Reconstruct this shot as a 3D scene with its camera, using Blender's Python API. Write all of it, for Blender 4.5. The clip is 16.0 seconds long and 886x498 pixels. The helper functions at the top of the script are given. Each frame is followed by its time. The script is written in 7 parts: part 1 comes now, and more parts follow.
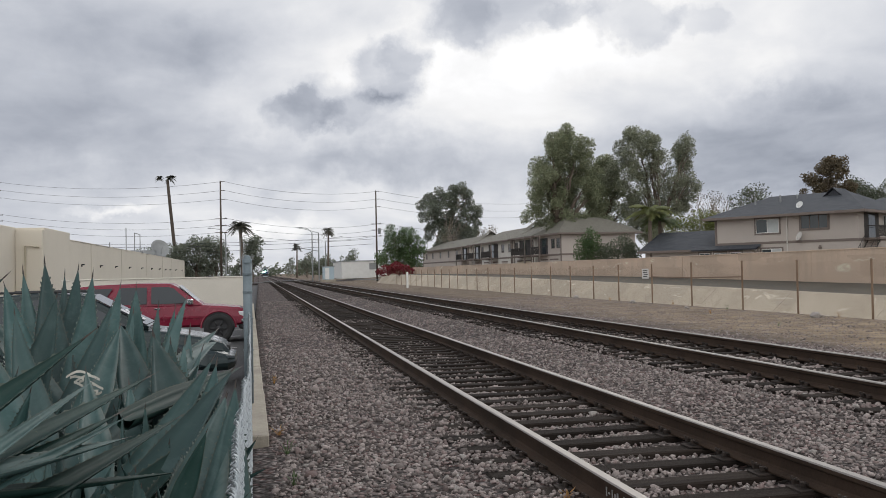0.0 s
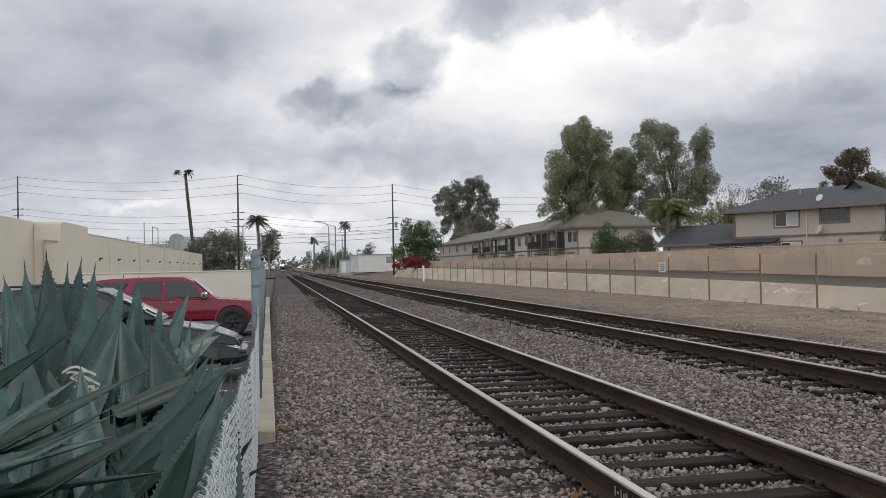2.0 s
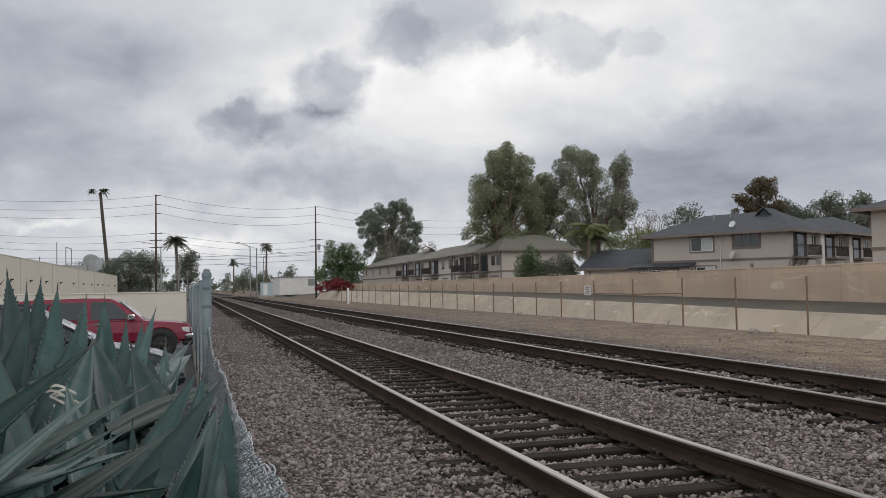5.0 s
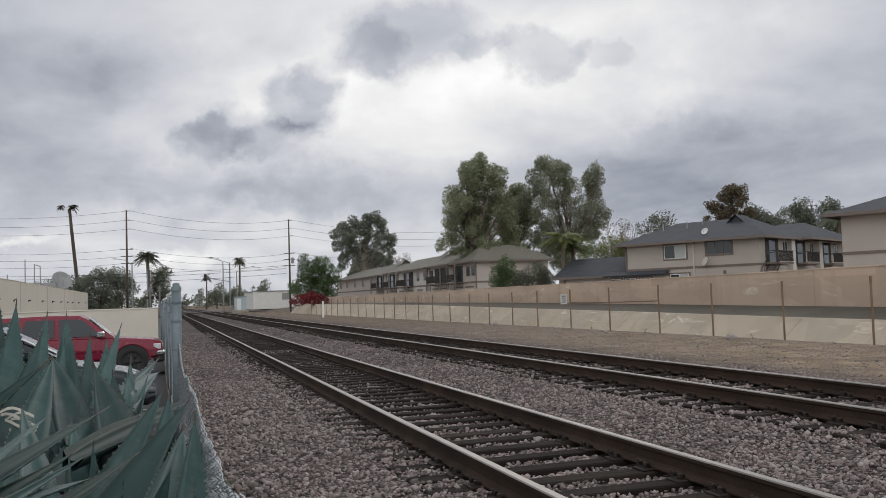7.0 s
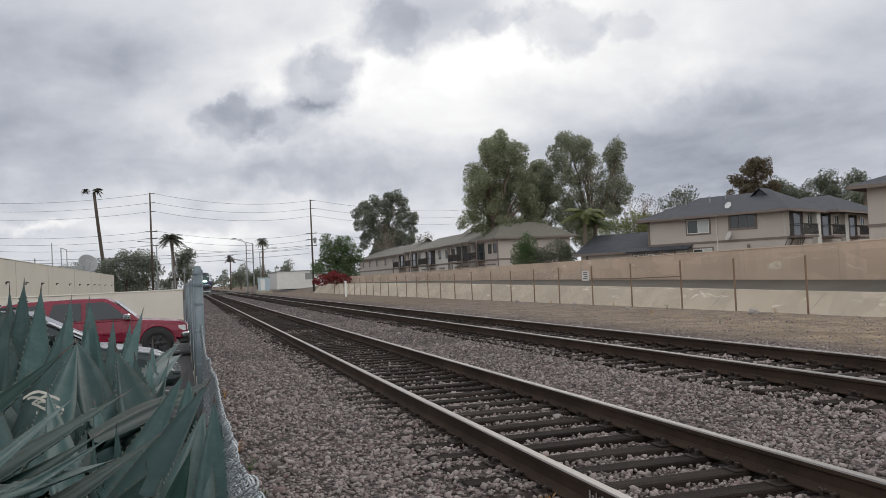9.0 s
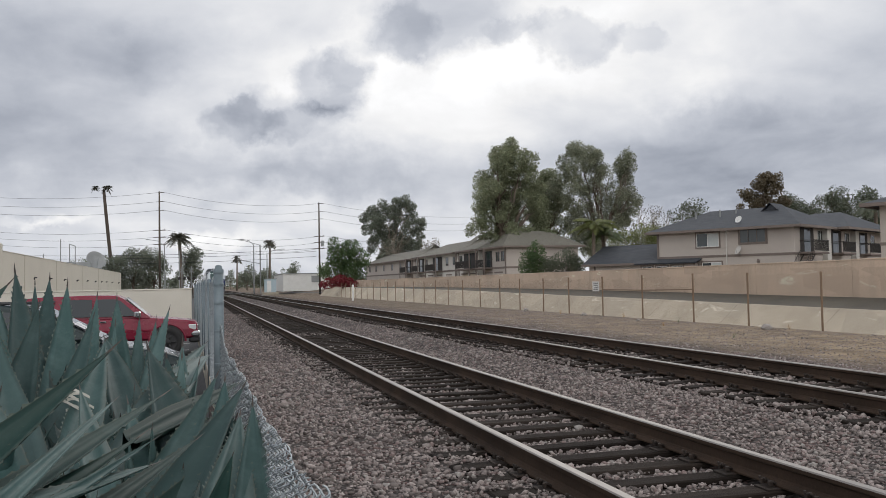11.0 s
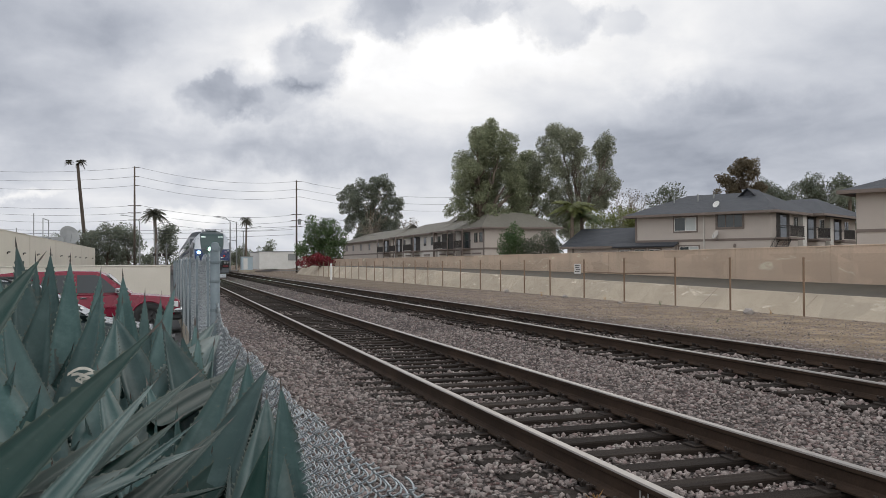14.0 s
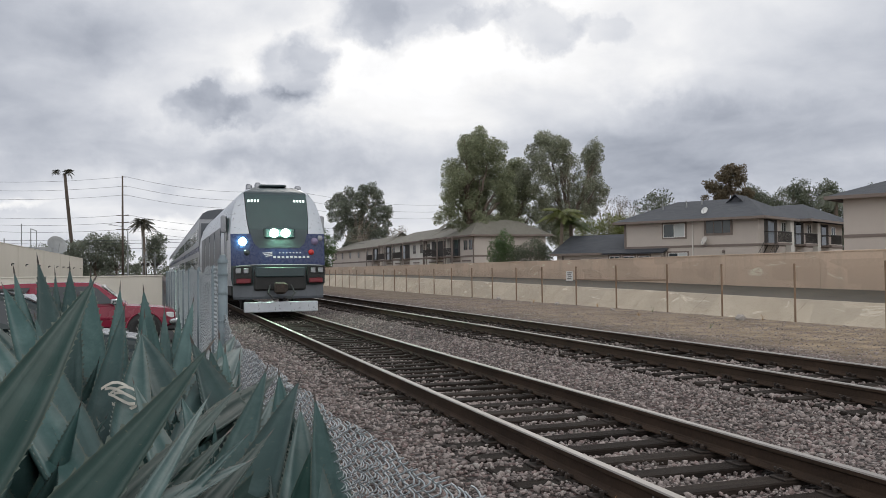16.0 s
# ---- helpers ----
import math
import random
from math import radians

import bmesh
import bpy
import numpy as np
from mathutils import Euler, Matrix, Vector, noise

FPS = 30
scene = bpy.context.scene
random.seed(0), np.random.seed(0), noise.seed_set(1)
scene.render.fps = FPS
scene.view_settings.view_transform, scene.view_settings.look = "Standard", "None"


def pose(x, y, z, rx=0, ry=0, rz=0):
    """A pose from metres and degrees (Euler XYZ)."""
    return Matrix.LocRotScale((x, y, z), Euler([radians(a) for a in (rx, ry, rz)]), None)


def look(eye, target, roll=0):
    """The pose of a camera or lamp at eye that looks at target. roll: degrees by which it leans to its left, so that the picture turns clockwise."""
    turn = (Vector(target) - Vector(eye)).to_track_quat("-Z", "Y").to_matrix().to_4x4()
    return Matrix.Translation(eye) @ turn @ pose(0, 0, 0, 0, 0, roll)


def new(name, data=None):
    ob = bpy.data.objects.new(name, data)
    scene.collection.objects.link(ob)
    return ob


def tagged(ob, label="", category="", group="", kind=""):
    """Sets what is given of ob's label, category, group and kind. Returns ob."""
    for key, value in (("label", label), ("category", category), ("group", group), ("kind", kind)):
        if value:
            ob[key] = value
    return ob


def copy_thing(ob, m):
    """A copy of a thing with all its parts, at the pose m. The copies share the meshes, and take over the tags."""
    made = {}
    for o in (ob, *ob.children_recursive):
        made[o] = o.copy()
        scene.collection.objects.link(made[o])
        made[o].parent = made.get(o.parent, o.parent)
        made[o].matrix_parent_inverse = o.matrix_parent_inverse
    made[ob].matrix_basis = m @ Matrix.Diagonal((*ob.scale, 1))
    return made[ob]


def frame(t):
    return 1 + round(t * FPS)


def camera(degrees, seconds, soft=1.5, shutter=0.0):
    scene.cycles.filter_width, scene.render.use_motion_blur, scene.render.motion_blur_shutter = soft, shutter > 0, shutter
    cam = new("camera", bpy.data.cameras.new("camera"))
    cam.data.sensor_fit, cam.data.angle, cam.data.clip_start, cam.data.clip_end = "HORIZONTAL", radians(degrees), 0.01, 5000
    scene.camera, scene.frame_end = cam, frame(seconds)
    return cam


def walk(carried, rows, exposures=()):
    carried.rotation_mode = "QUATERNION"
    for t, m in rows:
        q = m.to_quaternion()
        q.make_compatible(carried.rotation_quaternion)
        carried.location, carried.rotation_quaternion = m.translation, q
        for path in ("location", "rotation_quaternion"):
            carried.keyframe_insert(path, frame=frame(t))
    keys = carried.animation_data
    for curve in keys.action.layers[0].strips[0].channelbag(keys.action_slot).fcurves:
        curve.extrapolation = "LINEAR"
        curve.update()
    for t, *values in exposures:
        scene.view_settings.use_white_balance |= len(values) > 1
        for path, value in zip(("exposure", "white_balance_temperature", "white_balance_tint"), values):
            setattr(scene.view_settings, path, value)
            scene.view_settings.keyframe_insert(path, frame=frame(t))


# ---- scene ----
cam = camera(54.6, 16.0, soft=0.85)
PATH = [
    (0, (-0.163, -0.099, 1.546), (0.257, 1.856, 1.596), -1.2),
    (0.5, (-0.154, 0.062, 1.555), (0.261, 2.018, 1.605), -1.2),
    (1, (-0.119, 0.07, 1.539), (0.283, 2.029, 1.586), -1.1),
    (1.5, (-0.091, 0.11, 1.538), (0.311, 2.069, 1.573), -1.1),
    (2, (-0.059, 0.013, 1.544), (0.322, 1.976, 1.58), -1.2),
    (2.5, (-0.055, -0.024, 1.549), (0.3, 1.944, 1.588), -1.2),
    (3, (-0.116, 0.022, 1.542), (0.22, 1.993, 1.589), -1.3),
    (3.5, (-0.2, 0.048, 1.541), (0.153, 2.015, 1.602), -1.3),
    (4, (-0.29, -0.119, 1.537), (0.082, 1.845, 1.597), -1.4),
    (4.5, (-0.414, -0.159, 1.534), (-0.005, 1.798, 1.603), -1.1),
    (5, (-0.432, -0.057, 1.527), (0.127, 1.862, 1.613), -1.0),
    (7.5, (-0.366, 0.179, 1.502), (0.258, 2.076, 1.613), -2.2),
    (8, (-0.274, 0.189, 1.484), (0.35, 2.087, 1.575), -2.8),
    (8.5, (-0.26, 0.193, 1.498), (0.36, 2.093, 1.561), -2.9),
    (9, (-0.366, 0.114, 1.53), (0.2, 2.031, 1.592), -2.7),
    (9.5, (-0.391, 0.111, 1.546), (0.164, 2.031, 1.622), -2.9),
    (12, (-0.581, 0.358, 1.52), (-0.012, 2.274, 1.593), 0.3),
    (12.5, (-0.499, 0.305, 1.522), (0.1, 2.212, 1.581), 0.0),
    (13, (-0.502, 0.234, 1.52), (0.095, 2.143, 1.556), -0.1),
    (13.5, (-0.644, 0.362, 1.532), (-0.045, 2.27, 1.566), -0.1),
    (14, (-0.738, 0.446, 1.538), (-0.133, 2.352, 1.569), -0.3),
    (14.5, (-0.728, 0.321, 1.539), (-0.108, 2.222, 1.572), -0.5),
    (15, (-0.729, 0.214, 1.547), (-0.099, 2.112, 1.578), -0.8),
    (15.5, (-0.821, 0.263, 1.563), (-0.191, 2.16, 1.595), -0.8),
    (16, (-0.947, 0.371, 1.575), (-0.316, 2.269, 1.623), -0.7),
]
EXPOSURE = [(0, 0.10), (3, 0.09), (3.6, 0.0), (4.2, -0.06), (5.2, -0.06), (8.5, 0.0), (9.0, 0.09), (9.5, 0.09), (12.4, 0.10), (16, 0.14)]      # the lens meters the sky
walk(cam, [(t, look(*p)) for t, *p in PATH], EXPOSURE)

# ---- world and light ----
world = bpy.data.worlds.new("sky")
scene.world = world
world.use_nodes = True


class Net:
    """A short way to write node trees."""

    def __init__(self, tree):
        self.t = tree
        tree.nodes.clear()

    def add(self, kind, **props):
        n = self.t.nodes.new(kind)
        for k, v in props.items():
            if k == "operation":
                n.operation = v
            elif k == "blend_type":
                n.blend_type = v
            elif k == "data_type":
                n.data_type = v
            elif k == "sky_type":
                n.sky_type = v
        return n

    def put(self, socket, v):
        if hasattr(v, "is_output"):
            self.t.links.new(v, socket)
        elif isinstance(v, (tuple, list)):
            socket.default_value = (*v, 1.0) if len(v) == 3 and len(socket.default_value) == 4 else v
        else:
            socket.default_value = v

    def math(self, op, a, b=0.0, c=None, clamp=False):
        n = self.add("ShaderNodeMath", operation=op)
        n.use_clamp = clamp
        self.put(n.inputs[0], a)
        self.put(n.inputs[1], b)
        if c is not None:
            self.put(n.inputs[2], c)
        return n.outputs[0]

    def vmath(self, op, a, b=None):
        n = self.add("ShaderNodeVectorMath", operation=op)
        self.put(n.inputs[0], a)
        if b is not None:
            self.put(n.inputs[1], b)
        return n.outputs["Value"] if op in ("LENGTH", "DISTANCE", "DOT_PRODUCT") else n.outputs[0]

    def noise(self, vec, scale, detail=3.0, rough=0.55, dist=0.0):
        n = self.add("ShaderNodeTexNoise")
        self.put(n.inputs["Vector"], vec)
        n.inputs["Scale"].default_value = scale
        n.inputs["Detail"].default_value = detail
        n.inputs["Roughness"].default_value = rough
        n.inputs["Distortion"].default_value = dist
        return n.outputs["Fac"]

    def voronoi(self, vec, scale, out="Distance"):
        n = self.add("ShaderNodeTexVoronoi")
        self.put(n.inputs["Vector"], vec)
        n.inputs["Scale"].default_value = scale
        return n.outputs[out]

    def ramp(self, fac, lo, hi, a=0.0, b=1.0):
        n = self.add("ShaderNodeMapRange")
        n.clamp = True
        self.put(n.inputs[0], fac)
        for i, v in zip((1, 2, 3, 4), (lo, hi, a, b)):
            self.put(n.inputs[i], v)
        return n.outputs[0]

    def mix(self, fac, a, b, blend="MIX"):
        n = self.add("ShaderNodeMix", data_type="RGBA", blend_type=blend)
        self.put(n.inputs[0], fac)
        self.put(n.inputs[6], a)
        self.put(n.inputs[7], b)
        return n.outputs[2]

    def scale(self, vec, s):
        n = self.add("ShaderNodeMapping")
        self.put(n.inputs["Vector"], vec)
        n.inputs["Scale"].default_value = s
        return n.outputs[0]


SUN_AZ, SUN_EL = 24.0, 38.0      # degrees to the right of the track, and above the horizon


def sky_vec(az, el):
    a, e = radians(az), radians(el)
    return (math.sin(a) * math.cos(e), math.cos(a) * math.cos(e), math.sin(e))


def build_sky():
    n = Net(world.node_tree)
    geo = n.add("ShaderNodeTexCoord")
    d = n.vmath("NORMALIZE", geo.outputs["Generated"])
    sep = n.add("ShaderNodeSeparateXYZ")
    n.put(sep.inputs[0], d)
    z = sep.outputs[2]
    sky = n.add("ShaderNodeTexSky", sky_type="NISHITA")
    sky.sun_disc = False
    sky.sun_elevation, sky.sun_rotation = radians(SUN_EL), radians(SUN_AZ)
    clear = n.vmath("MULTIPLY", sky.outputs[0], (0.10, 0.10, 0.10))
    # flatten the dome into a cloud deck
    den = n.math("ADD", n.math("MAXIMUM", z, 0.0), 0.28)
    flat = n.add("ShaderNodeCombineXYZ")
    n.put(flat.inputs[0], n.math("DIVIDE", sep.outputs[0], den))
    n.put(flat.inputs[1], n.math("DIVIDE", sep.outputs[1], den))
    deck = flat.outputs[0]
    big = n.noise(n.vmath("ADD", deck, (3.1, 7.4, 0.0)), 1.5, 4.0, 0.5, 0.5)
    fine = n.noise(n.vmath("ADD", deck, (9.0, 2.0, 0.0)), 4.5, 6.0, 0.55, 0.3)
    # brightness of the deck: lit where the sun stands behind it
    glow = n.math("POWER", n.math("MAXIMUM", n.vmath("DOT_PRODUCT", d, sky_vec(16, 25)), 0.0), 14.0)
    lum = n.math("ADD", n.ramp(big, 0.30, 0.70, 0.36, 0.58), n.math("MULTIPLY", glow, 0.42))
    lum = n.math("ADD", lum, n.ramp(fine, 0.25, 0.75, -0.07, 0.07))
    low = n.ramp(z, 0.0, 0.14, 0.12, 0.0)
    lum = n.math("ADD", lum, low)
    # brightness added to the unseen deck behind the viewer, to lift walls facing it
    lum = n.math("ADD", lum, n.ramp(sep.outputs[1], 0.25, -0.5, 0.0, 0.65))
    col = n.mix(n.ramp(lum, 0.35, 0.90), (0.90, 0.96, 1.10), (1.0, 1.0, 1.015))
    # single heaps of grey cloud, and breaks of white between them
    def billow(scale, detail):
        t = n.add("ShaderNodeTexNoise")
        n.put(t.inputs["Vector"], d)
        t.inputs["Scale"].default_value, t.inputs["Detail"].default_value, t.inputs["Roughness"].default_value = scale, detail, 0.6
        return n.vmath("SUBTRACT", t.outputs["Color"], (0.5, 0.5, 0.5))
    bent = n.vmath("ADD", d, n.vmath("ADD", n.vmath("MULTIPLY", billow(8.0, 2.0), (0.07, 0.07, 0.07)), n.vmath("MULTIPLY", billow(30.0, 8.0), (0.050, 0.050, 0.050))))
    for az, el, wide, high, deep, soft in HEAPS:
        rel = n.vmath("SUBTRACT", bent, sky_vec(az, el))
        s2 = n.add("ShaderNodeSeparateXYZ")
        n.put(s2.inputs[0], rel)
        u = n.math("DIVIDE", s2.outputs[0], wide)
        v = n.math("DIVIDE", s2.outputs[2], high)
        r = n.math("SQRT", n.math("ADD", n.math("MULTIPLY", u, u), n.math("MULTIPLY", v, v)))
        m = n.ramp(r, 0.0 if soft else 0.70, 1.6 if soft else 1.10, 1.0, 0.0)
        lum = n.math("ADD", lum, n.math("MULTIPLY", m, deep))
    lum = n.math("MAXIMUM", lum, 0.26)
    col = n.mix(n.ramp(lum, 0.34, 0.84), (0.875, 0.95, 1.12), (1.0, 1.0, 1.01))
    out = n.mix(1.0, col, lum, "MULTIPLY")
    gap = n.ramp(fine, 0.70, 0.95, 0.0, 0.25)
    out = n.mix(gap, out, clear)
    bg = n.add("ShaderNodeBackground")
    n.put(bg.inputs["Color"], out)
    bg.inputs["Strength"].default_value = 1.0
    w = n.add("ShaderNodeOutputWorld")
    n.t.links.new(bg.outputs[0], w.inputs[0])


# azimuth, elevation, half width, half height, change of brightness
HEAPS = [      # the last figure: 1 for a soft edge
    (2.6, 10.6, 0.046, 0.022, -0.17, 0), (4.9, 11.1, 0.054, 0.032, -0.13, 0), (7.2, 10.8, 0.056, 0.026, -0.14, 0), (8.7, 13.3, 0.048, 0.040, -0.25, 0), (10.0, 14.6, 0.030, 0.028, -0.14, 0), (9.4, 11.7, 0.032, 0.030, -0.10, 0),
    (16.2, 16.6, 0.090, 0.042, -0.19, 0), (13.6, 16.2, 0.042, 0.030, -0.13, 0), (24.8, 15.7, 0.052, 0.028, -0.19, 0), (28.8, 15.6, 0.028, 0.018, -0.10, 0), (20.9, 15.9, 0.034, 0.014, -0.10, 0),
    (-3.8, 14.4, 0.045, 0.026, -0.16, 1), (-10.7, 15.0, 0.060, 0.040, -0.12, 1), (-9.4, 8.9, 0.130, 0.040, -0.11, 1), (-8.0, 4.0, 0.200, 0.040, 0.12, 1), (5.5, 7.6, 0.110, 0.028, -0.26, 1), (-1.5, 9.0, 0.040, 0.024, -0.10, 1),
    (35.0, 7.6, 0.120, 0.040, -0.15, 1), (36.0, 9.5, 0.070, 0.020, -0.08, 1), (31.0, 8.0, 0.050, 0.016, -0.06, 1), (14.0, 7.5, 0.140, 0.030, -0.16, 1), (24.0, 6.0, 0.140, 0.034, -0.09, 1), (27.0, 9.0, 0.080, 0.024, -0.04, 1),
]
HEAPS += [
    (33.5, 4.9, 0.171, 0.026, -0.12, 1), (33.0, 15.5, 0.110, 0.050, 0.16, 1), (21.0, 13.6, 0.060, 0.022, 0.16, 1), (11.0, 14.4, 0.040, 0.040, 0.22, 1),
    (31.2, 12.0, 0.036, 0.020, 0.14, 1), (-9.1, 4.3, 0.034, 0.006, 0.24, 1), (0.5, 3.2, 0.039, 0.013, 0.26, 1), (16.7, 10.7, 0.158, 0.099, 0.08, 1), (4.5, 13.8, 0.059, 0.039, 0.16, 1), (-0.8, 10.3, 0.026, 0.033, 0.10, 1),
]
build_sky()
sun = new("sun", bpy.data.lights.new("sun", "SUN"))
sun.data.energy, sun.data.angle, sun.data.color = 0.6, radians(25), (1.0, 0.97, 0.92)
sun.matrix_world = look(tuple(60 * c for c in sky_vec(SUN_AZ, SUN_EL)), (0, 0, 0))


# ---- materials ----
def material(name, rough=0.8, metal=0.0):
    m = bpy.data.materials.new(name)
    m.use_nodes = True
    n = Net(m.node_tree)
    b = n.add("ShaderNodeBsdfPrincipled")
    o = n.add("ShaderNodeOutputMaterial")
    n.t.links.new(b.outputs[0], o.inputs[0])
    b.inputs["Roughness"].default_value, b.inputs["Metallic"].default_value = rough, metal
    return m, n, b


def bump(n, b, height, strength, dist):
    k = n.add("ShaderNodeBump")
    k.inputs["Strength"].default_value, k.inputs["Distance"].default_value = strength, dist
    n.put(k.inputs["Height"], height)
    n.t.links.new(k.outputs[0], b.inputs["Normal"])


def where(n):
    return n.add("ShaderNodeNewGeometry").outputs["Position"]


def worn(name, base, second, rough=0.8, metal=0.0, big=0.6, small=14.0, amount=0.6, grit=0.15, relief=0.0, relief_scale=40.0, stretch=(1, 1, 1), vary=0.0, local=False):
    """Paint, plaster, metal or wood: two colours mixed at two scales, with grit in the gloss and fine relief."""
    m, n, b = material(name, rough, metal)
    p = n.add("ShaderNodeTexCoord").outputs["Object"] if local else where(n)
    p = n.scale(p, stretch)
    a = n.ramp(n.noise(p, big, 4.0, 0.6), 0.35, 0.68, 0.0, amount)
    c = n.mix(a, base, second)
    f = n.noise(p, small, 4.0, 0.65)
    c = n.mix(1.0, c, n.ramp(f, 0.2, 0.8, 1.0 - grit, 1.0 + grit), "MULTIPLY")
    if vary:
        r = n.add("ShaderNodeObjectInfo").outputs["Random"]
        c = n.mix(1.0, c, n.ramp(r, 0.0, 1.0, 1.0 - vary, 1.0 + vary), "MULTIPLY")
    n.put(b.inputs["Base Color"], c)
    n.put(b.inputs["Roughness"], n.ramp(f, 0.2, 0.8, max(0.02, rough - 0.1), min(1.0, rough + 0.1)))
    if relief:
        bump(n, b, n.noise(p, relief_scale, 4.0, 0.6), relief, 0.02)
    return m


def ground_material():
    m, n, b = material("ballast_and_dirt", 0.95)
    p = where(n)
    sep = n.add("ShaderNodeSeparateXYZ")
    n.put(sep.inputs[0], p)
    x = n.math("ADD", sep.outputs[0], n.math("MULTIPLY", n.math("SUBTRACT", n.noise(p, 0.5, 4.0), 0.5), 2.4))
    cell = n.add("ShaderNodeTexVoronoi")
    n.put(cell.inputs["Vector"], p)
    cell.inputs["Scale"].default_value = 17.0
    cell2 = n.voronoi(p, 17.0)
    tone = n.add("ShaderNodeSeparateColor")
    n.put(tone.inputs[0], cell.outputs["Color"])
    gravel = n.mix(tone.outputs[0], (0.096, 0.083, 0.079), (0.37, 0.322, 0.305))
    gravel = n.mix(n.ramp(tone.outputs[1], 0.72, 0.9), gravel, (0.21, 0.135, 0.125))
    # shade in the gaps between stones is put into the colour, darkening outwards
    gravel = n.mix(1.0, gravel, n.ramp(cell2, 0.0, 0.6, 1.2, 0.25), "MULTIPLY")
    patch = n.noise(p, 0.35, 4.0, 0.6)
    gravel = n.mix(n.ramp(patch, 0.52, 0.72, 0.0, 0.55), gravel, (0.155, 0.115, 0.110))
    dirt = n.mix(n.ramp(n.noise(p, 0.9, 5.0, 0.65), 0.3, 0.7), (0.20, 0.150, 0.104), (0.46, 0.36, 0.245))
    speck = n.ramp(n.noise(p, 26.0, 3.0, 0.7), 0.58, 0.72)
    dirt = n.mix(n.math("MULTIPLY", speck, 0.6), dirt, (0.14, 0.12, 0.10))
    bare = n.math("MULTIPLY", n.ramp(x, 9.2, 11.6), n.ramp(sep.outputs[1], 16.0, 50.0, 1.0, 0.45))
    bare = n.math("MULTIPLY", bare, n.ramp(n.noise(p, 1.6, 6.0, 0.75), 0.34, 0.58, 0.62, 1.0))
    c = n.mix(bare, gravel, dirt)
    # oil-dark strips of the track bed
    for mid in (2.7525, 6.7175):
        off = n.math("ABSOLUTE", n.math("SUBTRACT", x, mid))
        c = n.mix(n.ramp(off, 0.5, 1.5, 0.25, 0.0), c, (0.085, 0.072, 0.066))
    n.put(b.inputs["Base Color"], c)
    h = n.math("ADD", n.math("MULTIPLY", cell2, -1.0), n.math("MULTIPLY", n.noise(p, 40.0, 3.0), 0.4))
    bump(n, b, h, 0.9, 0.05)
    return m


def stone_material():
    m, n, b = material("ballast_stone", 0.9)
    g = n.add("ShaderNodeNewGeometry")
    r = g.outputs["Random Per Island"]
    c = n.mix(r, (0.094, 0.080, 0.076), (0.44, 0.378, 0.355))
    r2 = n.math("FRACT", n.math("MULTIPLY", r, 37.7))
    c = n.mix(n.ramp(r2, 0.74, 0.84, 0.0, 0.7), c, (0.25, 0.18, 0.17))
    c = n.mix(n.ramp(r2, 0.93, 0.95, 0.0, 0.9), c, (0.40, 0.375, 0.35))
    c = n.mix(n.ramp(n.noise(g.outputs["Position"], 60.0, 3.0), 0.4, 0.7, 0.0, 0.4), c, (0.13, 0.115, 0.105))
    n.put(b.inputs["Base Color"], c)
    bump(n, b, n.noise(g.outputs["Position"], 90.0, 3.0), 0.5, 0.01)
    return m


def agave_material(name, pale, bare=False):
    m, n, b = material(name, 0.5)
    tc = n.add("ShaderNodeTexCoord")
    uv = tc.outputs["UV"]
    p = where(n)
    base = n.mix(n.noise(p, 3.0, 3.0), (0.020, 0.051, 0.048) if not pale else (0.036, 0.074, 0.071), (0.043, 0.086, 0.082) if not pale else (0.066, 0.113, 0.109))
    if bare:      # old green leaves without the blue bloom, darkened further for deep shade
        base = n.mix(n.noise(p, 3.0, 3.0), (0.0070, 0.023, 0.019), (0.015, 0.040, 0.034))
    stripe = n.noise(n.scale(uv, (26.0, 1.2, 1.0)), 1.0, 3.0, 0.6)
    base = n.mix(1.0, base, n.ramp(stripe, 0.3, 0.7, 0.94, 1.06), "MULTIPLY")
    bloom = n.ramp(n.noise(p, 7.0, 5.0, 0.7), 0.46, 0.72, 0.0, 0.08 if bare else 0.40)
    base = n.mix(bloom, base, (0.105, 0.162, 0.157))
    scar = n.ramp(n.noise(p, 28.0, 2.0, 0.6), 0.70, 0.76, 0.0, 0.6)
    base = n.mix(scar, base, (0.11, 0.105, 0.07))
    s = n.add("ShaderNodeSeparateXYZ")
    n.put(s.inputs[0], uv)
    edge = n.ramp(n.math("ABSOLUTE", n.math("SUBTRACT", s.outputs[0], 0.5)), 0.465, 0.5, 0.0, 0.75)
    base = n.mix(edge, base, (0.070, 0.085, 0.068))
    tip = n.ramp(s.outputs[1], 0.985, 1.0, 0.0, 0.9)
    base = n.mix(tip, base, (0.045, 0.030, 0.024))
    r = n.add("ShaderNodeObjectInfo").outputs["Random"]
    base = n.mix(1.0, base, n.ramp(r, 0.0, 1.0, 0.72, 1.35), "MULTIPLY")
    n.put(b.inputs["Base Color"], base)
    n.put(b.inputs["Roughness"], n.ramp(stripe, 0.2, 0.8, 0.42, 0.62))
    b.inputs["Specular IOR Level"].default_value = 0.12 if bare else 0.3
    bump(n, b, stripe, 0.08, 0.01)
    return m


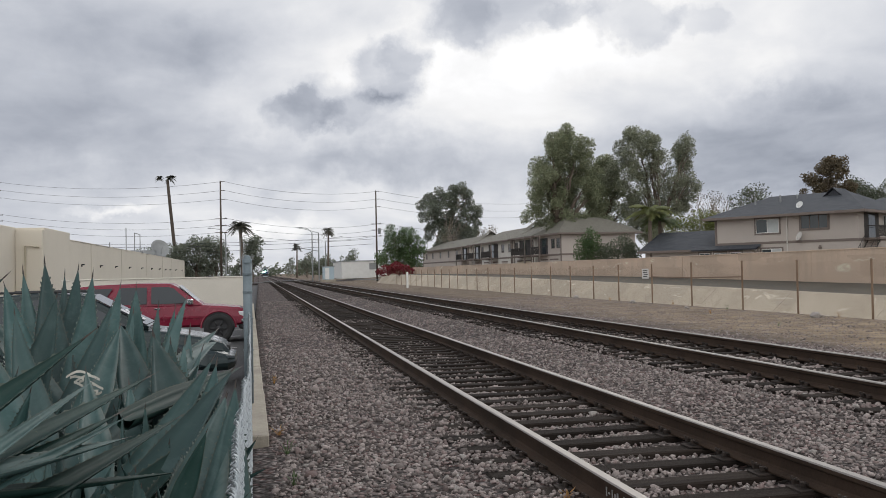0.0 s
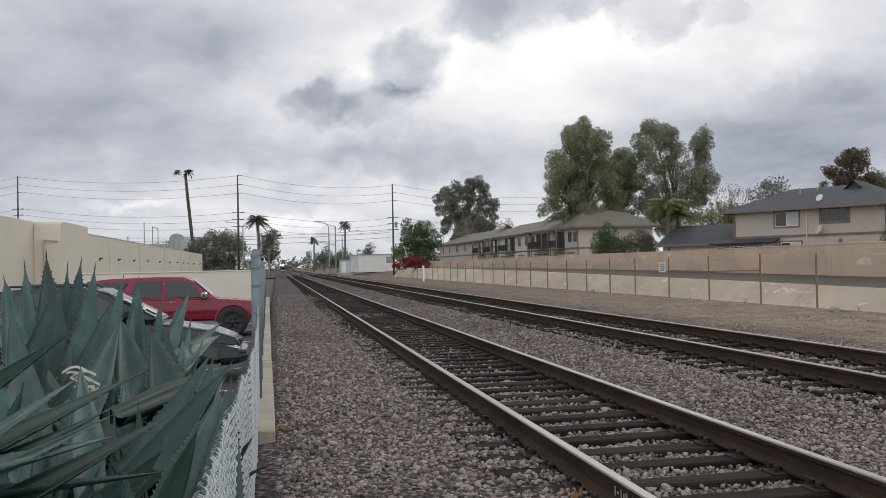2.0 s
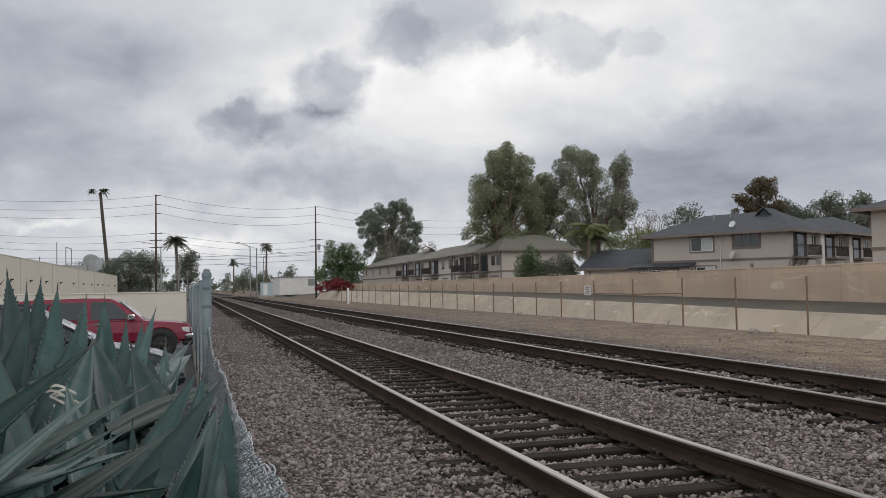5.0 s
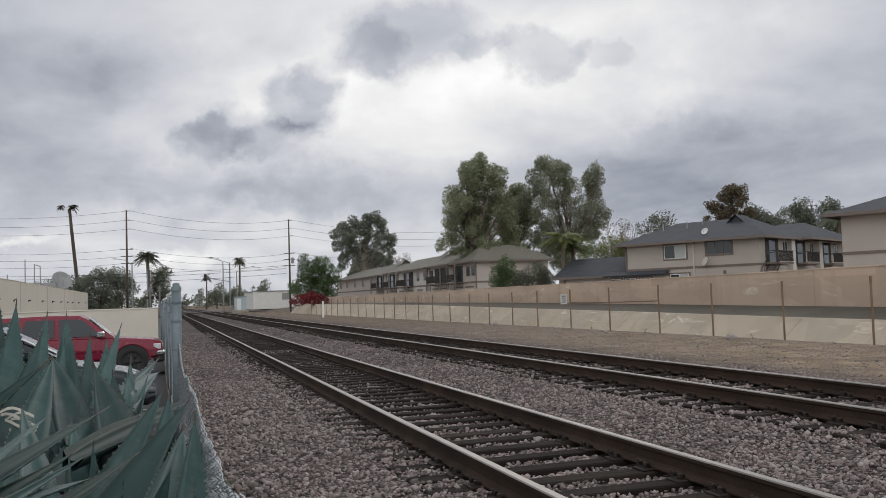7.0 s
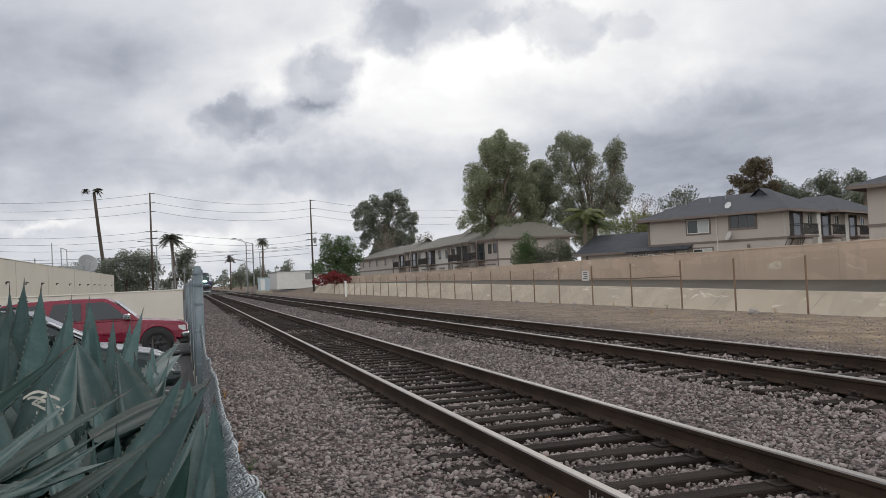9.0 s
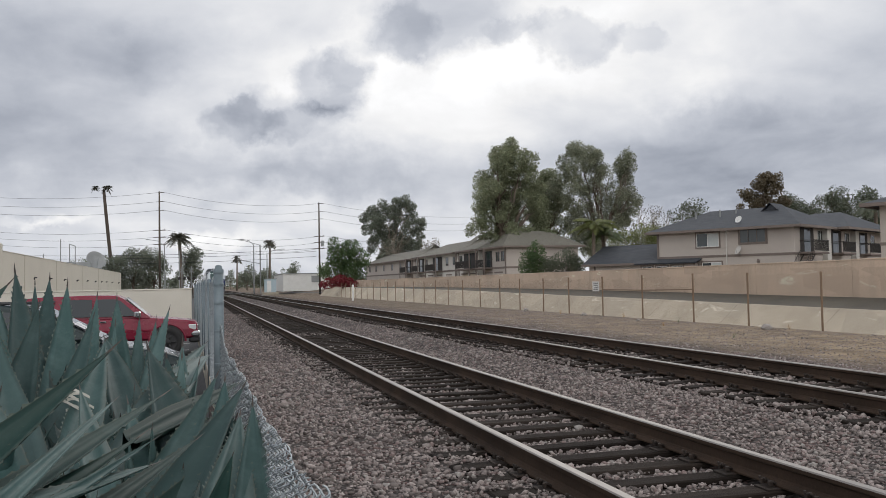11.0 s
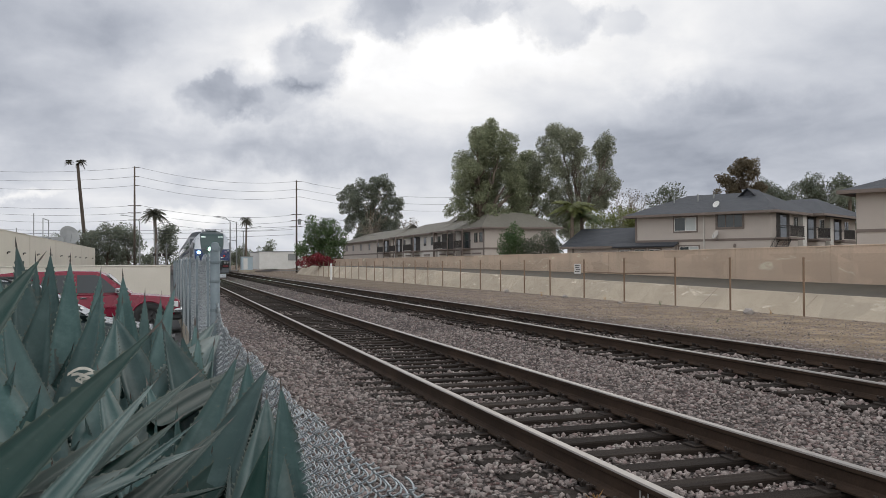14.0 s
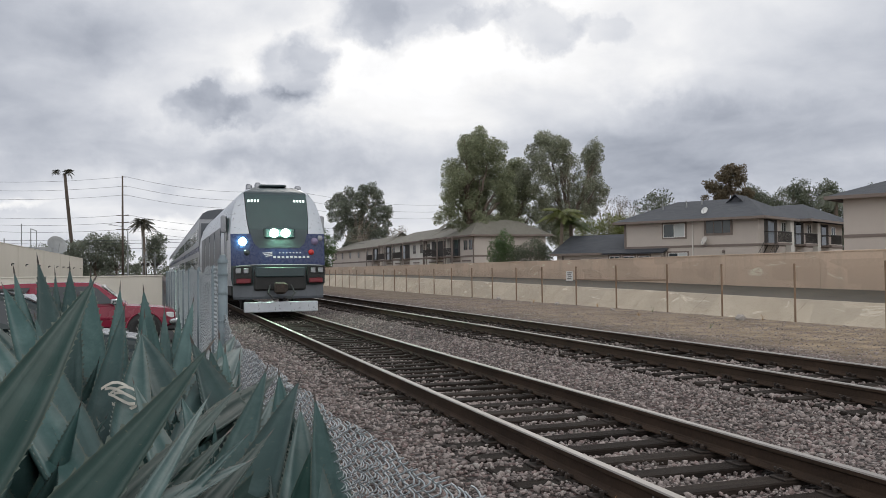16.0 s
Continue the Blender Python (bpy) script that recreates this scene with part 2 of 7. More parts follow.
def leaf_material(name, a, c2, dry=(0.12, 0.09, 0.05)):
    m, n, b = material(name, 0.6)
    g = n.add("ShaderNodeNewGeometry")
    r = g.outputs["Random Per Island"]
    c = n.mix(r, a, c2)
    c = n.mix(n.ramp(n.math("FRACT", n.math("MULTIPLY", r, 57.3)), 0.90, 0.96, 0.0, 0.6), c, dry)
    c = n.mix(1.0, c, n.ramp(n.noise(g.outputs["Position"], 0.35, 3.0), 0.3, 0.7, 0.75, 1.25), "MULTIPLY")
    n.put(b.inputs["Base Color"], c)
    thin = n.add("ShaderNodeBsdfTranslucent")
    n.put(thin.inputs["Color"], n.mix(0.5, c, tuple(1.6 * v for v in c2)))
    both = n.add("ShaderNodeMixShader")
    both.inputs[0].default_value = 0.38
    for node in n.t.nodes:
        if node.bl_idname == "ShaderNodeOutputMaterial":
            n.t.links.new(b.outputs[0], both.inputs[1])
            n.t.links.new(thin.outputs[0], both.inputs[2])
            n.t.links.new(both.outputs[0], node.inputs[0])
    return m


def glass_material(name, tint, rough=0.06):
    m, n, b = material(name, rough)
    p = where(n)
    n.put(b.inputs["Base Color"], n.mix(n.noise(p, 0.9, 2.0), tint, tuple(1.5 * c for c in tint)))
    b.inputs["Specular IOR Level"].default_value = 0.5
    return m


def glow_material(name, colour, power):
    m, n, b = material(name, 0.3)
    b.inputs["Base Color"].default_value = (*colour, 1)
    b.inputs["Emission Color"].default_value = (*colour, 1)
    b.inputs["Emission Strength"].default_value = power
    return m


def roof_material(name, a, c2):
    m, n, b = material(name, 0.92)
    p = n.add("ShaderNodeTexCoord").outputs["Object"]
    br = n.add("ShaderNodeTexBrick")
    n.put(br.inputs["Vector"], p)
    br.inputs["Color1"].default_value, br.inputs["Color2"].default_value = (*a, 1), (*c2, 1)
    br.inputs["Mortar"].default_value = (*[0.5 * v for v in a], 1)
    br.inputs["Scale"].default_value = 1.0
    br.inputs["Brick Width"].default_value, br.inputs["Row Height"].default_value, br.inputs["Mortar Size"].default_value = 0.5, 0.2, 0.012
    c = n.mix(n.ramp(n.noise(p, 0.4, 4.0, 0.6), 0.4, 0.7, 0.0, 0.45), br.outputs[0], c2)
    n.put(b.inputs["Base Color"], c)
    bump(n, b, br.outputs["Fac"], 0.4, 0.02)
    return m


def channel_wall_material(name, base, second, streak):
    """Concrete or block wall with stains that run down and patches of overpaint."""
    m, n, b = material(name, 0.9)
    p = where(n)
    c = n.mix(n.ramp(n.noise(p, 0.35, 4.0, 0.6), 0.38, 0.66), base, second)
    run = n.noise(n.scale(p, (0.8, 0.8, 0.12)), 2.2, 4.0, 0.6)
    c = n.mix(n.ramp(run, 0.52, 0.72, 0.0, 0.5), c, streak)
    cell = n.add("ShaderNodeTexVoronoi")
    cell.distance = "CHEBYCHEV"
    n.put(cell.inputs["Vector"], n.scale(p, (0.2, 0.30, 0.9)))
    cell.inputs["Scale"].default_value = 1.0
    s = n.add("ShaderNodeSeparateColor")
    n.put(s.inputs[0], cell.outputs["Color"])
    c = n.mix(n.ramp(s.outputs[0], 0.50, 0.56, 0.0, 0.48), c, tuple(0.72 * v for v in base))
    splash = n.ramp(n.noise(n.scale(p, (1.0, 0.35, 1.4)), 1.1, 5.0, 0.7, 1.5), 0.60, 0.66, 0.0, 0.65)
    c = n.mix(splash, c, tuple(min(0.75, 0.12 + 1.35 * v) for v in base))
    c = n.mix(1.0, c, n.ramp(n.noise(p, 9.0, 5.0, 0.7), 0.2, 0.8, 0.88, 1.12), "MULTIPLY")
    n.put(b.inputs["Base Color"], c)
    bump(n, b, n.noise(p, 30.0, 4.0), 0.25, 0.02)
    return m


M_GROUND = ground_material()
M_STONE = stone_material()
M_ASPHALT = worn("asphalt", (0.055, 0.056, 0.060), (0.085, 0.085, 0.086), 0.92, 0, 0.3, 30.0, 0.7, 0.25, 0.3, 80.0)
M_ROADPATH = worn("dark_service_path", (0.075, 0.068, 0.055), (0.125, 0.112, 0.088), 0.95, 0, 0.2, 6.0, 0.6, 0.3, 0.3, 20.0)
M_LINE = worn("white_line", (0.55, 0.55, 0.53), (0.30, 0.30, 0.30), 0.8, 0, 2.0, 30.0, 0.6, 0.2)
M_CONCRETE = worn("concrete_curb", (0.42, 0.38, 0.31), (0.25, 0.22, 0.18), 0.9, 0, 1.2, 25.0, 0.7, 0.2, 0.3, 50.0)
M_WALLTAN = channel_wall_material("tan_block_wall", (0.60, 0.465, 0.36), (0.51, 0.405, 0.315), (0.40, 0.325, 0.255))
M_BANK = channel_wall_material("channel_concrete", (0.49, 0.425, 0.335), (0.41, 0.350, 0.27), (0.32, 0.27, 0.20))
M_TIE = worn("creosote_timber", (0.019, 0.0145, 0.012), (0.046, 0.036, 0.030), 0.9, 0, 1.6, 18.0, 0.8, 0.35, 0.5, 30.0, (0.35, 6.0, 3.0), 0.3)
M_RAILSIDE = worn("rusty_rail_steel", (0.040, 0.028, 0.021), (0.085, 0.056, 0.040), 0.85, 0.0, 1.0, 30.0, 0.7, 0.25, 0.2, 60.0)
M_RAILTOP = worn("polished_rail_head", (0.30, 0.275, 0.25), (0.19, 0.165, 0.145), 0.45, 0.45, 2.0, 20.0, 0.5, 0.1, 0, 1, (8.0, 0.3, 1.0))
M_IRON = worn("dark_iron", (0.035, 0.028, 0.024), (0.075, 0.052, 0.040), 0.8, 0.2, 8.0, 40.0, 0.6, 0.2)
M_GALV = worn("galvanised_steel", (0.145, 0.185, 0.205), (0.22, 0.26, 0.28), 0.5, 0.35, 6.0, 40.0, 0.6, 0.12)
M_MESH = worn("galvanised_wire", (0.34, 0.38, 0.40), (0.46, 0.49, 0.505), 0.5, 0.3, 6.0, 40.0, 0.6, 0.12)
M_RUSTPOST = worn("weathered_fence_post", (0.20, 0.13, 0.085), (0.30, 0.215, 0.15), 0.8, 0.2, 3.0, 30.0, 0.6, 0.2)
M_WHITE = worn("white_paint", (0.74, 0.74, 0.72), (0.60, 0.60, 0.57), 0.6, 0, 1.0, 12.0, 0.5, 0.1)
M_CREAM = worn("cream_stucco", (0.69, 0.635, 0.535), (0.62, 0.57, 0.48), 0.9, 0, 0.25, 18.0, 0.6, 0.08, 0.25, 60.0)
M_CREAMTRIM = worn("cream_trim", (0.50, 0.44, 0.33), (0.42, 0.37, 0.28), 0.85, 0, 0.5, 10.0, 0.5, 0.1)
M_LIGHTWALL = worn("pale_wall", (0.66, 0.62, 0.545), (0.58, 0.545, 0.475), 0.9, 0, 0.5, 18.0, 0.6, 0.1, 0.2, 50.0)
M_STUCCO = worn("grey_beige_stucco", (0.50, 0.45, 0.405), (0.43, 0.385, 0.35), 0.92, 0, 0.3, 20.0, 0.6, 0.08, 0.2, 50.0)
M_STUCCOL = worn("pale_grey_stucco", (0.62, 0.60, 0.56), (0.55, 0.53, 0.49), 0.92, 0, 0.3, 20.0, 0.6, 0.08, 0.2, 50.0)
M_TRIM = worn("brown_grey_trim", (0.20, 0.165, 0.145), (0.16, 0.13, 0.115), 0.85, 0, 1.0, 20.0, 0.5, 0.12)
# dark paint of railings and fittings, also the painted shade behind balconies
M_DARK = worn("dark_paint_and_recess_shade", (0.06, 0.055, 0.052), (0.045, 0.042, 0.040), 0.9, 0, 1.0, 10.0, 0.5, 0.1)
M_ROOFA = roof_material("slate_grey_shingles", (0.048, 0.054, 0.066), (0.074, 0.079, 0.090))
M_ROOFB = roof_material("brown_grey_shingles", (0.155, 0.145, 0.120), (0.20, 0.19, 0.16))
M_GLASS = glass_material("window_glass", (0.035, 0.045, 0.05))
M_BLIND = worn("pale_blind", (0.50, 0.53, 0.52), (0.40, 0.44, 0.44), 0.5, 0, 3.0, 20.0, 0.5, 0.1)
M_POLE = worn("tarred_utility_pole", (0.075, 0.058, 0.046), (0.12, 0.095, 0.075), 0.9, 0, 0.6, 20.0, 0.6, 0.25, 0.2, 20.0, (4, 4, 0.4))
M_WIRE = worn("overhead_wire", (0.05, 0.05, 0.055), (0.07, 0.07, 0.07), 0.7)
M_STEELGREY = worn("grey_street_steel", (0.26, 0.27, 0.27), (0.33, 0.34, 0.34), 0.55, 0.3, 1.0, 12.0)
M_BARK = worn("grey_brown_bark", (0.13, 0.10, 0.078), (0.21, 0.175, 0.14), 0.95, 0, 1.2, 12.0, 0.7, 0.3, 0.5, 15.0, (2, 2, 0.4))
M_PALEBARK = worn("pale_bark", (0.26, 0.225, 0.185), (0.34, 0.30, 0.25), 0.9, 0, 1.2, 12.0, 0.7, 0.25, 0.4, 15.0, (2, 2, 0.4))
M_EUC = leaf_material("eucalyptus_leaf", (0.123, 0.152, 0.087), (0.319, 0.336, 0.213))
M_EUC2 = leaf_material("grey_eucalyptus_leaf", (0.129, 0.148, 0.101), (0.302, 0.314, 0.224))
M_GREEN = leaf_material("broad_green_leaf", (0.042, 0.078, 0.030), (0.105, 0.160, 0.065))
M_DULL = leaf_material("dull_green_leaf", (0.068, 0.084, 0.060), (0.150, 0.168, 0.115))
# leaf colour lightened to stand for the haze over distant trees
M_HAZED = leaf_material("hazed_far_leaf", (0.099, 0.116, 0.092), (0.207, 0.230, 0.174))
M_YELLOW = leaf_material("yellow_green_leaf", (0.095, 0.120, 0.035), (0.20, 0.215, 0.075))
M_RUSTLEAF = leaf_material("russet_leaf", (0.085, 0.072, 0.045), (0.165, 0.130, 0.082))
M_RED = leaf_material("crimson_blossom", (0.10, 0.010, 0.016), (0.22, 0.028, 0.038), (0.06, 0.07, 0.03))
M_PALM = leaf_material("palm_frond", (0.055, 0.080, 0.030), (0.13, 0.16, 0.07))
M_DRYPALM = leaf_material("dark_palm_frond", (0.040, 0.043, 0.032), (0.085, 0.080, 0.055))
M_ORANGE = leaf_material("dry_orange_shrub", (0.22, 0.105, 0.03), (0.42, 0.24, 0.08))
M_AGAVE = agave_material("agave_skin", False)
M_AGAVEPALE = agave_material("pale_agave_skin", True)
M_AGAVEGREENSHADE = agave_material("bare_shaded_agave_skin", False, True)
M_AGAVEDRY = worn("dried_agave", (0.50, 0.49, 0.44), (0.33, 0.31, 0.26), 0.8, 0, 3.0, 20.0, 0.7, 0.25)
M_SOIL = worn("planter_soil", (0.045, 0.038, 0.030), (0.085, 0.07, 0.052), 1.0, 0, 1.5, 25.0, 0.7, 0.3, 0.5, 40.0)

for dull in (M_TIE, M_STONE, M_GROUND, M_RAILSIDE):
    for node in dull.node_tree.nodes:
        if node.bl_idname == "ShaderNodeBsdfPrincipled":
            node.inputs["Specular IOR Level"].default_value = 0.15


# ---- geometry helpers ----
class Geo:
    """Gathers points and faces of one mesh."""

    def __init__(self):
        self.v, self.f, self.mi, self.k = [], [], [], 0

    def quad(self, *pts):
        i = len(self.v)
        self.v += [tuple(p) for p in pts]
        self.f.append(tuple(range(i, i + len(pts))))
        self.mi.append(self.k)

    def box(self, x0, x1, y0, y1, z0, z1, bev=0.0, m=None):
        i = len(self.v)
        if bev <= 0:
            pts = [(x, y, z) for z in (z0, z1) for y in (y0, y1) for x in (x0, x1)]
            fs = [(0, 2, 3, 1), (4, 5, 7, 6), (0, 1, 5, 4), (2, 6, 7, 3), (0, 4, 6, 2), (1, 3, 7, 5)]
        else:
            b = min(bev, 0.45 * (x1 - x0), 0.45 * (y1 - y0), 0.45 * (z1 - z0))
            pts, ring = [], []
            for z, s in ((z0, b), (z0 + b, 0), (z1 - b, 0), (z1, b)):
                r = [(x0 + b + s, y0 + s), (x1 - b - s, y0 + s), (x1 - s, y0 + b + s), (x1 - s, y1 - b - s), (x1 - b - s, y1 - s), (x0 + b + s, y1 - s), (x0 + s, y1 - b - s), (x0 + s, y0 + b + s)]
                pts += [(x, y, z) for x, y in r]
            fs = [tuple(reversed(range(8))), tuple(range(24, 32))]
            for k in range(3):
                fs += [(8 * k + j, 8 * k + (j + 1) % 8, 8 * k + 8 + (j + 1) % 8, 8 * k + 8 + j) for j in range(8)]
        if m is not None:
            pts = [tuple(m @ Vector(p)) for p in pts]
        self.v += pts
        self.f += [tuple(i + a for a in q) for q in fs]
        self.mi += [self.k] * len(fs)
        return self

    def tube(self, pts, radii, n=8, cap=True):
        """A round tube along points; radii a number or one for each point."""
        pts = [Vector(p) for p in pts]
        if not isinstance(radii, (list, tuple)):
            radii = [radii] * len(pts)
        base = len(self.v)
        up = Vector((0, 0, 1))
        for j, p in enumerate(pts):
            d = (pts[min(j + 1, len(pts) - 1)] - pts[max(j - 1, 0)]).normalized()
            a = d.cross(up)
            if a.length < 1e-3:
                a = Vector((1, 0, 0))
            a.normalize()
            c = a.cross(d)
            for k in range(n):
                t = 2 * math.pi * k / n
                self.v.append(tuple(p + radii[j] * (math.cos(t) * a + math.sin(t) * c)))
        for j in range(len(pts) - 1):
            for k in range(n):
                q = base + j * n
                self.f.append((q + k, q + n + k, q + n + (k + 1) % n, q + (k + 1) % n))
                self.mi.append(self.k)
        if cap:
            self.f += [tuple(base + k for k in range(n)), tuple(base + (len(pts) - 1) * n + k for k in reversed(range(n)))]
            self.mi += [self.k] * 2
        return self

    def sweep(self, section, path):
        """A closed section (list of x, z) carried along y through (y, dx, dz) rows."""
        base, n = len(self.v), len(section)
        for y, dx, dz in path:
            self.v += [(x + dx, y, z + dz) for x, z in section]
        for j in range(len(path) - 1):
            for k in range(n):
                q = base + j * n
                self.f.append((q + k, q + (k + 1) % n, q + n + (k + 1) % n, q + n + k))
                self.mi.append(self.k)
        self.f += [tuple(base + k for k in reversed(range(n))), tuple(base + (len(path) - 1) * n + k for k in range(n))]
        self.mi += [self.k] * 2
        return self

    def grid(self, rows):
        """A sheet through rows of points."""
        base, n = len(self.v), len(rows[0])
        for r in rows:
            self.v += [tuple(p) for p in r]
        for j in range(len(rows) - 1):
            for k in range(n - 1):
                q = base + j * n + k
                self.f.append((q, q + 1, q + n + 1, q + n))
                self.mi.append(self.k)
        return self

    def lathe(self, profile, n=16, m=None):
        """Spun round z: rows of (radius, z)."""
        base = len(self.v)
        for r, z in profile:
            for k in range(n):
                t = 2 * math.pi * k / n
                p = Vector((r * math.cos(t), r * math.sin(t), z))
                self.v.append(tuple(m @ p) if m is not None else tuple(p))
        for j in range(len(profile) - 1):
            for k in range(n):
                q = base + j * n
                self.f.append((q + k, q + (k + 1) % n, q + n + (k + 1) % n, q + n + k))
                self.mi.append(self.k)
        return self

    def mesh(self, name, mats, smooth=False):
        me = bpy.data.meshes.new(name)
        me.from_pydata(self.v, [], self.f)
        for m in (mats if isinstance(mats, (list, tuple)) else [mats]):
            me.materials.append(m)
        me.polygons.foreach_set("material_index", self.mi)
        if smooth:
            me.polygons.foreach_set("use_smooth", [True] * len(me.polygons))
        me.update()
        return me


def thing(name, label, category, at=None, group="", kind=""):
    ob = new(name)
    ob.empty_display_size = 0.2
    if at is not None:
        ob.matrix_world = at
    return tagged(ob, label, category, group, kind)


def part(name, geo, mats, parent=None, label="", smooth=False, m=None):
    """Links a mesh as one object under a thing or part."""
    ob = new(name, geo if isinstance(geo, bpy.types.Mesh) else geo.mesh(name, mats, smooth))
    if parent is not None:
        ob.parent = parent
    if m is not None:
        ob.matrix_basis = m
    if label:
        ob["label"] = label
    return ob


def solo(name, geo, mats, label, category, group="", kind="", smooth=False, m=None):
    ob = part(name, geo, mats, None, "", smooth, m)
    return tagged(ob, label, category, group, kind)


def lerp(a, b, t):
    return a + (b - a) * t


def curve1(rows, x):
    """A value from rows of (x, value), straight between them."""
    if x <= rows[0][0]:
        return rows[0][1]
    for (a, u), (b, w) in zip(rows, rows[1:]):
        if x <= b:
            return lerp(u, w, (x - a) / (b - a))
    return rows[-1][1]


# ---- ground ----
T1, T2 = 2.7525, 6.7175           # track centres
RAIL1, RAIL2 = 0.20, 0.32         # rail tops
LOT = -0.33                       # level of the car park
GROUND_X = [(-3000, -0.5), (-60, -0.5), (-8.0, LOT - 0.05), (-0.36, LOT - 0.05), (-0.30, -0.02), (-0.1, 0.0), (1.0, 0.0), (1.6, 0.0), (1.93, -0.012), (2.08, -0.034), (3.42, -0.034), (3.57, -0.012), (4.3, 0.02), (5.2, 0.10), (5.6, 0.08),
            (7.8, 0.08), (8.3, 0.10), (9.3, 0.03), (12.0, 0.0), (15.9, 0.0), (16.5, -0.08), (18.2, -1.7), (19.6, -1.7), (24.0, -0.2), (30.0, 0.4), (3000, 0.6)]


def gz(x, y):
    z = curve1(GROUND_X, x)
    if -0.1 < x < 15.5 and -2 < y < 60:
        z += 0.035 * (noise.noise((x * 0.7, y * 0.5, 3.0))) + 0.012 * noise.noise((x * 3.1, y * 2.7, 9.0))
    return z


def build_ground():
    g = Geo()
    xs = [-3000, -800, -200, -60, -30, -12, -8, -4, -2, -1, -0.36, -0.30, -0.1] + [0.1 + 0.25 * k for k in range(62)]
    xs += [15.9, 16.5, 17.3, 18.2, 19.6, 21, 22.5, 24, 27, 30, 45, 80, 200, 800, 3000]
    ys = [-3000, -500, -60, -20, -5, 0, 2] + [2.5 + 0.5 * k for k in range(76)] + [42, 46, 52, 60, 70, 90, 120, 160, 220, 400, 800, 3000]
    g.grid([[(x, y, gz(x, y)) for x in xs] for y in ys])
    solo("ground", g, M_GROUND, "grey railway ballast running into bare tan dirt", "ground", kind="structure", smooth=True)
    lot = Geo()
    lot.grid([[(x, y, LOT + 0.006 * noise.noise((x, y, 0))) for x in (-60, -30, -15, -8, -4, -2, -0.36)] for y in (-20, -5, 0, 4, 8, 12, 16, 20, 25, 30, 36, 45, 60, 90, 150)])
    solo("car_park_pavement", lot, M_ASPHALT, "dark asphalt car park beside the railway fence", "pavement", kind="structure")
    road = Geo()
    road.grid([[(x, y, 0.012 + curve1([(-400, 0), (0, 0.0), (T1 - 1.5, 0.17), (T2 + 1.5, 0.29), (14, 0.1), (400, 0.5)], x)) for y in (157, 164, 171)] for x in (-400, -100, -40, -10, -2, 0, 1.2, 4.3, 5.2, 8.2, 9.5, 14, 16)])
    road.grid([[(x, y, 0.012 + curve1([(16, 0.1), (400, 0.62)], x)) for y in (157, 164, 171)] for x in (16, 24, 30, 60, 120, 400)])
    solo("road", road, M_ASPHALT, "grey asphalt street crossing the railway on the level", "road", kind="structure")


build_ground()


# ---- railway tracks ----
def rail_section():
    half = [(0.076, 0.0), (0.076, 0.012), (0.022, 0.030), (0.010, 0.045), (0.010, 0.118), (0.034, 0.132), (0.037, 0.160), (0.030, 0.170)]
    return half + [(-x, z) for x, z in reversed(half)]


TIES = {}


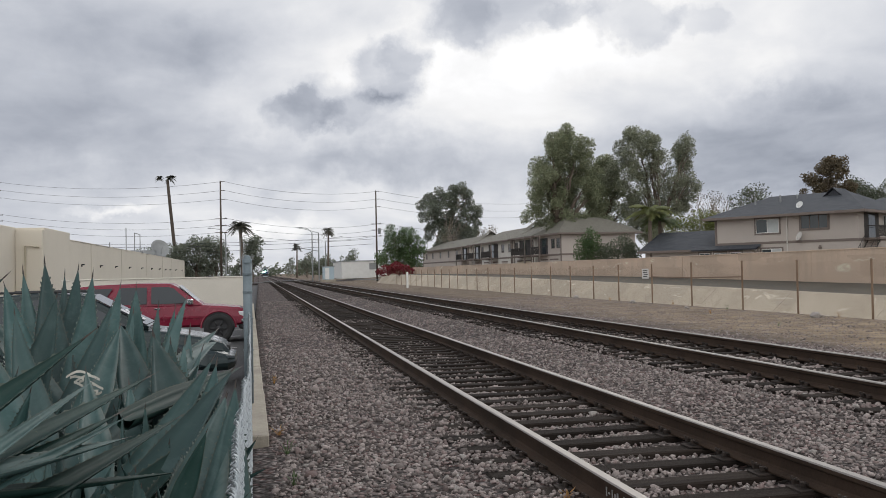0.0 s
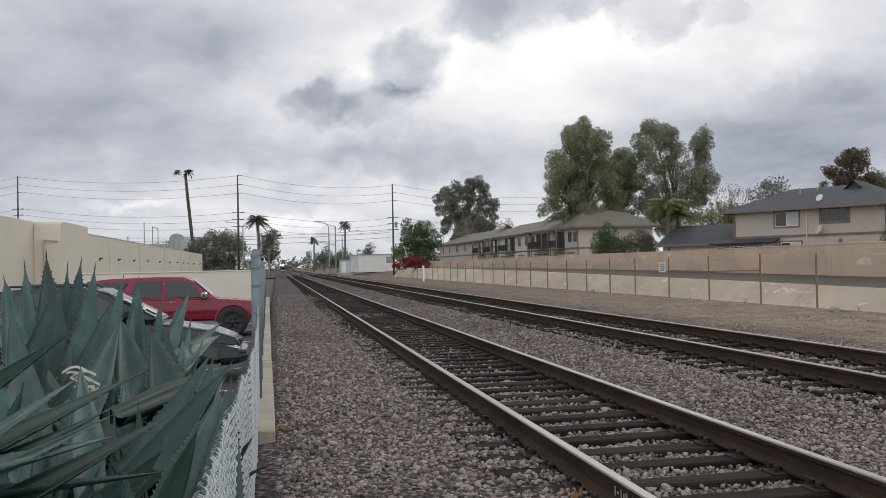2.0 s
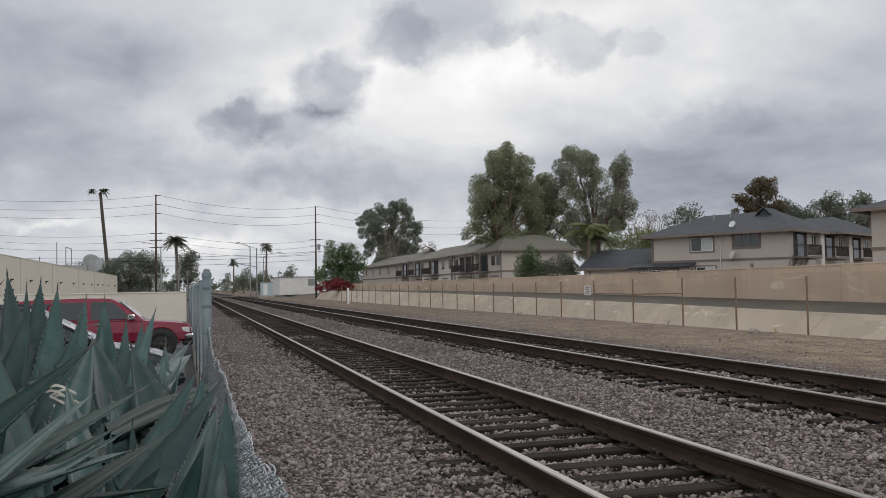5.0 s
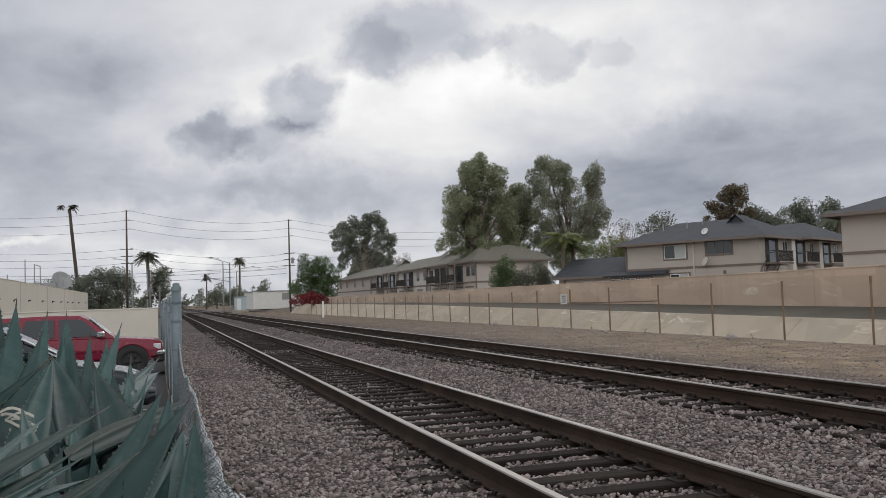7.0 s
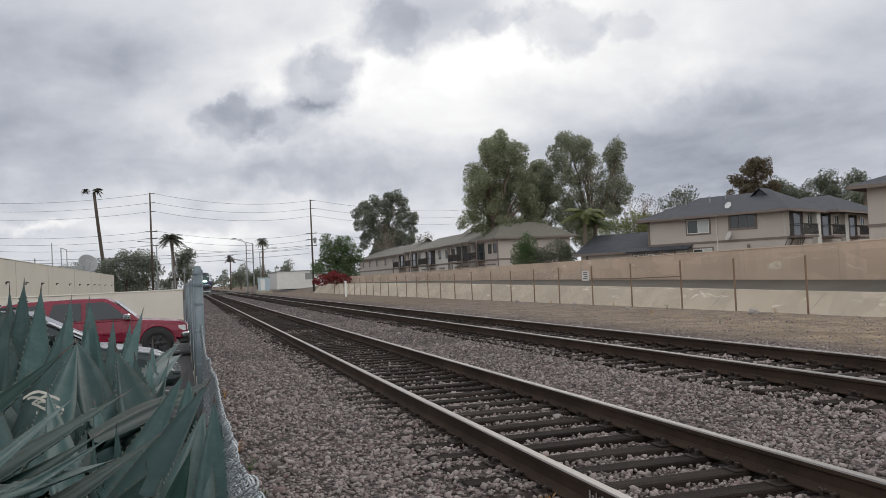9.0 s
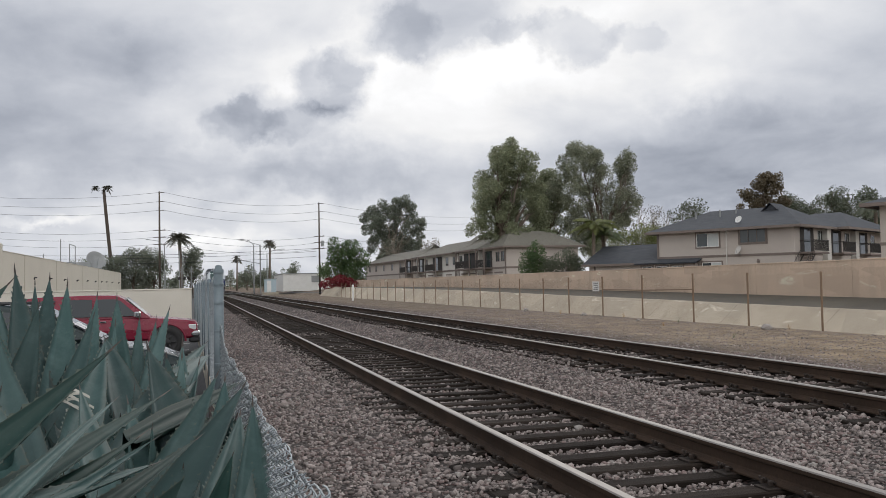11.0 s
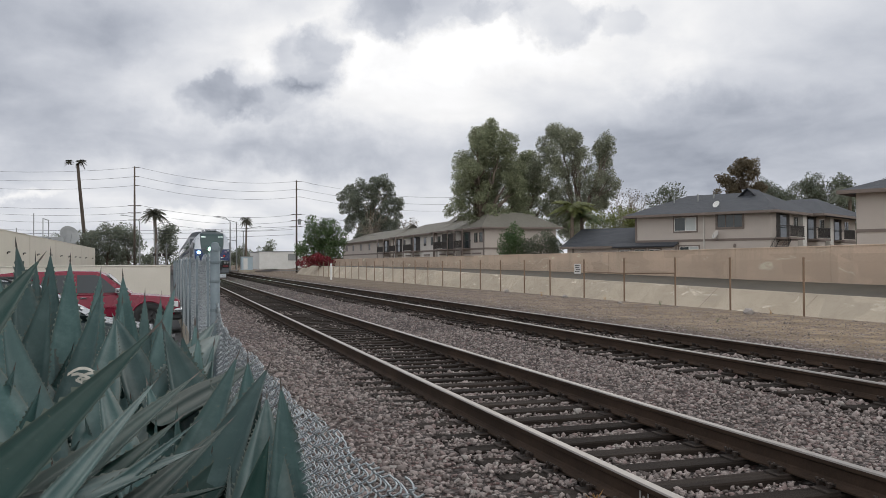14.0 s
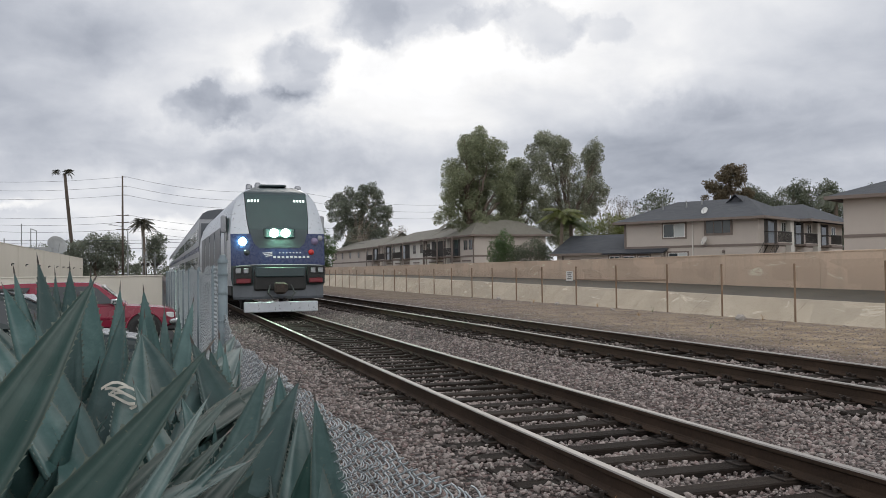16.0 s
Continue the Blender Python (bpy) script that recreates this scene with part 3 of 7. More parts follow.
def build_track(name, mid, top, label, seed):
    rnd = random.Random(seed)
    track = thing(name, label, "railway track", pose(mid, 0, 0), kind="structure")
    foot = top - 0.170
    ys = [-6 + 1.5 * k for k in range(40)] + [56, 60, 70, 80, 100, 130, 160, 200, 260, 340, 440, 600]
    for side in (-1, 1):
        g = Geo()
        path = [(y, side * 0.7525 + 0.004 * noise.noise((y * 0.11, mid, side)), foot + 0.004 * noise.noise((y * 0.13, mid, side + 5))) for y in ys]
        g.sweep(rail_section(), path)
        # the running face is polished bright
        n = 16
        for j in range(len(ys) - 1):
            for k in (6, 7, 8):
                g.mi[j * n + k] = 1
        part("rail", g, [M_RAILSIDE, M_RAILTOP], track, "rust-brown steel rail with a bright worn head", False)
    tie = Geo().box(-1.29, 1.29, -0.105, 0.105, -0.16, 0.0, 0.012).mesh("sleeper", M_TIE)
    plate = Geo()
    plate.box(-0.17, 0.17, -0.085, 0.085, 0.0, 0.016, 0.004)
    plate_me = plate.mesh("tie_plate", M_IRON)
    clip = Geo()
    for s in (-1, 1):
        for dy in (-0.045, 0.045):
            pts = [(s * (0.115 + 0.036 * math.cos(a)), dy * 0.6 + 0.042 * math.sin(a), 0.026 + 0.020 * (1 + math.cos(a))) for a in [k * 0.7 for k in range(8)]]
            clip.tube(pts, 0.010, 5)
            clip.box(s * 0.125 - 0.018, s * 0.125 + 0.018, dy - 0.012, dy + 0.012, 0.014, 0.05, 0.003)
    clip_me = clip.mesh("rail_clip", M_IRON)
    y, k = 3.6, 0
    TIES[mid] = []
    far = Geo()
    while y < 150:
        dz = rnd.uniform(-0.012, 0.008)
        turn = rnd.uniform(-1.2, 1.2)
        dx = rnd.uniform(-0.05, 0.05)
        TIES[mid].append(y)
        if y < 48:
            part("sleeper", tie, None, track, m=pose(dx, y, foot - 0.016 + dz * 0.4, 0, 0, turn))
            for side in (-1, 1):
                part("tie_plate", plate_me, None, track, m=pose(side * 0.7525, y, foot - 0.016))
                if y < 40:
                    part("rail_clip", clip_me, None, track, m=pose(side * 0.7525, y, foot - 0.002))
        else:
            far.box(-1.29 + dx, 1.29 + dx, y - 0.105, y + 0.105, foot - 0.17, foot - 0.016 + dz)
        y += 0.497 + rnd.uniform(-0.03, 0.03)
        k += 1
    if seed == 3:
        marks = Geo()
        for k in range(9):
            y0 = 4.72 + 0.045 * k
            marks.box(-0.7525 - 0.0155, -0.7525 - 0.0115, y0, y0 + (0.010, 0.022, 0.014)[k % 3], foot + (0.060, 0.075, 0.055)[k % 3], foot + (0.112, 0.098, 0.115, 0.088)[k % 4])
        part("paint_mark", marks, M_LINE, track, "short white paint scrawl on the rail web")
    tagged(part("distant_sleepers", far, M_TIE, track), kind="stuff")


build_track("track_1", T1, RAIL1, "single railway line of rusty rails on dark timber sleepers", 3)
build_track("track_2", T2, RAIL2, "second railway line of rusty rails, half sunk in ballast", 4)


# ---- ballast stones ----
def ico():
    t = (1 + 5 ** 0.5) / 2
    v = np.array([(-1, t, 0), (1, t, 0), (-1, -t, 0), (1, -t, 0), (0, -1, t), (0, 1, t), (0, -1, -t), (0, 1, -t), (t, 0, -1), (t, 0, 1), (-t, 0, -1), (-t, 0, 1)], float)
    f = np.array([(0, 11, 5), (0, 5, 1), (0, 1, 7), (0, 7, 10), (0, 10, 11), (1, 5, 9), (5, 11, 4), (11, 10, 2), (10, 7, 6), (7, 1, 8), (3, 9, 4), (3, 4, 2), (3, 2, 6), (3, 6, 8), (3, 8, 9), (4, 9, 5), (2, 4, 11), (6, 2, 10), (8, 6, 7), (9, 8, 1)])
    return v / np.linalg.norm(v[0]), f


def scatter_stones(name, label, spots, size, rng):
    """spots: array of x, y, z. One mesh of broken stones."""
    v0, f0 = ico()
    n = len(spots)
    jit = 1 + rng.uniform(-0.42, 0.38, (n, 12, 1))
    pts = v0[None] * jit * rng.uniform(0.55, 1.0, (n, 1, 3)) * (size * rng.lognormal(0, 0.32, (n, 1, 1)))
    half = np.linalg.norm(pts, axis=2).mean(axis=1)
    for _ in range(4):
        d = rng.normal(0, 1, (n, 1, 3))
        d /= np.linalg.norm(d, axis=2, keepdims=True)
        over = np.maximum(0, (pts * d).sum(-1, keepdims=True) - 0.55 * half[:, None, None])
        pts = pts - over * d
    a, b = rng.uniform(0, 6.283, n), rng.uniform(-0.6, 0.6, n)
    ca, sa, cb, sb = np.cos(a)[:, None], np.sin(a)[:, None], np.cos(b)[:, None], np.sin(b)[:, None]
    x, y, z = pts[..., 0], pts[..., 1], pts[..., 2] * 0.8
    y, z = cb * y - sb * z, sb * y + cb * z
    x, y = ca * x - sa * y, sa * x + ca * y
    pts = np.stack([x, y, z], -1) + spots[:, None, :]
    faces = (f0[None] + 12 * np.arange(n)[:, None, None]).reshape(-1)
    me = bpy.data.meshes.new(name)
    me.vertices.add(n * 12)
    me.vertices.foreach_set("co", pts.reshape(-1))
    me.loops.add(n * 60)
    me.loops.foreach_set("vertex_index", faces)
    me.polygons.add(n * 20)
    me.polygons.foreach_set("loop_start", np.arange(0, n * 60, 3))
    me.materials.append(M_STONE)
    me.update(calc_edges=True)
    tagged(new(name, me), label, "ballast", kind="stuff")


def build_stones():
    rng = np.random.default_rng(5)
    spots = []
    for y0, y1, per in ((4.2, 8.0, 740), (8.0, 12.0, 600), (12.0, 18.0, 370), (18.0, 30.0, 150), (30.0, 50.0, 45)):
        n = int((y1 - y0) * 9.4 * per)
        xy = np.stack([rng.uniform(-0.08, 9.6, n), rng.uniform(y0, y1, n)], -1)
        for x, y in xy:
            if x > 9.0 + 0.6 * rng.random():
                continue
            if min(abs(x - T1 - 0.7525), abs(x - T1 + 0.7525), abs(x - T2 - 0.7525), abs(x - T2 + 0.7525)) < 0.085:
                continue
            if x > 0.06 * (y - 2) * 10 + 2.6 + 6 and y < 8:
                continue
            if abs(x - T1) < 1.3 and min(abs(y - q) for q in TIES[T1]) < 0.092 and rng.random() < 0.96:
                continue
            if abs(x - T2) < 1.3 and min(abs(y - q) for q in TIES[T2]) < 0.10 and rng.random() < 0.85:
                continue
            bed = 0.012 if abs(x - T1) < 1.3 else (0.03 if abs(x - T2) < 1.3 else 0.0)
            spots.append((x, y, gz(x, y) + bed + rng.uniform(-0.012, 0.014)))
    scatter_stones("ballast_stones", "loose broken grey and reddish ballast stones", np.array(spots), 0.0245, rng)
    n = 30000
    xs, ys = rng.uniform(8.6, 15.9, n), rng.uniform(8, 45, n)
    scatter_stones("dirt_pebbles", "scattered pebbles on the tan dirt strip", np.stack([xs, ys, [gz(x, y) for x, y in zip(xs, ys)]], -1), 0.019, rng)


build_stones()


# ---- flood channel, walls and fences on the far side ----
def bank_top(y):
    return curve1([(0, 0.05), (29, 0.31), (37, 0.42), (50, 0.54), (75, 0.80), (110, 0.98), (160, 1.05)], y)


def ledge(y):
    return curve1([(0, 0.45), (32, 0.68), (40, 0.76), (54, 0.89), (90, 1.05), (160, 1.12)], y)


def build_channel():
    ys = [2 + 4 * k for k in range(40)]
    near = Geo()
    near.grid([[(x, y, z) for x, z in ((16.5, -0.07), (18.2, -1.68), (19.6, -1.68))] for y in ys])
    solo("channel_bed", near, M_BANK, "stained concrete bed and near bank of a flood channel", "channel", kind="structure")
    bank = thing("channel_bank", "pale sloped concrete bank of the flood channel", "channel", kind="structure")
    y = 2.0
    while y < 150:
        w = 6.1
        g = Geo()
        for a, b in ((y + 0.012, y + w - 0.012),):
            g.quad((19.6, a, -1.68), (19.6, b, -1.68), (22.0, b, bank_top(b)), (22.0, a, bank_top(a)))
            g.quad((22.0, a, bank_top(a)), (22.0, b, bank_top(b)), (22.18, b, bank_top(b) + 0.005), (22.18, a, bank_top(a) + 0.005))
            g.quad((19.6, a, -1.9), (19.6, a, -1.68), (22.0, a, bank_top(a)), (22.0, a, bank_top(a) - 0.25))
            g.quad((19.6, b, -1.68), (19.6, b, -1.9), (22.0, b, bank_top(b) - 0.25), (22.0, b, bank_top(b)))
        part("concrete_panel", g, M_BANK, bank)
        y += w
    path = Geo()
    path.grid([[(22.18, y, bank_top(y) + 0.002), (22.6, y, bank_top(y) + 0.06 + 0.04 * noise.noise((y * 0.4, 0, 0))), (23.4, y, lerp(bank_top(y), ledge(y), 0.7)), (24.05, y, ledge(y))] for y in [2 + 1.5 * k for k in range(100)]])
    solo("service_path", path, M_ROADPATH, "dark gravel service path along the channel", "path", kind="structure")
    wall = thing("wall_east", "tan block boundary wall with patches of overpaint", "wall", kind="structure")
    rnd = random.Random(8)
    y = 4.0
    while y < 134:
        w = 6.0
        top = 2.05 + rnd.uniform(-0.02, 0.02)
        g = Geo().box(24.0 + rnd.uniform(-0.01, 0.01), 24.2, y, y + w - 0.015, ledge(y) - 0.6, top, 0.01)
        g.box(23.975, 24.225, y, y + w - 0.015, top, top + 0.06, 0.01)
        part("wall_panel", g, M_WALLTAN, wall)
        y += w


build_channel()


def chain_net(path, length, low, high, pitch, r, seed, stand=0.004, loops=False):
    """Woven wire: upright zigzag wires that hook into their neighbours, as one mesh of thin three-sided bars."""
    rnd = np.random.default_rng(seed)
    half = pitch / 2
    P, Q = [], []
    for k in range(int(length / pitch)):
        u = k * pitch
        z0, z1 = low(u) + rnd.uniform(-0.024, 0.024), high(u) + rnd.uniform(-0.004, 0.004)
        n = max(2, int((z1 - z0) / half))
        if loops:      # a flattened spiral: one stroke before the mesh, the next behind it
            js = np.arange(4 * n + 1) / 4.0
            tri = np.abs((js % 2) - 1) * 2 - 1
            us = u - 0.54 * pitch * np.sin(tri * 1.45) / math.sin(1.45)
            off = stand * np.sin(math.pi * js)
        else:
            js = np.arange(n + 1)
            us = u + np.where(js % 2 == 0, -0.52, 0.52) * pitch
            off = np.where(js % 2 == 0, -stand, stand)
        zs = z0 + js * half
        xy = np.array([path(a) for a in us])
        pts = np.stack([xy[:, 0] + off, xy[:, 1], zs], -1)
        pts += rnd.normal(0, 0.0009 if loops else 0.0012, pts.shape)
        P.append(pts[:-1])
        Q.append(pts[1:])
    P, Q = np.concatenate(P), np.concatenate(Q)
    d = Q - P
    d /= np.linalg.norm(d, axis=1, keepdims=True)
    a = np.cross(d, [1.0, 0, 0])
    a /= np.linalg.norm(a, axis=1, keepdims=True)
    b = np.cross(d, a)
    ring = [math.cos(t) * a + math.sin(t) * b for t in (0.3, 2.394, 4.489)]
    verts = np.stack([P + r * q for q in ring] + [Q + r * q for q in ring], 1)
    n = len(P)
    f0 = np.array([(0, 1, 4, 3), (1, 2, 5, 4), (2, 0, 3, 5)])
    faces = (f0[None] + 6 * np.arange(n)[:, None, None]).reshape(-1)
    me = bpy.data.meshes.new("chain_mesh")
    me.vertices.add(n * 6)
    me.vertices.foreach_set("co", verts.reshape(-1))
    me.loops.add(n * 12)
    me.loops.foreach_set("vertex_index", faces)
    me.polygons.add(n * 3)
    me.polygons.foreach_set("loop_start", np.arange(0, n * 12, 4))
    me.update(calc_edges=True)
    return me


def build_far_fence():
    rnd = random.Random(12)
    fence = thing("chain_link_fence", "rusty chain-link fence along the flood channel", "fence")
    ys = [13.6, 16.8, 19.95, 23.2, 26.25, 29.75, 33.1, 36.5, 39.5, 42.7, 45.8, 49.3, 52.8, 56.1, 59.3, 62.5]
    ys += [65.7 + 3.2 * k for k in range(12)]
    for y in ys:
        top = 1.66 + rnd.uniform(-0.03, 0.03)
        lean = rnd.uniform(-0.02, 0.02)
        g = Geo().tube([(0, 0, -0.1), (lean * 0.4, lean, top - 0.03)], 0.030, 8)
        g.lathe([(0.036, top - 0.05), (0.036, top - 0.03), (0.025, top - 0.005), (0.002, top)], 8, Matrix.Translation((lean * 0.4, lean, 0)))
        part("post", g, M_RUSTPOST, fence, m=pose(15.85, y, gz(15.85, y)))
    g = Geo().tube([(15.85, 26.25, 1.12), (15.85, 29.75, 1.08), (15.85, 33.1, 1.10)], 0.022, 6)
    part("brace_rail", g, M_RUSTPOST, fence)
    me = chain_net(lambda u: (15.88 + 0.01 * math.sin(u * 1.9), 13.6 + u), 50.0, lambda u: 0.03, lambda u: 1.56 + 0.03 * math.sin(u * 0.98), 0.085, 0.0016, 2)
    me.materials.append(M_RUSTPOST)
    part("mesh", me, None, fence, "sagging rust-brown chain-link mesh")
    sign = thing("fence_sign", "small white notice plate wired to the chain-link fence", "sign", pose(15.872, 33.75, 1.02))
    g = Geo().box(-0.006, 0.0, -0.32, 0.32, 0.0, 0.42, 0.002)
    part("plate", g, M_WHITE, sign)
    for k, (a, b) in enumerate(((-0.22, 0.22), (-0.18, 0.20), (-0.24, 0.12), (-0.20, 0.22))):
        part("text_line", Geo().box(-0.010, -0.0062, a, b, 0.33 - 0.085 * k, 0.365 - 0.085 * k), M_DARK, sign)


build_far_fence()


# ---- near fence, kerb ----
def fence_line(u):
    """The near fence's course: along the kerb, then a little to the left."""
    y = 0.5 + u
    return (curve1([(0.5, -0.235), (8.06, -0.255), (40, -0.60)], y) + 0.008 * math.sin(1.3 * y) + 0.004 * math.sin(3.7 * y), y)


def build_near_fence():
    fence = thing("chain_link_fence", "grey galvanised chain-link fence, low and sagging before a tall corner post", "fence")
    low = chain_net(fence_line, 9.25, lambda u: 0.02, lambda u: curve1([(0, 1.08), (1.2, 1.07), (2.2, 1.04), (3.2, 0.99), (5.0, 0.96), (8.2, 0.95), (9.25, 1.15)], u) + 0.015 * math.sin(5 * u), 0.046, 0.0032, 3, 0.0095, True)
    low.materials.append(M_MESH)
    part("mesh", low, None, fence, "loose sagging galvanised mesh")
    tall = chain_net(lambda u: fence_line(u + 9.30), 29.7, lambda u: 0.06, lambda u: 1.63 + 0.05 * math.sin(1.1 * u) + 0.03 * math.sin(2.9 * u), 0.050, 0.0028, 4, 0.004)
    tall.materials.append(M_MESH)
    part("mesh", tall, None, fence, "tall galvanised mesh with a wavering top")

    def post(y, top, r, dx=0.0, bands=()):
        x = fence_line(y - 0.5)[0] + dx
        g = Geo().tube([(0, 0, -0.1), (0, 0, top - 0.04)], r, 14)
        p = part("post", g, M_GALV, fence, smooth=True, m=pose(x, y, 0))
        part("post_cap", Geo().lathe([(r + 0.004, top - 0.09), (r + 0.004, top - 0.05), (r * 0.75, top - 0.035), (r * 0.72, top - 0.01), (r * 0.45, top), (0.001, top + 0.003)], 14), M_GALV, p, smooth=True)
        for z in bands:
            part("tension_band", Geo().lathe([(r + 0.001, z - 0.014), (r + 0.005, z - 0.012), (r + 0.005, z + 0.012), (r + 0.001, z + 0.014)], 14), M_GALV, p)

    post(9.79, 1.76, 0.050, -0.015, (0.35, 0.7, 1.05, 1.35, 1.55))
    for y in (11.4, 14.6, 17.8, 21.0, 24.2, 27.4, 30.6, 33.8, 37.0, 40.0):
        post(y, 1.66, 0.028)
    part("top_wire", Geo().tube([(*fence_line(u), 1.58 + 0.04 * math.sin(1.1 * (u - 7.5))) for u in [9.3 + 1.0 * k for k in range(30)]], 0.004, 5), M_GALV, fence)
    rnd = random.Random(6)
    kerb = thing("kerb", "weathered concrete kerb under the railway fence", "kerb", kind="structure")
    y = 7.8
    while y < 42:
        x = curve1([(7.8, -0.10), (40, -0.42)], y)
        g = Geo().box(-0.17, 0.0, 0.0, 2.985, -0.4, 0.10, 0.012)
        part("kerb_block", g, M_CONCRETE, kerb, m=pose(x + rnd.uniform(-0.006, 0.006), y, rnd.uniform(-0.01, 0.01), 0, 0, 0.5))
        y += 3.0
    planter = Geo()
    planter.grid([[(x, y, 0.0 + 0.05 * noise.noise((x, y, 1))) for x in (-7, -5, -4, -3, -2, -1, -0.32)] for y in (-4, -1, 1, 3, 5, 7.0)])
    planter.quad((-7, 7.0, 0.0), (-0.32, 7.0, 0.0), (-0.32, 7.02, -0.4), (-7, 7.02, -0.4))
    solo("planter_bed", planter, M_SOIL, "dark bare planting bed under the agaves", "planting bed", kind="structure")
    wall = Geo().box(-9.0, -0.75, 42.0, 42.2, -0.4, 1.42, 0.02)
    wall.box(-9.03, -0.72, 41.97, 42.23, 1.42, 1.48, 0.015)
    solo("wall_low", wall, M_LIGHTWALL, "low pale plastered wall at the end of the car park", "wall", kind="structure")
    for k, y in enumerate((11.0, 13.6, 16.6, 19.6, 22.6, 26.9, 29.9)):
        g = Geo().box(-5.2, -0.75, y, y + 0.10, LOT + 0.001, LOT + 0.006)
        solo("parking_line", g, M_LINE, "worn white painted bay line on asphalt", "road marking", group="bay lines", kind="structure")


build_near_fence()


# ---- buildings ----
def window(parent, x, y, z, w, h, side="front", split=2, trim=M_WHITE, surround=None, blind=False):
    """A sash window set in a wall that faces -y (front) or +x (right)."""
    m = pose(x, y, z) if side == "front" else pose(x, y, z, 0, 0, 90)
    f = Geo()
    t = 0.06
    for a in ((0, w, 0, t), (0, w, h - t, h), (0, t, t, h - t), (w - t, w, t, h - t)):
        f.box(a[0], a[1], -0.05, 0.03, a[2], a[3])
    for k in range(1, split):
        f.box(w * k / split - 0.03, w * k / split + 0.03, -0.045, 0.03, t, h - t)
    ob = part("window", f, trim, parent, m=m)
    for k in range(split):
        g = Geo().box(w * k / split + 0.03, w * (k + 1) / split - 0.03, -0.012, 0.012, t, h - t)
        part("pane", g, M_BLIND if blind and k == split - 1 else M_GLASS, ob)
    if surround is not None:
        s = Geo()
        q = 0.14
        for a in ((-q, w + q, -q, 0), (-q, w + q, h, h + q), (-q, 0, 0, h), (w, w + q, 0, h)):
            s.box(a[0], a[1], -0.04, 0.03, a[2], a[3])
        part("window_trim", s, surround, ob)
    return ob


def balcony(parent, x, y, z, w, side="front", depth=1.3):
    m = pose(x, y, z) if side == "front" else pose(x, y, z, 0, 0, 90)
    slab = part("balcony", Geo().box(0, w, -depth, 0.0, -0.18, 0.0, 0.01), M_TRIM, parent, m=m)
    rail = Geo()
    rail.box(0, w, -depth, -depth + 0.06, 0.98, 1.05)
    rail.box(0, w, -depth, -depth + 0.06, 0.08, 0.14)
    k = 0.0
    while k < w:
        rail.box(k, k + 0.03, -depth + 0.015, -depth + 0.045, 0.14, 0.98)
        k += 0.13
    for a in (0, w - 0.06):
        rail.box(a, a + 0.06, -depth + 0.06, 0, 0.98, 1.05)
    part("railing", rail, M_DARK, slab)
    # a flat dark sheet on the wall stands for the balcony's shade
    part("recess", Geo().box(0.15, w - 0.15, -0.004, 0.02, 0.0, 2.2), M_DARK, slab)
    part("balcony_door", Geo().box(w * 0.3, w * 0.3 + 1.5, -0.02, -0.004, 0.02, 2.08, 0.01), M_GLASS, slab)
    return slab


def hip_roof(parent, x0, x1, y0, y1, z, rise, over=0.6, hip=0.35, mat=M_ROOFA, gable=False, cross=False):
    """A shingled roof whose ridge runs along x, or along y where it is crossed, with a fascia under its eaves."""
    a, b, c, d = x0 - over, x1 + over, y0 - over, y1 + over
    if cross:
        a, b, c, d = c, d, a, b
    ym = (c + d) / 2
    inset = 0.0 if gable else hip * (d - c)
    g = Geo()

    def face(*pts):
        g.quad(*([(y, x, h) for x, y, h in reversed(pts)] if cross else pts))

    face((a, c, z), (b, c, z), (b - inset, ym, z + rise), (a + inset, ym, z + rise))
    face((b, d, z), (a, d, z), (a + inset, ym, z + rise), (b - inset, ym, z + rise))
    face((b, c, z), (b, d, z), (b - inset, ym, z + rise))
    face((a, d, z), (a, c, z), (a + inset, ym, z + rise))
    face((a, d, z - 0.02), (b, d, z - 0.02), (b, c, z - 0.02), (a, c, z - 0.02))
    if cross:
        a, b, c, d = c, d, a, b
    ob = part("roof", g, mat, parent)
    f = Geo()
    f.box(a, b, c - 0.03, c, z - 0.2, z + 0.03)
    f.box(a, b, d, d + 0.03, z - 0.2, z + 0.03)
    f.box(a - 0.03, a, c, d, z - 0.2, z + 0.03)
    f.box(b, b + 0.03, c, d, z - 0.2, z + 0.03)
    part("fascia", f, M_TRIM, ob)
    return ob


def stairs_out(parent, x, y, z0, z1, side="right"):
    """An outside stair that climbs along +y."""
    g = Geo()
    n = int((z1 - z0) / 0.18)
    for k in range(n):
        g.box(0, 1.0, 0.26 * k, 0.26 * k + 0.30, z0 + 0.18 * (k + 1) - 0.06, z0 + 0.18 * (k + 1))
    ob = part("stair", g, M_TRIM, parent, m=pose(x, y, 0))
    r = Geo()
    top = n * 0.26
    for dx in (0.0, 1.0):
        r.quad((dx, 0, z0 + 0.0), (dx, top, z1 - 0.1), (dx, top, z1 + 0.12), (dx, 0, z0 + 0.25))
        r.tube([(dx, 0, z0 + 0.95), (dx, top, z1 + 0.9)], 0.025, 5)
        for k in range(0, n + 1, 2):
            r.tube([(dx, 0.26 * k, z0 + 0.18 * k), (dx, 0.26 * k, z0 + 0.18 * k + 0.95)], 0.015, 4)
    part("handrail", r, M_DARK, ob)


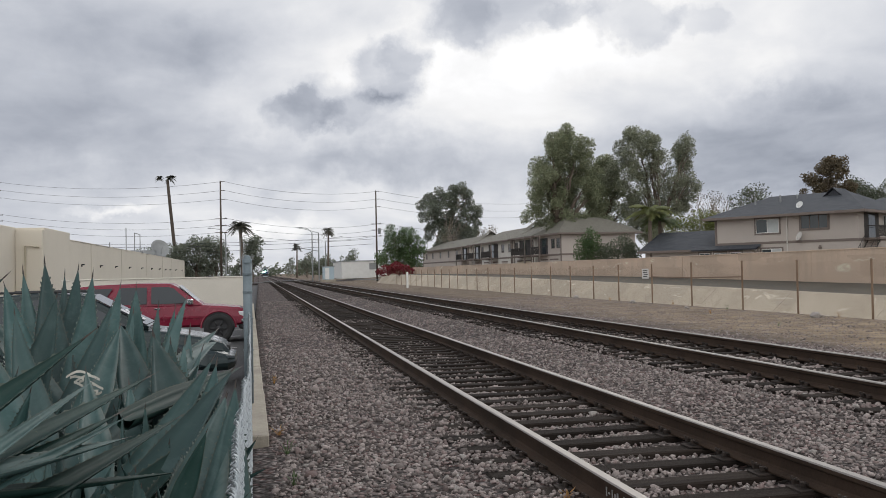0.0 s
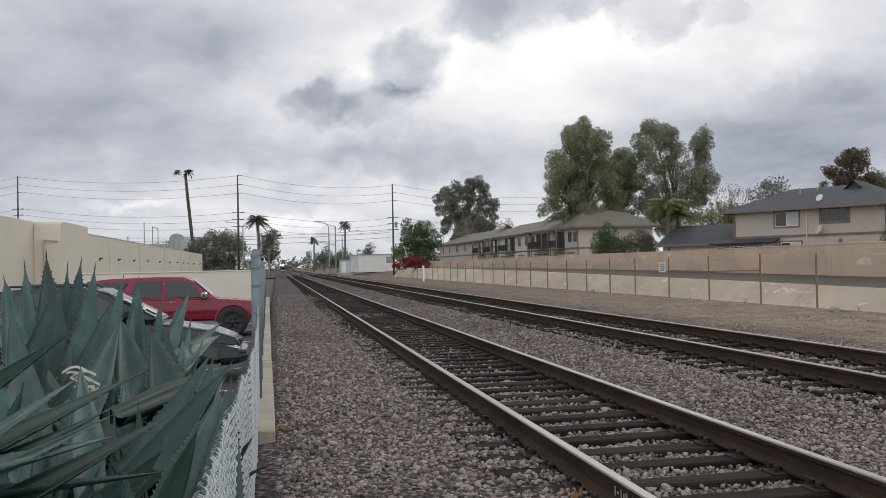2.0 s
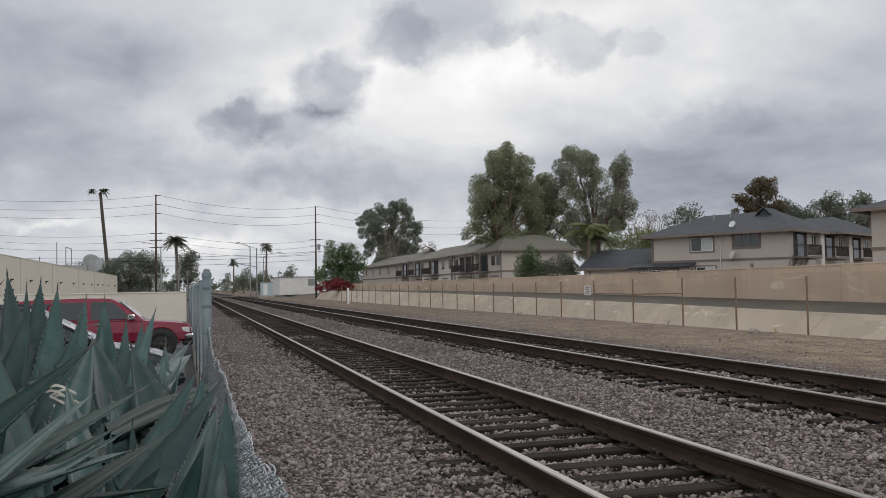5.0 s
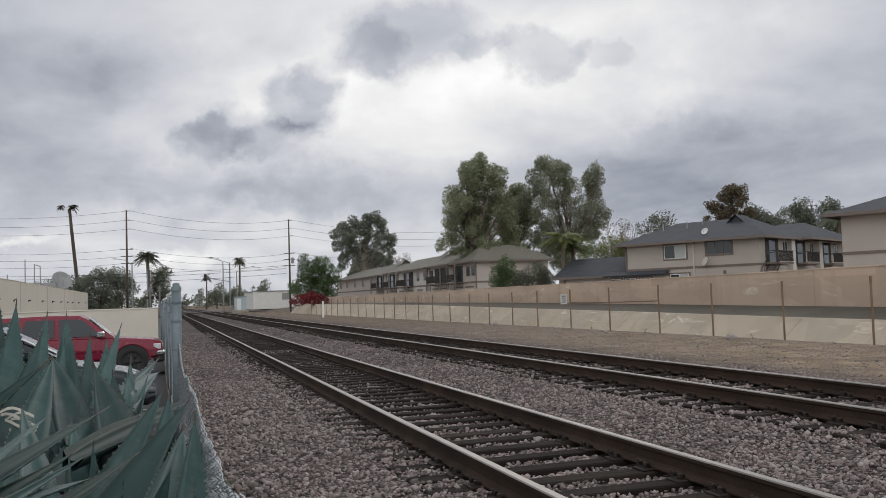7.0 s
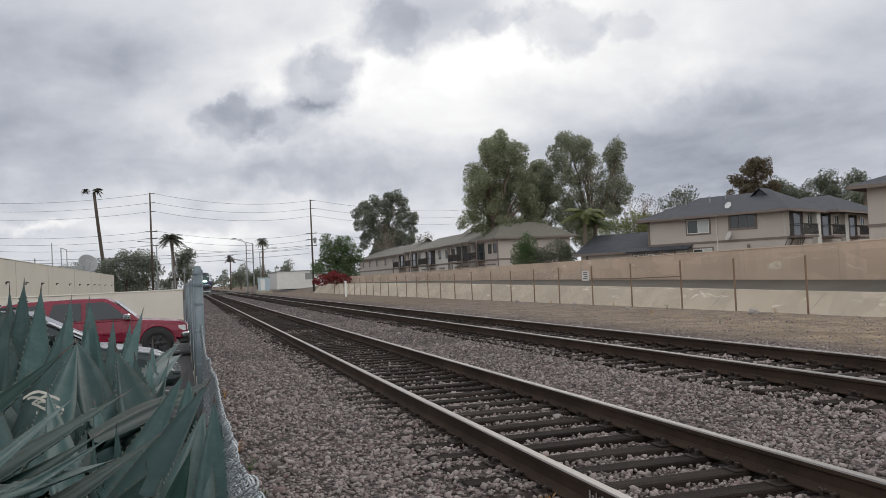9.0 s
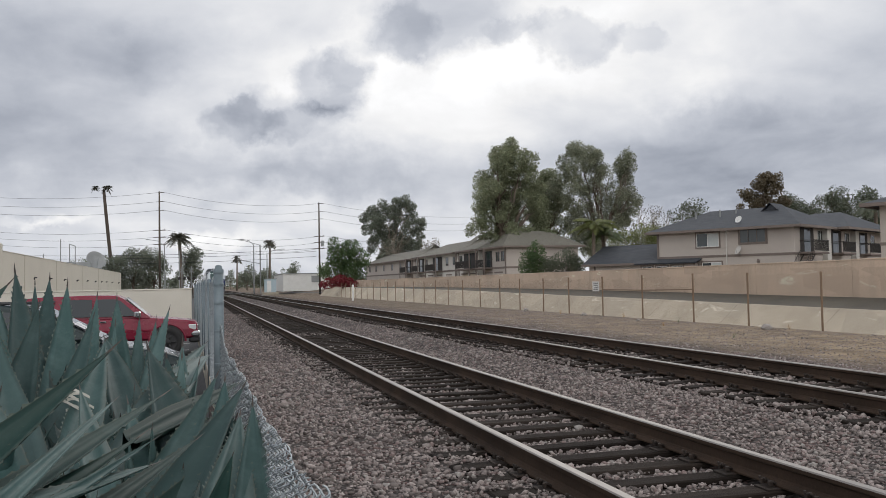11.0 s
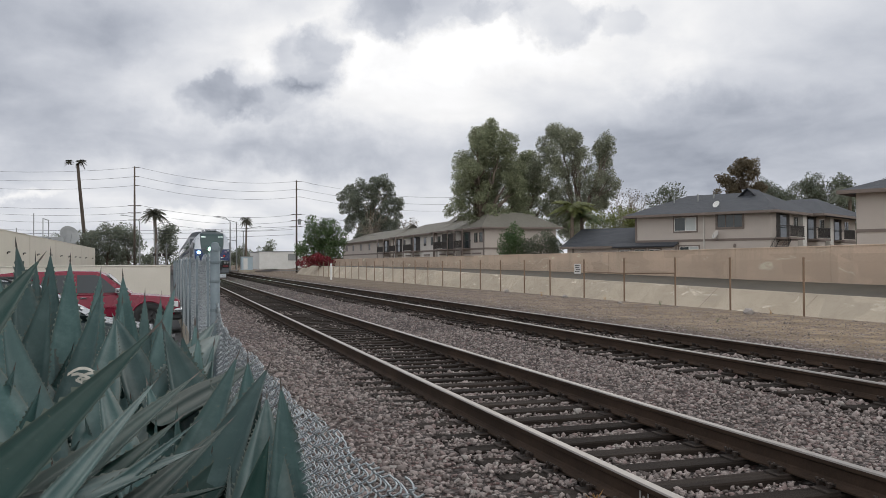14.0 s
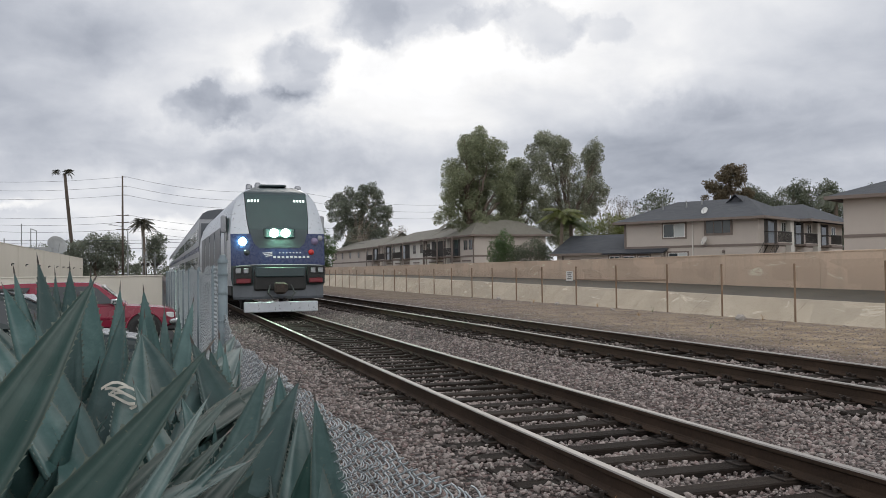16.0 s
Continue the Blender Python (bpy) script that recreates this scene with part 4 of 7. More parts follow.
def dish(parent, x, y, z, r, face=(-0.5, -0.8, 0.35), mat=M_WHITE):
    turn = Vector(face).to_track_quat("Z", "Y").to_matrix().to_4x4()
    g = Geo().lathe([(0.001, 0.0), (r * 0.4, 0.03 * r), (r * 0.75, 0.13 * r), (r, 0.26 * r), (r * 1.02, 0.25 * r), (r * 0.76, 0.09 * r), (0.001, -0.04 * r)], 20)
    ob = part("satellite_dish", g, mat, parent, smooth=True, m=Matrix.Translation((x, y, z)) @ turn)
    a = Geo().tube([(0, -r * 0.8, 0.1 * r), (0, -0.1 * r, 0.8 * r)], 0.03 * r, 5)
    a.tube([(0, 0, 0), (0, -0.5 * r, -0.5 * r), (0, -0.7 * r, -0.9 * r)], 0.05 * r, 6)
    part("feed_arm", a, M_STEELGREY, ob)


def prism(pts, y0, y1):
    """A side outline (x, z) given thickness in y."""
    g = Geo()
    n = len(pts)
    g.v = [(x, y0, z) for x, z in pts] + [(x, y1, z) for x, z in pts]
    g.f = [tuple(range(n)), tuple(reversed(range(n, 2 * n)))] + [(k, n + k, n + (k + 1) % n, (k + 1) % n) for k in range(n)]
    g.mi = [0] * len(g.f)
    return g


def build_house_one():
    h = thing("apartment_house", "two-storey beige stucco apartment house with slate-grey roof", "house", pose(42.8, 75.0, 0, 0, 0, -58.9))
    W, D, base, mid, eave = 13.2, 25.0, 0.3, 3.45, 5.95
    part("wall", Geo().box(0, W, 0, D, base, eave, 0.02), M_STUCCO, h)
    band = Geo().box(-0.04, W + 0.04, -0.05, D + 0.04, mid - 0.1, mid + 0.12)
    part("floor_band", band, M_TRIM, h)
    part("corner_board", Geo().box(-0.06, 0.16, -0.06, 0.12, mid + 0.12, eave - 0.02), M_TRIM, h)
    for x in (7.0,):
        part("downpipe", Geo().box(x, x + 0.1, -0.11, -0.05, base, eave), M_STUCCOL, h)
    window(h, 4.1, -0.02, 4.35, 2.2, 1.3, surround=M_TRIM, blind=True)
    window(h, 8.3, -0.02, 4.55, 2.4, 1.25, split=3, surround=M_TRIM, trim=M_TRIM)
    window(h, 4.6, -0.02, 1.6, 1.9, 1.3, surround=M_TRIM, blind=True)
    part("door", Geo().box(7.6, 8.55, -0.06, 0.0, base, 2.6, 0.01), M_WHITE, h)
    part("lamp", Geo().lathe([(0.12, 2.75), (0.14, 2.9), (0.10, 3.05), (0.0, 3.1)], 10, Matrix.Translation((10.0, -0.15, 0))), M_TRIM, h)
    dish(h, 8.4, -0.5, 3.9, 0.42, (-0.6, -0.9, 0.5), M_STUCCOL)
    dish(h, 8.0, 0.6, 6.75, 0.34, (-0.2, -0.9, 0.5))
    # the side that runs back from the corner: balconies, windows, stairs
    for k, y in enumerate((1.2, 8.6, 16.6)):
        balcony(h, W + 0.01, y, mid + 0.15, 3.6, "right")
        window(h, W + 0.02, y + 4.4, mid + 1.0, 1.3, 1.2, "right", trim=M_WHITE)
        part("garage_door", Geo().box(W, W + 0.04, y + 0.2, y + 3.2, base, 2.6, 0.01), M_DARK, h)
    for y in (6.8, 14.8):
        part("bay_wall", Geo().box(W, W + 0.5, y, y + 1.0, base, eave - 0.1, 0.01), M_STUCCOL, h)
    stairs_out(h, W + 0.15, -2.6, base, mid)
    hip_roof(h, 0, W, 0, 11.0, eave, 2.15, 0.9, 0.30)
    hip_roof(h, W - 7, W + 1.2, 9.0, D, eave + 0.02, 2.0, 0.7, 0.2)
    g = Geo()
    g.quad((8.7, 4.3, 7.5), (10.3, 4.3, 7.5), (9.5, 4.3, 8.25))
    g.quad((8.4, 4.0, 7.4), (9.5, 4.0, 8.4), (9.5, 7.0, 8.4), (8.4, 7.0, 7.4))
    g.quad((9.5, 4.0, 8.4), (10.6, 4.0, 7.4), (10.6, 7.0, 7.4), (9.5, 7.0, 8.4))
    part("gablet", g, M_ROOFA, h)
    for x, y in ((5.0, 3.2), (6.2, 4.1), (2.6, 3.0)):
        part("roof_vent", Geo().tube([(x, y, 6.8), (x, y, 8.0)], 0.08, 7), M_STEELGREY, h)


def build_house_two():
    h = thing("apartment_house", "beige stucco apartment house corner under a wide dark eave", "house", pose(40.94, 44.6, 0, 0, 0, -58.9))
    part("wall", Geo().box(0, 14, 0, 18, 0.3, 5.95, 0.02), M_STUCCO, h)
    part("floor_band", Geo().box(-0.04, 14.04, -0.05, 18.04, 3.3, 3.5), M_TRIM, h)
    window(h, 4.6, -0.02, 4.2, 1.8, 1.2, surround=M_TRIM)
    window(h, 9.0, -0.02, 4.2, 1.8, 1.2, surround=M_TRIM)
    for x in (2.4, 3.0, 3.6):
        part("meter_box", Geo().box(x, x + 0.35, -0.14, 0.0, 2.1, 2.6, 0.02), M_STUCCOL, h)
    hip_roof(h, 0, 14, 0, 18, 5.95, 2.6, 0.9, 0.30)


def build_garage_row():
    h = thing("low_annexe", "single-storey beige annexe with a dark shingle roof", "house", pose(42.8, 75.0, 0, 0, 0, -58.9))
    part("wall", Geo().box(-8.3, -0.05, 0.5, 8, 0.3, 3.02, 0.02), M_STUCCO, h)
    part("gable_wall", prism([(0.5, 3.02), (8.0, 3.02), (4.25, 4.8)], 8.1, 8.3), M_STUCCO, h, m=pose(0, 0, 0, 0, 0, 90))
    part("porch_wall", Geo().box(-1.7, 4.2, -0.75, -0.06, 0.3, 2.95, 0.02), M_STUCCO, h)
    for x in (-1.35, 0.25, 1.85):
        window(h, x, -0.77, 1.95, 1.15, 0.72, trim=M_WHITE, surround=M_TRIM)
    part("door", Geo().box(3.1, 4.0, -0.80, -0.75, 0.3, 2.35, 0.01), M_WHITE, h)
    part("post", Geo().box(-7.6, -7.45, 0.38, 0.5, 0.3, 3.0), M_TRIM, h)
    for x in (-6.6, -4.4):
        window(h, x, 0.48, 1.5, 1.2, 1.0, trim=M_TRIM)
    hip_roof(h, -8.3, -0.7, 0.5, 8, 3.05, 2.0, 0.55, 0.0, M_ROOFA, True)
    g = Geo()
    g.quad((-2.0, -1.2, 2.98), (4.6, -1.2, 2.98), (4.6, -0.06, 3.36), (-2.0, -0.06, 3.36))
    g.quad((-2.0, -1.2, 2.86), (-2.0, -0.06, 3.24), (4.6, -0.06, 3.24), (4.6, -1.2, 2.86))
    g.quad((-2.0, -1.2, 2.86), (4.6, -1.2, 2.86), (4.6, -1.2, 2.98), (-2.0, -1.2, 2.98))
    part("lean_to_roof", g, M_ROOFA, h)


def build_apartment_row():
    """A row of linked two-storey blocks along the channel, each with its own setback and roof."""
    # far end, near end, front, wall, eave, balconies (start, width), windows, garages
    blocks = [(197, 152, 37.4, M_STUCCO, 5.9, ((39.6, 4.6),), (4.0, 11.0, 19.0, 27.0, 34.5), ()),
              (148.5, 123, 37.0, M_STUCCOL, 5.95, ((2.0, 4.2), (11.4, 6.0)), (7.0, 19.4, 23.2), (3.4, 8.6, 14.0, 19.4)),
              (122.5, 113, 37.0, M_STUCCOL, 6.0, ((2.6, 6.4),), (0.7,), (1.6, 5.4)),
              (112.5, 103, 37.4, M_STUCCO, 6.0, ((0.8, 3.4),), (5.6, 7.6), (1.0, 5.0))]
    for k, (ya, yb, x, mat, eave, porches, lights, garages) in enumerate(blocks):
        w = ya - yb
        h = thing("apartment_house", "two-storey pale stucco apartment block with brown-grey shingle roof", "house", pose(x, ya, 0, 0, 0, -90), group="apartment row")
        part("wall", Geo().box(0, w, 0, 10, 0.3, eave, 0.02), mat, h)
        part("floor_band", Geo().box(-0.03, w + 0.03, -0.05, 10.03, 3.15, 3.4), M_TRIM, h)
        for a, wide in porches:
            balcony(h, a, -0.01, 3.4, wide)
            for e in (a - 0.12, a + wide):
                part("pillar", Geo().box(e, e + 0.14, -1.3, -1.16, 0.3, eave), M_TRIM, h)
        for a in lights:
            window(h, a, -0.02, 4.1, 1.3, 1.3, trim=M_TRIM)
        for a in garages:
            part("garage_door", Geo().box(a, a + 3.0, -0.03, 0.0, 0.3, 2.6, 0.01), M_STUCCO if k % 2 else M_CREAMTRIM, h)
            part("lintel", Geo().box(a - 0.1, a + 3.1, -0.06, 0.0, 2.6, 2.78), M_TRIM, h)
        for a in (0.3, w - 0.3):
            part("downpipe", Geo().box(a, a + 0.12, -0.1, 0, 0.3, eave), M_TRIM, h)
        window(h, w + 0.02, 3.0, 4.1, 1.2, 1.2, "right", trim=M_TRIM)
        hip_roof(h, 0, w, 0, 10, eave, 2.2, 0.7, 0.28 if k == 3 else 0.34, M_ROOFB, cross=k == 3)
        # small gable at the near end of the ridge
        if k == 3:
            continue
        c = w - 3.0
        g = Geo()
        g.quad((c, 3.6, eave + 1.5), (c, 6.4, eave + 1.5), (c, 5.0, eave + 2.75))
        for s in (-1, 1):
            roof = [(c - 2.6, 5.0, eave + 2.8), (c + 0.4, 5.0, eave + 2.8), (c + 0.4, 5.0 + s * 1.9, eave + 1.45), (c - 2.6, 5.0 + s * 1.9, eave + 1.45)]
            g.quad(*(roof if s < 0 else reversed(roof)))
        part("gablet", g, M_ROOFB, h)
        if k == 0:
            stairs_out(h, w + 0.2, -1.0, 0.3, 3.3)


def build_store():
    """The long cream store with tilt-up wall panels."""
    s = thing("store_building", "long cream plastered store wall with panel joints and roof plant", "building")
    X = -13.2
    seams = [64.7, 72.5, 88.0, 107.0, 124.0, 137.0, 160.0]
    for a, b in zip(seams, seams[1:]):
        part("wall_panel", Geo().box(X - 0.3, X, a + 0.03, b - 0.03, LOT - 0.1, 4.22, 0.02), M_CREAM, s)
        part("joint", Geo().box(X - 0.3, X + 0.012, b - 0.10, b + 0.10, LOT - 0.1, 4.2), M_CREAMTRIM, s)
        part("coping", Geo().box(X - 0.38, X + 0.03, a, b, 4.22, 4.28, 0.01), M_CREAM, s)
        n = 2 if b - a > 12 else 1
        for k in range(n):
            y = lerp(a, b, (k + 0.5) / n)
            g = Geo().box(X, X + 0.08, y - 0.09, y + 0.09, 2.38, 2.58, 0.02)
            g.box(X + 0.06, X + 0.24, y - 0.12, y + 0.12, 2.5, 2.60, 0.02)
            part("wall_lamp", g, M_DARK, s)
    part("raised_wall", Geo().box(X - 4, X, 57.5, 64.7, LOT - 0.1, 4.75, 0.03), M_CREAM, s)
    part("front_wall", Geo().box(-30, X - 1.62, 44.0, 57.5, LOT - 0.1, 4.75, 0.03), M_CREAM, s)
    part("return_wall", Geo().box(X - 1.6, X - 0.02, 57.0, 57.48, LOT - 0.1, 4.6, 0.02), M_CREAM, s)
    part("flat_roof", Geo().box(-45, X - 0.4, 57.5, 159.9, 3.9, 4.05), M_STEELGREY, s)
    part("end_wall", Geo().box(-45, X - 0.3, 159.7, 160.0, LOT - 0.1, 4.22), M_CREAM, s)
    part("downpipe", Geo().tube([(X - 1.0, 56.9, LOT), (X - 1.0, 56.9, 3.6), (X - 0.2, 56.9, 3.5)], 0.06, 6), M_CREAMTRIM, s)
    unit = Geo().box(-22, -18, 50, 54, 4.75, 6.0, 0.05)
    for k in range(7):
        unit.box(-18.02, -17.96, 50.3, 53.7, 4.9 + 0.15 * k, 4.97 + 0.15 * k)
    part("roof_unit", unit, M_CREAMTRIM, s)
    for y, z in ((138, 1.4), (150, 1.0), (120, 0.9)):
        part("roof_unit", Geo().box(X - 5, X - 2.5, y, y + 4, 4.1, 4.2 + z, 0.05), M_STEELGREY, s)
    dish(s, X - 2.1, 140.0, 5.8, 1.45, (0.5, -0.85, 0.45), M_STEELGREY)
    for a, b in (((X - 3, 112, 4), (X - 3, 112, 7.6)), ((X - 3, 100, 4), (X - 3, 100, 5.4))):
        part("roof_mast", Geo().tube([a, b], 0.06, 5), M_STEELGREY, s)
    part("pipe_frame", Geo().tube([(X - 2, 112, 4), (X - 2, 112, 7.0), (X - 2, 117, 7.0), (X - 2, 117, 4)], 0.06, 5), M_STEELGREY, s)


def build_distance():
    b = thing("warehouse", "low white warehouse beyond the crossing street", "building", pose(20, 215, 0))
    part("wall", Geo().box(0, 11.5, 0, 25, 0, 4.3, 0.05), M_WHITE, b)
    part("roof", Geo().box(-0.2, 11.7, -0.2, 25.2, 4.3, 4.5, 0.05), M_STEELGREY, b)
    part("sign_board", Geo().box(7, 9.0, -0.1, 0, 2.2, 3.8), M_STEELGREY, b)
    b = thing("warehouse", "pale flat-roofed hall far down the line", "building", pose(24, 268, 0))
    part("wall", Geo().box(0, 13, 0, 20, 0, 4.8, 0.05), M_STUCCO, b)
    part("roof", Geo().box(-0.2, 13.2, -0.2, 20.2, 4.8, 5.1, 0.05), M_STUCCOL, b)
    for k in range(4):
        part("window", Geo().box(1.2 + 3 * k, 2.6 + 3 * k, -0.06, 0.0, 2.6, 3.6), M_GLASS, b)
    c = thing("signal_cabinet", "pale blue railway signal hut on a concrete base", "cabinet", pose(11.6, 150, 0))
    part("base", Geo().box(-1.3, 1.3, -1.2, 1.2, -0.1, 0.40, 0.02), M_CONCRETE, c)
    part("body", Geo().box(-0.95, 0.95, -0.95, 0.95, 0.40, 2.62, 0.03), worn("pale_blue_paint", (0.42, 0.52, 0.58), (0.36, 0.45, 0.50), 0.5, 0.1), c)
    part("roof", Geo().box(-1.05, 1.05, -1.05, 1.05, 2.62, 2.75, 0.03), M_STEELGREY, c)
    part("door", Geo().box(-0.6, 0.1, -0.985, -0.95, 0.5, 2.4, 0.01), M_WHITE, c)


build_house_one()
build_house_two()
build_garage_row()
build_apartment_row()
build_store()
build_distance()


# ---- poles, wires, signals ----
def wire(a, b, sag, name="overhead_wire", r=0.022):
    pts = [(lerp(a[0], b[0], t), lerp(a[1], b[1], t), lerp(a[2], b[2], t) - 4 * sag * t * (1 - t)) for t in [k / 14 for k in range(15)]]
    return solo(name, Geo().tube(pts, r, 4), M_WIRE, "thin dark overhead power line", "wire", group="power lines")


def utility_pole(x, y, h, lean=0.0, low=(0.55,), group="utility poles"):
    p = thing("utility_pole", "tall dark timber utility pole with short crossarms", "utility pole", pose(x, y, 0), group=group)
    part("pole", Geo().tube([(0, 0, -0.3), (lean * 0.5, 0, h / 2), (lean, 0, h)], [0.20, 0.17, 0.12], 10), M_POLE, p, smooth=True)
    for k, z in enumerate((h - 0.15, h - 1.7, h - 3.2)):
        part("insulator_arm", Geo().box(-0.1, 0.75, -0.05, 0.05, z - 0.05, z + 0.05), M_POLE, p)
    for z in (h - 6.6, h - 7.8, h - 9.0):
        part("crossarm", Geo().box(-1.0, 1.0, -0.06, 0.06, z - 0.06, z + 0.06), M_POLE, p)
        part("insulator", Geo().lathe([(0.05, 0), (0.07, 0.06), (0.04, 0.12), (0.06, 0.18), (0.0, 0.2)], 8, Matrix.Translation((0.85, 0, z + 0.06))), M_STEELGREY, p)
    return p


def build_poles():
    P = [(-50.8, 185.0, 21.0), (-6.5, 153.3, 17.9), (22.6, 168.0, 17.6), (66.0, 190.0, 17.0)]
    for x, y, h in P:
        utility_pole(x, y, h)
    t = part("transformer", Geo().lathe([(0.0, 9.0), (0.28, 9.02), (0.30, 9.5), (0.28, 10.1), (0.0, 10.2)], 10, Matrix.Translation((23.2, 168, 0))), M_STEELGREY)
    tagged(t, "grey pole-mounted transformer can", "transformer")
    runs = [(-120.0, 230.0, 17.6)] + P
    for a, b in zip(runs, runs[1:]):
        for dz, dx in ((-0.1, 0.6), (-1.65, 0.6), (-3.15, 0.6), (-6.5, 0.8), (-7.7, 0.8), (-8.9, 0.8)):
            wire((a[0] + dx, a[1], a[2] + dz), (b[0] + dx, b[1], b[2] + dz), 1.3)
    for z in (9.2, 8.6, 7.6):
        wire((-60, 176, z), (22.4, 172, z - 0.4), 1.2, r=0.03)
    # street lamps and signal masts at the crossing
    def street_lamp(x, y, h, arm, name="street_lamp"):
        p = thing(name, "grey steel street lamp with a curved arm", "street lamp", pose(x, y, 0), group="street lamps")
        part("pole", Geo().tube([(0, 0, -0.2), (0, 0, h)], [0.13, 0.09], 8), M_STEELGREY, p)
        part("arm", Geo().tube([(0, 0, h - 0.1), (arm * 0.4, 0, h + 0.7), (arm, 0, h + 0.95)], 0.05, 6), M_STEELGREY, p)
        part("lamp_head", Geo().box(arm - 0.35, arm + 0.25, -0.15, 0.15, h + 0.86, h + 1.0, 0.04), M_STEELGREY, p)
    street_lamp(-5.6, 150, 8.6, -2.6)
    street_lamp(-3.6, 168, 8.4, 2.6)
    street_lamp(9.4, 158, 9.0, -2.0)
    street_lamp(13.6, 182, 8.2, 3.4)
    m = thing("traffic_signal", "steel signal mast with a long arm over the street", "traffic light", pose(11.8, 176, 0))
    part("pole", Geo().tube([(0, 0, -0.2), (0, 0, 9.8)], 0.13, 8), M_STEELGREY, m)
    part("arm", Geo().tube([(0, 0, 6.0), (-3.2, 0, 6.6), (-4.6, 0, 6.9)], 0.08, 6), M_STEELGREY, m)
    part("lamp_arm", Geo().tube([(0, 0, 9.7), (-3.0, 0, 10.6), (-4.4, 0, 10.8)], 0.06, 6), M_STEELGREY, m)
    part("signal_head", Geo().box(-5.0, -4.5, -0.25, 0.15, 6.2, 7.6, 0.06), M_DARK, m)
    for x, y in ((-1.4, 157.0), (-3.0, 158.0)):
        c = thing("crossing_signal", "railway crossing signal mast with crossed boards and lamps", "crossing signal", pose(x, y, 0), group="crossing signals")
        part("pole", Geo().tube([(0, 0, -0.2), (0, 0, 5.2)], 0.09, 8), M_STEELGREY, c)
        for a in (-45, 45):
            part("crossed_board", Geo().box(-0.55, 0.55, -0.04, -0.02 + 0.0002 * a, -0.08, 0.08), M_STEELGREY, c, m=pose(0, -0.1, 4.5, 0, a, 0))
        for dx in (-0.45, 0.45):
            part("lamp", Geo().lathe([(0.001, 0.0), (0.28, 0.0), (0.28, 0.04), (0.001, 0.06)], 12, pose(dx, -0.1, 3.1, 90, 0, 0)), M_DARK, c)


build_poles()
# white marker post by the far fence
marker = thing("marker_post", "slim white marker post beside the track", "post", pose(13.35, 78.9, 0))
part("shaft", Geo().box(-0.09, 0.09, -0.06, 0.06, -0.1, 1.48, 0.02), M_WHITE, marker)


# ---- trees and shrubs ----
def leaf_cloud(clumps, count, size, rnd, narrow=0.45, droop=0.3):
    """Many small leaves about clump centres: (x, y, z, rx, rz). Returns one Geo."""
    g = Geo()
    clumps = list(clumps)
    for x, y, z, rx, rz in clumps[:]:
        # sprays that stand out of the clump
        for _ in range(7):
            d = Vector((rnd.gauss(0, 1), rnd.gauss(0, 1), rnd.gauss(0, 1))).normalized() * rnd.uniform(0.55, 1.0)
            k = rnd.uniform(0.28, 0.5)
            clumps.append((x + d.x * rx, y + d.y * rx, z + d.z * rz, rx * k, rz * k))
    weights = [c[3] * c[3] * c[4] * (1.0 if c[3] > 1.2 else 1.5) for c in clumps]
    for _ in range(count):
        x, y, z, rx, rz = rnd.choices(clumps, weights)[0]
        d = Vector((rnd.gauss(0, 1), rnd.gauss(0, 1), rnd.gauss(0, 1)))
        d.normalize()
        r = rnd.random() ** 0.40
        p = Vector((x + d.x * rx * r, y + d.y * rx * r, z + d.z * rz * r))
        s = size * rnd.uniform(0.55, 1.35)
        a = Vector((rnd.gauss(0, 1), rnd.gauss(0, 1), rnd.gauss(0, 0.8) - droop)).normalized()
        b = a.cross(Vector((rnd.gauss(0, 1), rnd.gauss(0, 1), rnd.gauss(0, 1)))).normalized()
        g.quad(p - a * s, p - b * s * narrow, p + a * s, p + b * s * narrow)
    return g


def limb(g, a, b, r0, r1, rnd, bend=0.08):
    a, b = Vector(a), Vector(b)
    n = 5
    pts = []
    for k in range(n + 1):
        t = k / n
        w = (b - a).length * bend * math.sin(math.pi * t)
        pts.append(a.lerp(b, t) + Vector((rnd.uniform(-w, w), rnd.uniform(-w, w), rnd.uniform(-0.3, 0.6) * w)))
    g.tube(pts, [lerp(r0, r1, k / n) for k in range(n + 1)], 7)


def tree(name, label, x, y, z, clumps, leaves, size, leaf_mat, bark=M_BARK, trunk_r=0.35, fork=0.3, seed=1, narrow=0.45, twigs=0, group=""):
    """Clumps are (dx, dy, height, radius across, radius up) about the foot of the tree."""
    rnd = random.Random(seed)
    t = thing(name, label, "tree" if name != "shrub" else "shrub", pose(x, y, z), group=group)
    top = max(c[2] for c in clumps)
    g = Geo()
    split = (rnd.uniform(-0.3, 0.3), rnd.uniform(-0.3, 0.3), top * fork)
    limb(g, (0, 0, -0.3), split, trunk_r, trunk_r * 0.75, rnd, 0.04)
    for c in clumps[::max(1, len(clumps) // 14)]:
        mid = (c[0] * 0.45 + split[0] * 0.5, c[1] * 0.45, lerp(split[2], c[2], 0.5))
        limb(g, split, mid, trunk_r * 0.55, trunk_r * 0.35, rnd)
        limb(g, mid, (c[0], c[1], c[2] + c[4] * 0.4), trunk_r * 0.35, trunk_r * 0.08, rnd)
        for _ in range(2 + twigs):
            e = (c[0] + rnd.uniform(-1, 1) * c[3] * 0.8, c[1] + rnd.uniform(-1, 1) * c[3] * 0.8, c[2] + rnd.uniform(-0.5, 0.9) * c[4])
            limb(g, mid, e, trunk_r * 0.20, trunk_r * 0.04, rnd, 0.12)
    part("trunk", g, bark, t, smooth=True)
    if leaves:
        part("crown", leaf_cloud(clumps, int(leaves * 1.9), size * 0.74, rnd, narrow), leaf_mat, t)
    return t


